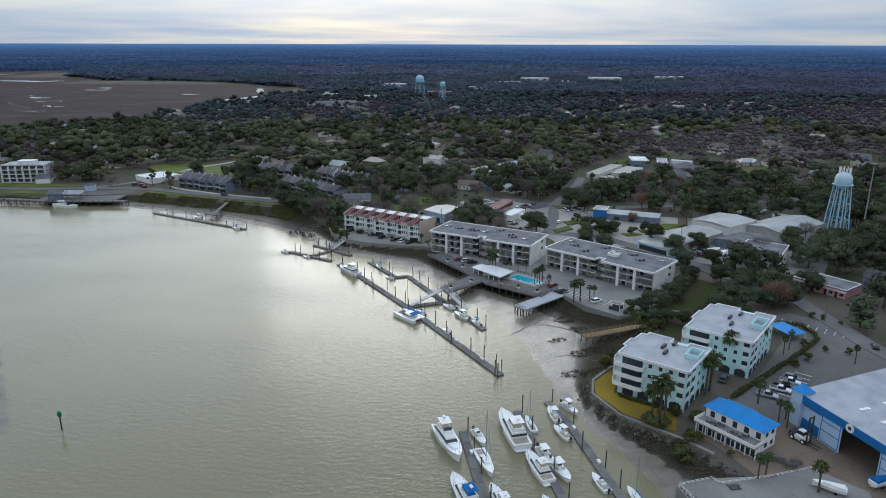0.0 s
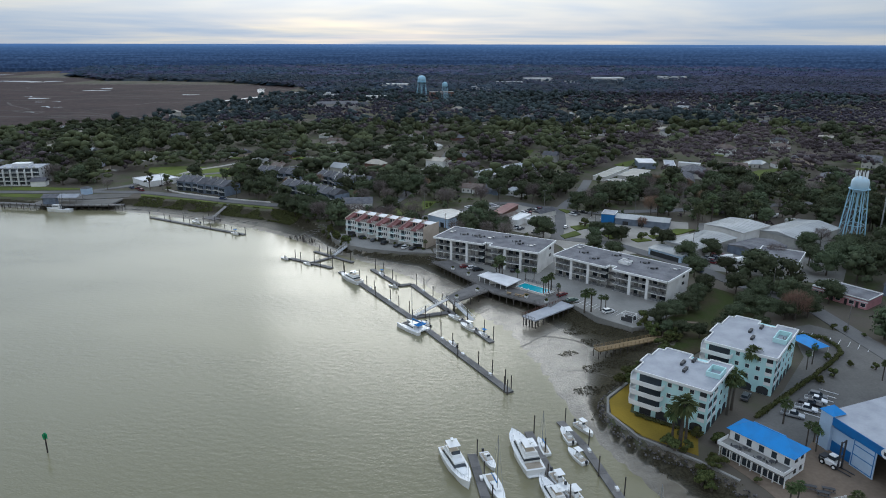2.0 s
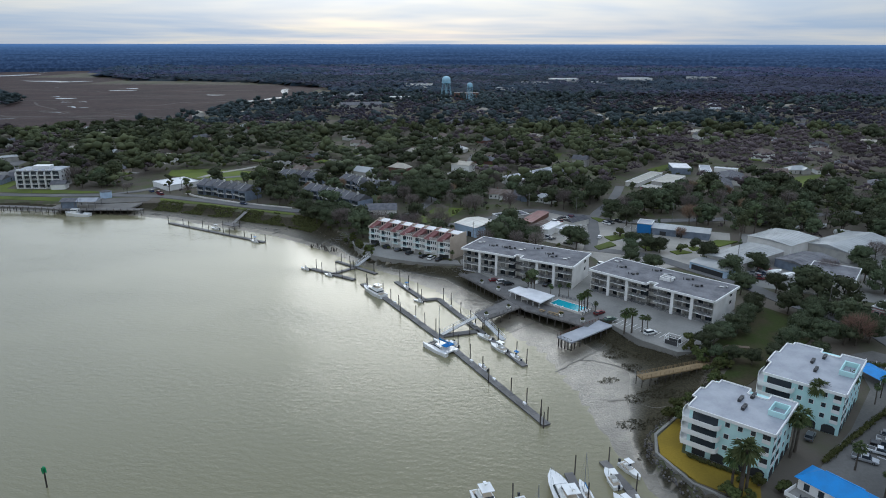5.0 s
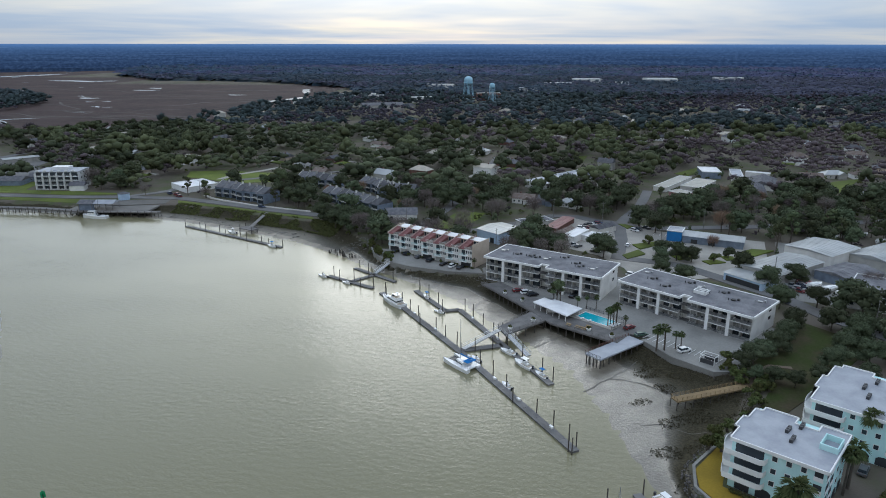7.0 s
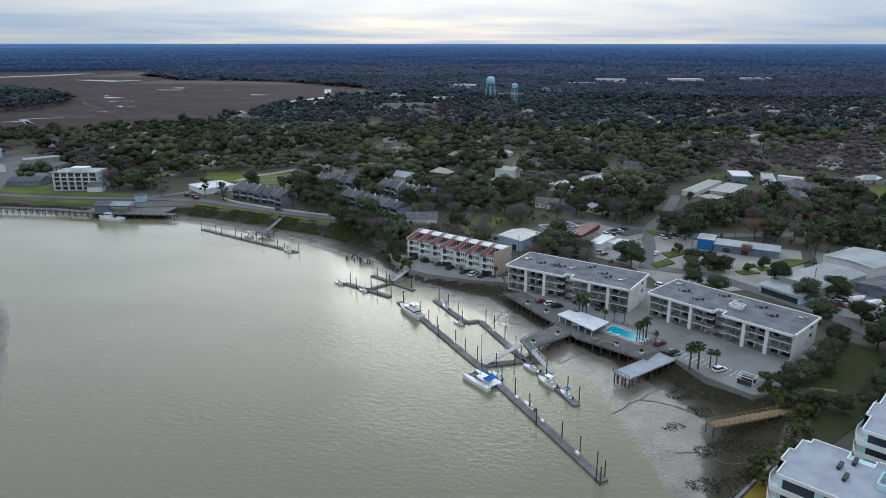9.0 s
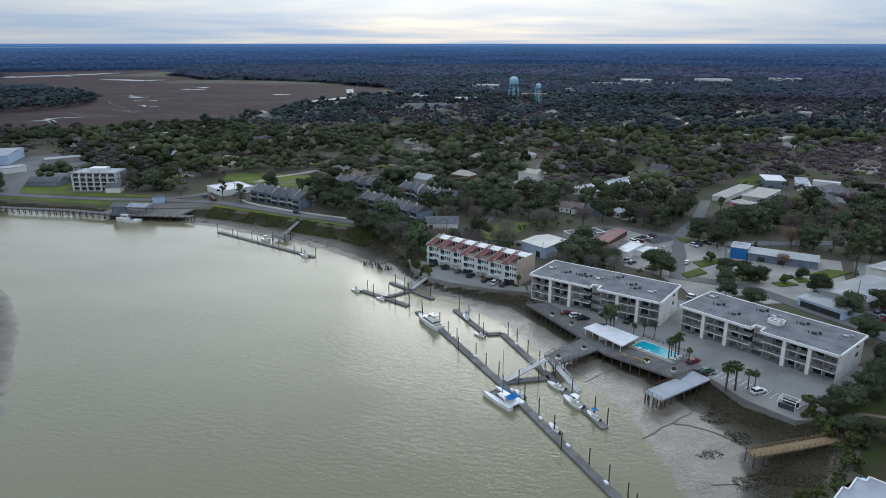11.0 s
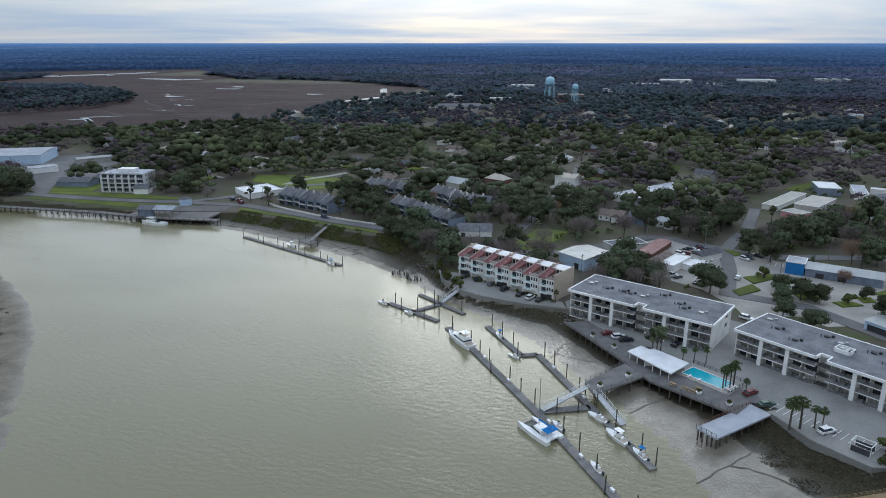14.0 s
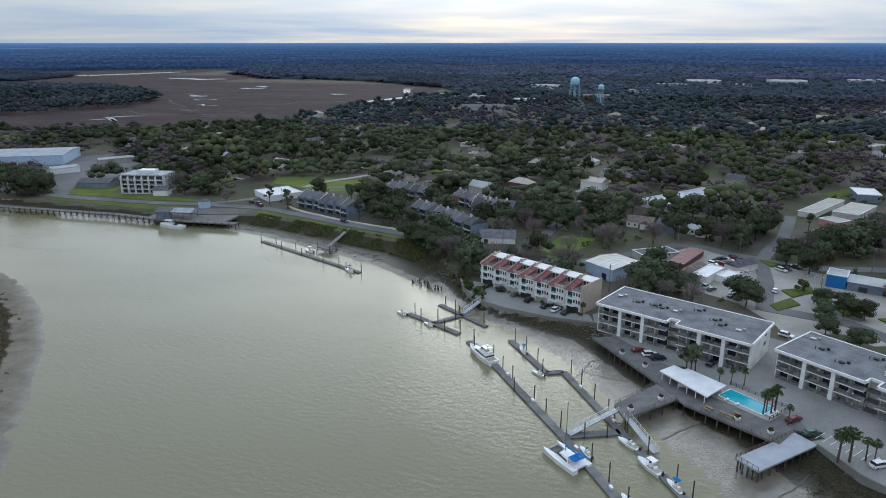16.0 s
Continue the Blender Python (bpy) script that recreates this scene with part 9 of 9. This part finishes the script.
# ---- small things ----
def hedge(pts, w, h, label):
    t = thing("hedge", turn(0, 0), label, "hedge", "clipped hedges")
    rs = np.random.RandomState(int(abs(pts[0][0]) * 10))
    cs, ra = [], []
    for p, q in zip(pts, pts[1:]):
        n = max(2, int((Vector(q) - Vector(p)).length / (w * 0.6)))
        for k in range(n):
            s = k / n
            cs.append((p[0] + (q[0] - p[0]) * s + rs.uniform(-0.2, 0.2), p[1] + (q[1] - p[1]) * s + rs.uniform(-0.2, 0.2), LAND + h * 0.5))
            ra.append(w * rs.uniform(0.5, 0.65))
    part("foliage", crown_mesh(rs, cs, ra, 26 * len(cs), 0.22, h / w, "bush"), None, t)


hedge([(74.4, 168.8), (86.6, 179.8), (100, 191.8), (115.5, 207.0)], 1.5, 1.6, "dark green hedge between condominiums and car park")
hedge([(115.8, 207.2), (117.5, 213), (116.5, 219.5), (109, 222)], 1.4, 1.5, "dark green hedge round the sunshade")
hedge([(44.4, 175.6), (45.8, 178), (52, 184)], 1.2, 1.0, "low dark hedge at the condominium foot")
hedge([(43.5, 169.0), (57.6, 159.6)], 1.1, 0.9, "low dark hedge along the condominium wall")


def rill(pts, w):
    """A small drainage channel in the mud."""
    bm = bmesh.new()
    fine = []
    for p, q in zip(pts, pts[1:]):
        for k in range(8):
            s = k / 8
            x, y = p[0] + (q[0] - p[0]) * s, p[1] + (q[1] - p[1]) * s
            fine.append((x + 0.8 * noise.noise((x * 0.25, y * 0.25, 1.0)), y + 0.8 * noise.noise((x * 0.25, y * 0.25, 7.0))))
    fine.append(pts[-1])
    lft, rgt = strip(fine, w * 0.6)
    rows = []
    for i, (l, r) in enumerate(zip(lft, rgt)):
        rows.append([bm.verts.new((*l, float(ground_height(*l)[0]) + 0.08)), bm.verts.new((*r, float(ground_height(*r)[0]) + 0.08))])
    for a, b in zip(rows, rows[1:]):
        bm.faces.new((a[1], b[1], b[0], a[0]))
    tagged(part("mud_rill", bm, "darkmud"), "dark drainage rill winding across the mud", "rill", kind="structure")


rill([(17, 217.5), (20, 220), (25.5, 226.3), (32.9, 224.1), (37, 222), (43, 216.4)], 0.7)
rill([(25.5, 226.3), (31, 231), (36, 238)], 0.5)
rill([(-22, 269), (-17.6, 279.3), (-15.4, 285.8), (-9, 290)], 0.6)
rill([(-17.6, 279.3), (-10, 276), (-4, 275)], 0.4)
rill([(4, 246), (9, 251), (15, 256)], 0.5)
rill([(30, 200), (36, 201), (42, 197), (46, 196)], 0.5)
rill([(-36, 301), (-32, 306), (-26, 308)], 0.4)
rill([(-112, 364), (-108, 374), (-104, 380)], 0.6)
rill([(-160, 386), (-158, 396), (-152, 400)], 0.5)


def dock_box(x, y, z, deg):
    t = thing("dock_box", turn(x, y, z, deg), "small white fibreglass dock box on the float", "dock box", "dock boxes")
    part("body", boxes((-0.6, 0.6, -0.3, 0.3, 0, 0.5)), "gel", t)
    bm = boxes((-0.64, 0.64, -0.34, 0.34, 0.5, 0.6))
    part("lid", bm, "trim", t)


for x, y, d in ((-39.2, 270.6, -57), (-30.0, 256.8, -57), (-17.0, 236.2, -59), (-8.5, 222.0, -59), (-1.5, 210.2, -59), (6.8, 196.4, -59), (-17.5, 268.0, -61), (-8.2, 251.2, -61), (1.2, 234.2, -61), (20.0, 146.0, -78), (29.6, 157.0, -78), (33.2, 142.0, -78), (2.9, 145.0, -80)):
    dock_box(x, y, 0.5, d)


def boat_on_trailer(x, y, deg, L, cover):
    t = thing("trailered_boat", turn(x, y, LAND + 0.3, deg), "white motor boat stored on a trailer ashore", "boat", "boats stored ashore")
    bm = hull_bm(L, L * 0.33, L * 0.12)
    bmesh.ops.translate(bm, verts=bm.verts, vec=(0, 0, 0.9))
    part("hull", bm, "gel", t)
    if cover:
        part("cover", one(taper, L * 0.05, L * 0.85, L * 0.3, L * 0.16, 0.9 + L * 0.125, 0.9 + L * 0.2, L * 0.2, 0.1), cover, t)
    else:
        part("console", one(taper, L * 0.36, L * 0.55, L * 0.14, L * 0.12, 0.9 + L * 0.12, 2.0 + L * 0.12, 0.3, 0.05), "gel", t)
    part("trailer_frame", boxes((-0.2, L * 0.9, -0.5, -0.35, 0.35, 0.5), (-0.2, L * 0.9, 0.35, 0.5, 0.35, 0.5), (L * 0.9, L * 1.1, -0.08, 0.08, 0.35, 0.5)), "steel", t)
    for sy in (-1, 1):
        part("trailer_wheel", one(tube, (L * 0.3, sy * 0.8, 0.33), (L * 0.3, sy * 1.02, 0.33), 0.33, None, 10), "rubber", t)


brs = random.Random(9)
for x, y, d in ((89.4, 129.5, 20), (82.5, 126.5, 150), (140, 372, 40), (144, 374, 40), (148, 376, 40), (152, 378, 40), (156, 379.5, 40), (160, 381, 40), (165, 382, 40), (170, 383, 40), (127, 312, 60), (131, 309, 60), (135, 306, 60), (121, 296, 30), (117, 299, 30), (113, 303, 30), (128.5, 316, 60), (172, 372, 10), (176, 368, 10)):
    boat_on_trailer(x, y, d, brs.uniform(6, 8.5), brs.choice((None, "gel", "canvas", "trim", None)))


def debris(n, where, seed, label, group):
    rs = np.random.RandomState(seed)
    protos = []
    for k in range(3):
        bm = bmesh.new()
        tube(bm, (-1.2, 0, 0), (1.2, rs.uniform(-0.3, 0.3), 0.1), 0.13, 0.08, 6)
        protos.append(mesh_of(bm, "driftwood", "deck"))
    t = thing("driftwood_pile", turn(0, 0), label, "driftwood", group)
    for k in range(n):
        x, y = where(rs)
        piece("log", protos[k % 3], t, pose(x, y, float(ground_height(x, y)[0]) + 0.12, rs.uniform(-8, 8), rs.uniform(-8, 8), rs.uniform(0, 360)) @ Matrix.Diagonal((rs.uniform(0.5, 1.6), 1, 1, 1)))


debris(70, lambda rs: (-84 + 14 * rs.rand(), 346 + 14 * rs.rand()), 5, "scattered grey driftwood and broken timber on the bank", "shore driftwood")
debris(60, lambda rs: (lambda s: (-200 + 90 * s, 408 - 38 * s + rs.uniform(-5, 4)))(rs.rand()), 6, "grey driftwood and rubble along the high bank", "shore driftwood")
debris(30, lambda rs: (-18 + 9 * rs.rand(), 302 + 9 * rs.rand()), 7, "tumbled driftwood and slabs beside the boardwalk", "shore driftwood")

# rubble along the foreshore
rub = random.Random(44)
stone = bmesh.new()
bmesh.ops.create_icosphere(stone, subdivisions=1, radius=0.5)
for v in stone.verts:
    v.co *= rub.uniform(0.75, 1.2)
stone = mesh_of(stone, "stone", "mudstone")
t = thing("foreshore_rubble", turn(0, 0), "loose grey rubble at the foot of the bank", "rubble")
for k in range(240):
    a = rub.random()
    if k % 3 == 0:
        x, y = -15 - 52 * a, 308.5 + (14 * a if a > 0.6 else 3 * a) + rub.uniform(-1.5, 1.5)
    elif k % 3 == 1:
        x, y = 40 + 17 * a, 245 - 19 * a + rub.uniform(-2.5, 0.5)
    else:
        x, y = -72 - 40 * a, 345 + 45 * a + rub.uniform(-4, 3)
    s = rub.uniform(0.3, 1.0)
    piece("stone", stone, t, pose(x, y, float(ground_height(x, y)[0]) + 0.05, rub.uniform(0, 90), rub.uniform(0, 90), rub.uniform(0, 360)) @ Matrix.Diagonal((s, s * 0.8, s * 0.6, 1)))

# boats' terrace furniture on the marina office
for k, (u, v) in enumerate(((3.5, 0.2), (5.0, 1.4), (9.0, 0.4), (11.5, 1.2))):
    m = turn(59.5, 152.8, LAND + 2.9, -52) @ turn(u, v, 0, 20 * k)
    t = thing("terrace_table", m, "dark round terrace table with two chairs", "table", "terrace tables")
    part("tabletop", one(tube, (0, 0, 0.68), (0, 0, 0.74), 0.6, None, 12), "rail", t)
    part("pedestal", one(tube, (0, 0, 0), (0, 0, 0.68), 0.06, None, 6), "rail", t)
    for sx in (-1, 1):
        part("chair", boxes((sx * 1.0 - 0.25, sx * 1.0 + 0.25, -0.25, 0.25, 0.4, 0.46), (sx * 1.2 - 0.04, sx * 1.2 + 0.04, -0.25, 0.25, 0.46, 0.95), (sx * 1.0 - 0.22, sx * 1.0 - 0.17, -0.22, -0.17, 0, 0.4), (sx * 1.0 + 0.17, sx * 1.0 + 0.22, 0.17, 0.22, 0, 0.4)), "rail", t)

# painted bays in the condominium and town car parks
bm = bmesh.new()
for a, u, d, n in (((113, 226), (0.80, -0.60), (-0.60, -0.80), 8), ((88, 172), (0.62, 0.78), (0.78, -0.62), 7), ((30, 384), (0.5, 0.866), (0.866, -0.5), 8), ((38, 373), (0.5, 0.866), (0.866, -0.5), 6), ((70, 384), (0.93, -0.36), (-0.36, -0.93), 9)):
    for k in range(n):
        c = Vector(a) + Vector(u) * 2.8 * k
        e, w = Vector(d) * 4.8, Vector(u) * 0.14
        prism(bm, [tuple(c), tuple(c + w), tuple(c + w + e), tuple(c + e)], LAND + 0.1, LAND + 0.24)
tagged(part("painted_bays", bm, "trim"), "faded white parking bay lines", "road marking", kind="structure")
for pts in ([(47, 342), (56, 351.5), (58, 345), (48.5, 336.5)], [(54.5, 360), (67, 366.5), (66, 360), (57, 352.5)], [(53.6, 399), (57, 399), (61, 394.5), (57, 390)], [(69, 343.5), (77.3, 347), (80.4, 341.5), (71.3, 337.2)], [(81, 336.6), (87.5, 339), (91, 335.3), (83.2, 332.1)], [(91.4, 344.3), (96.5, 344.8), (97, 340), (92.2, 338.6)], [(99.1, 349.4), (109.2, 357.5), (118.7, 355.8), (106.6, 345.9)]):
    lot("grass_island", "lawn", pts, "small kerbed grass island in the forecourt", "lawn")
for x, y, h in ((62, 361, 4.5), (75, 341, 5), (86, 336, 4), (94, 342, 5), (72, 346, 5)):
    tree("bigoak" if h > 4.6 else "bush", x, y, h, LAND, "forecourt trees")
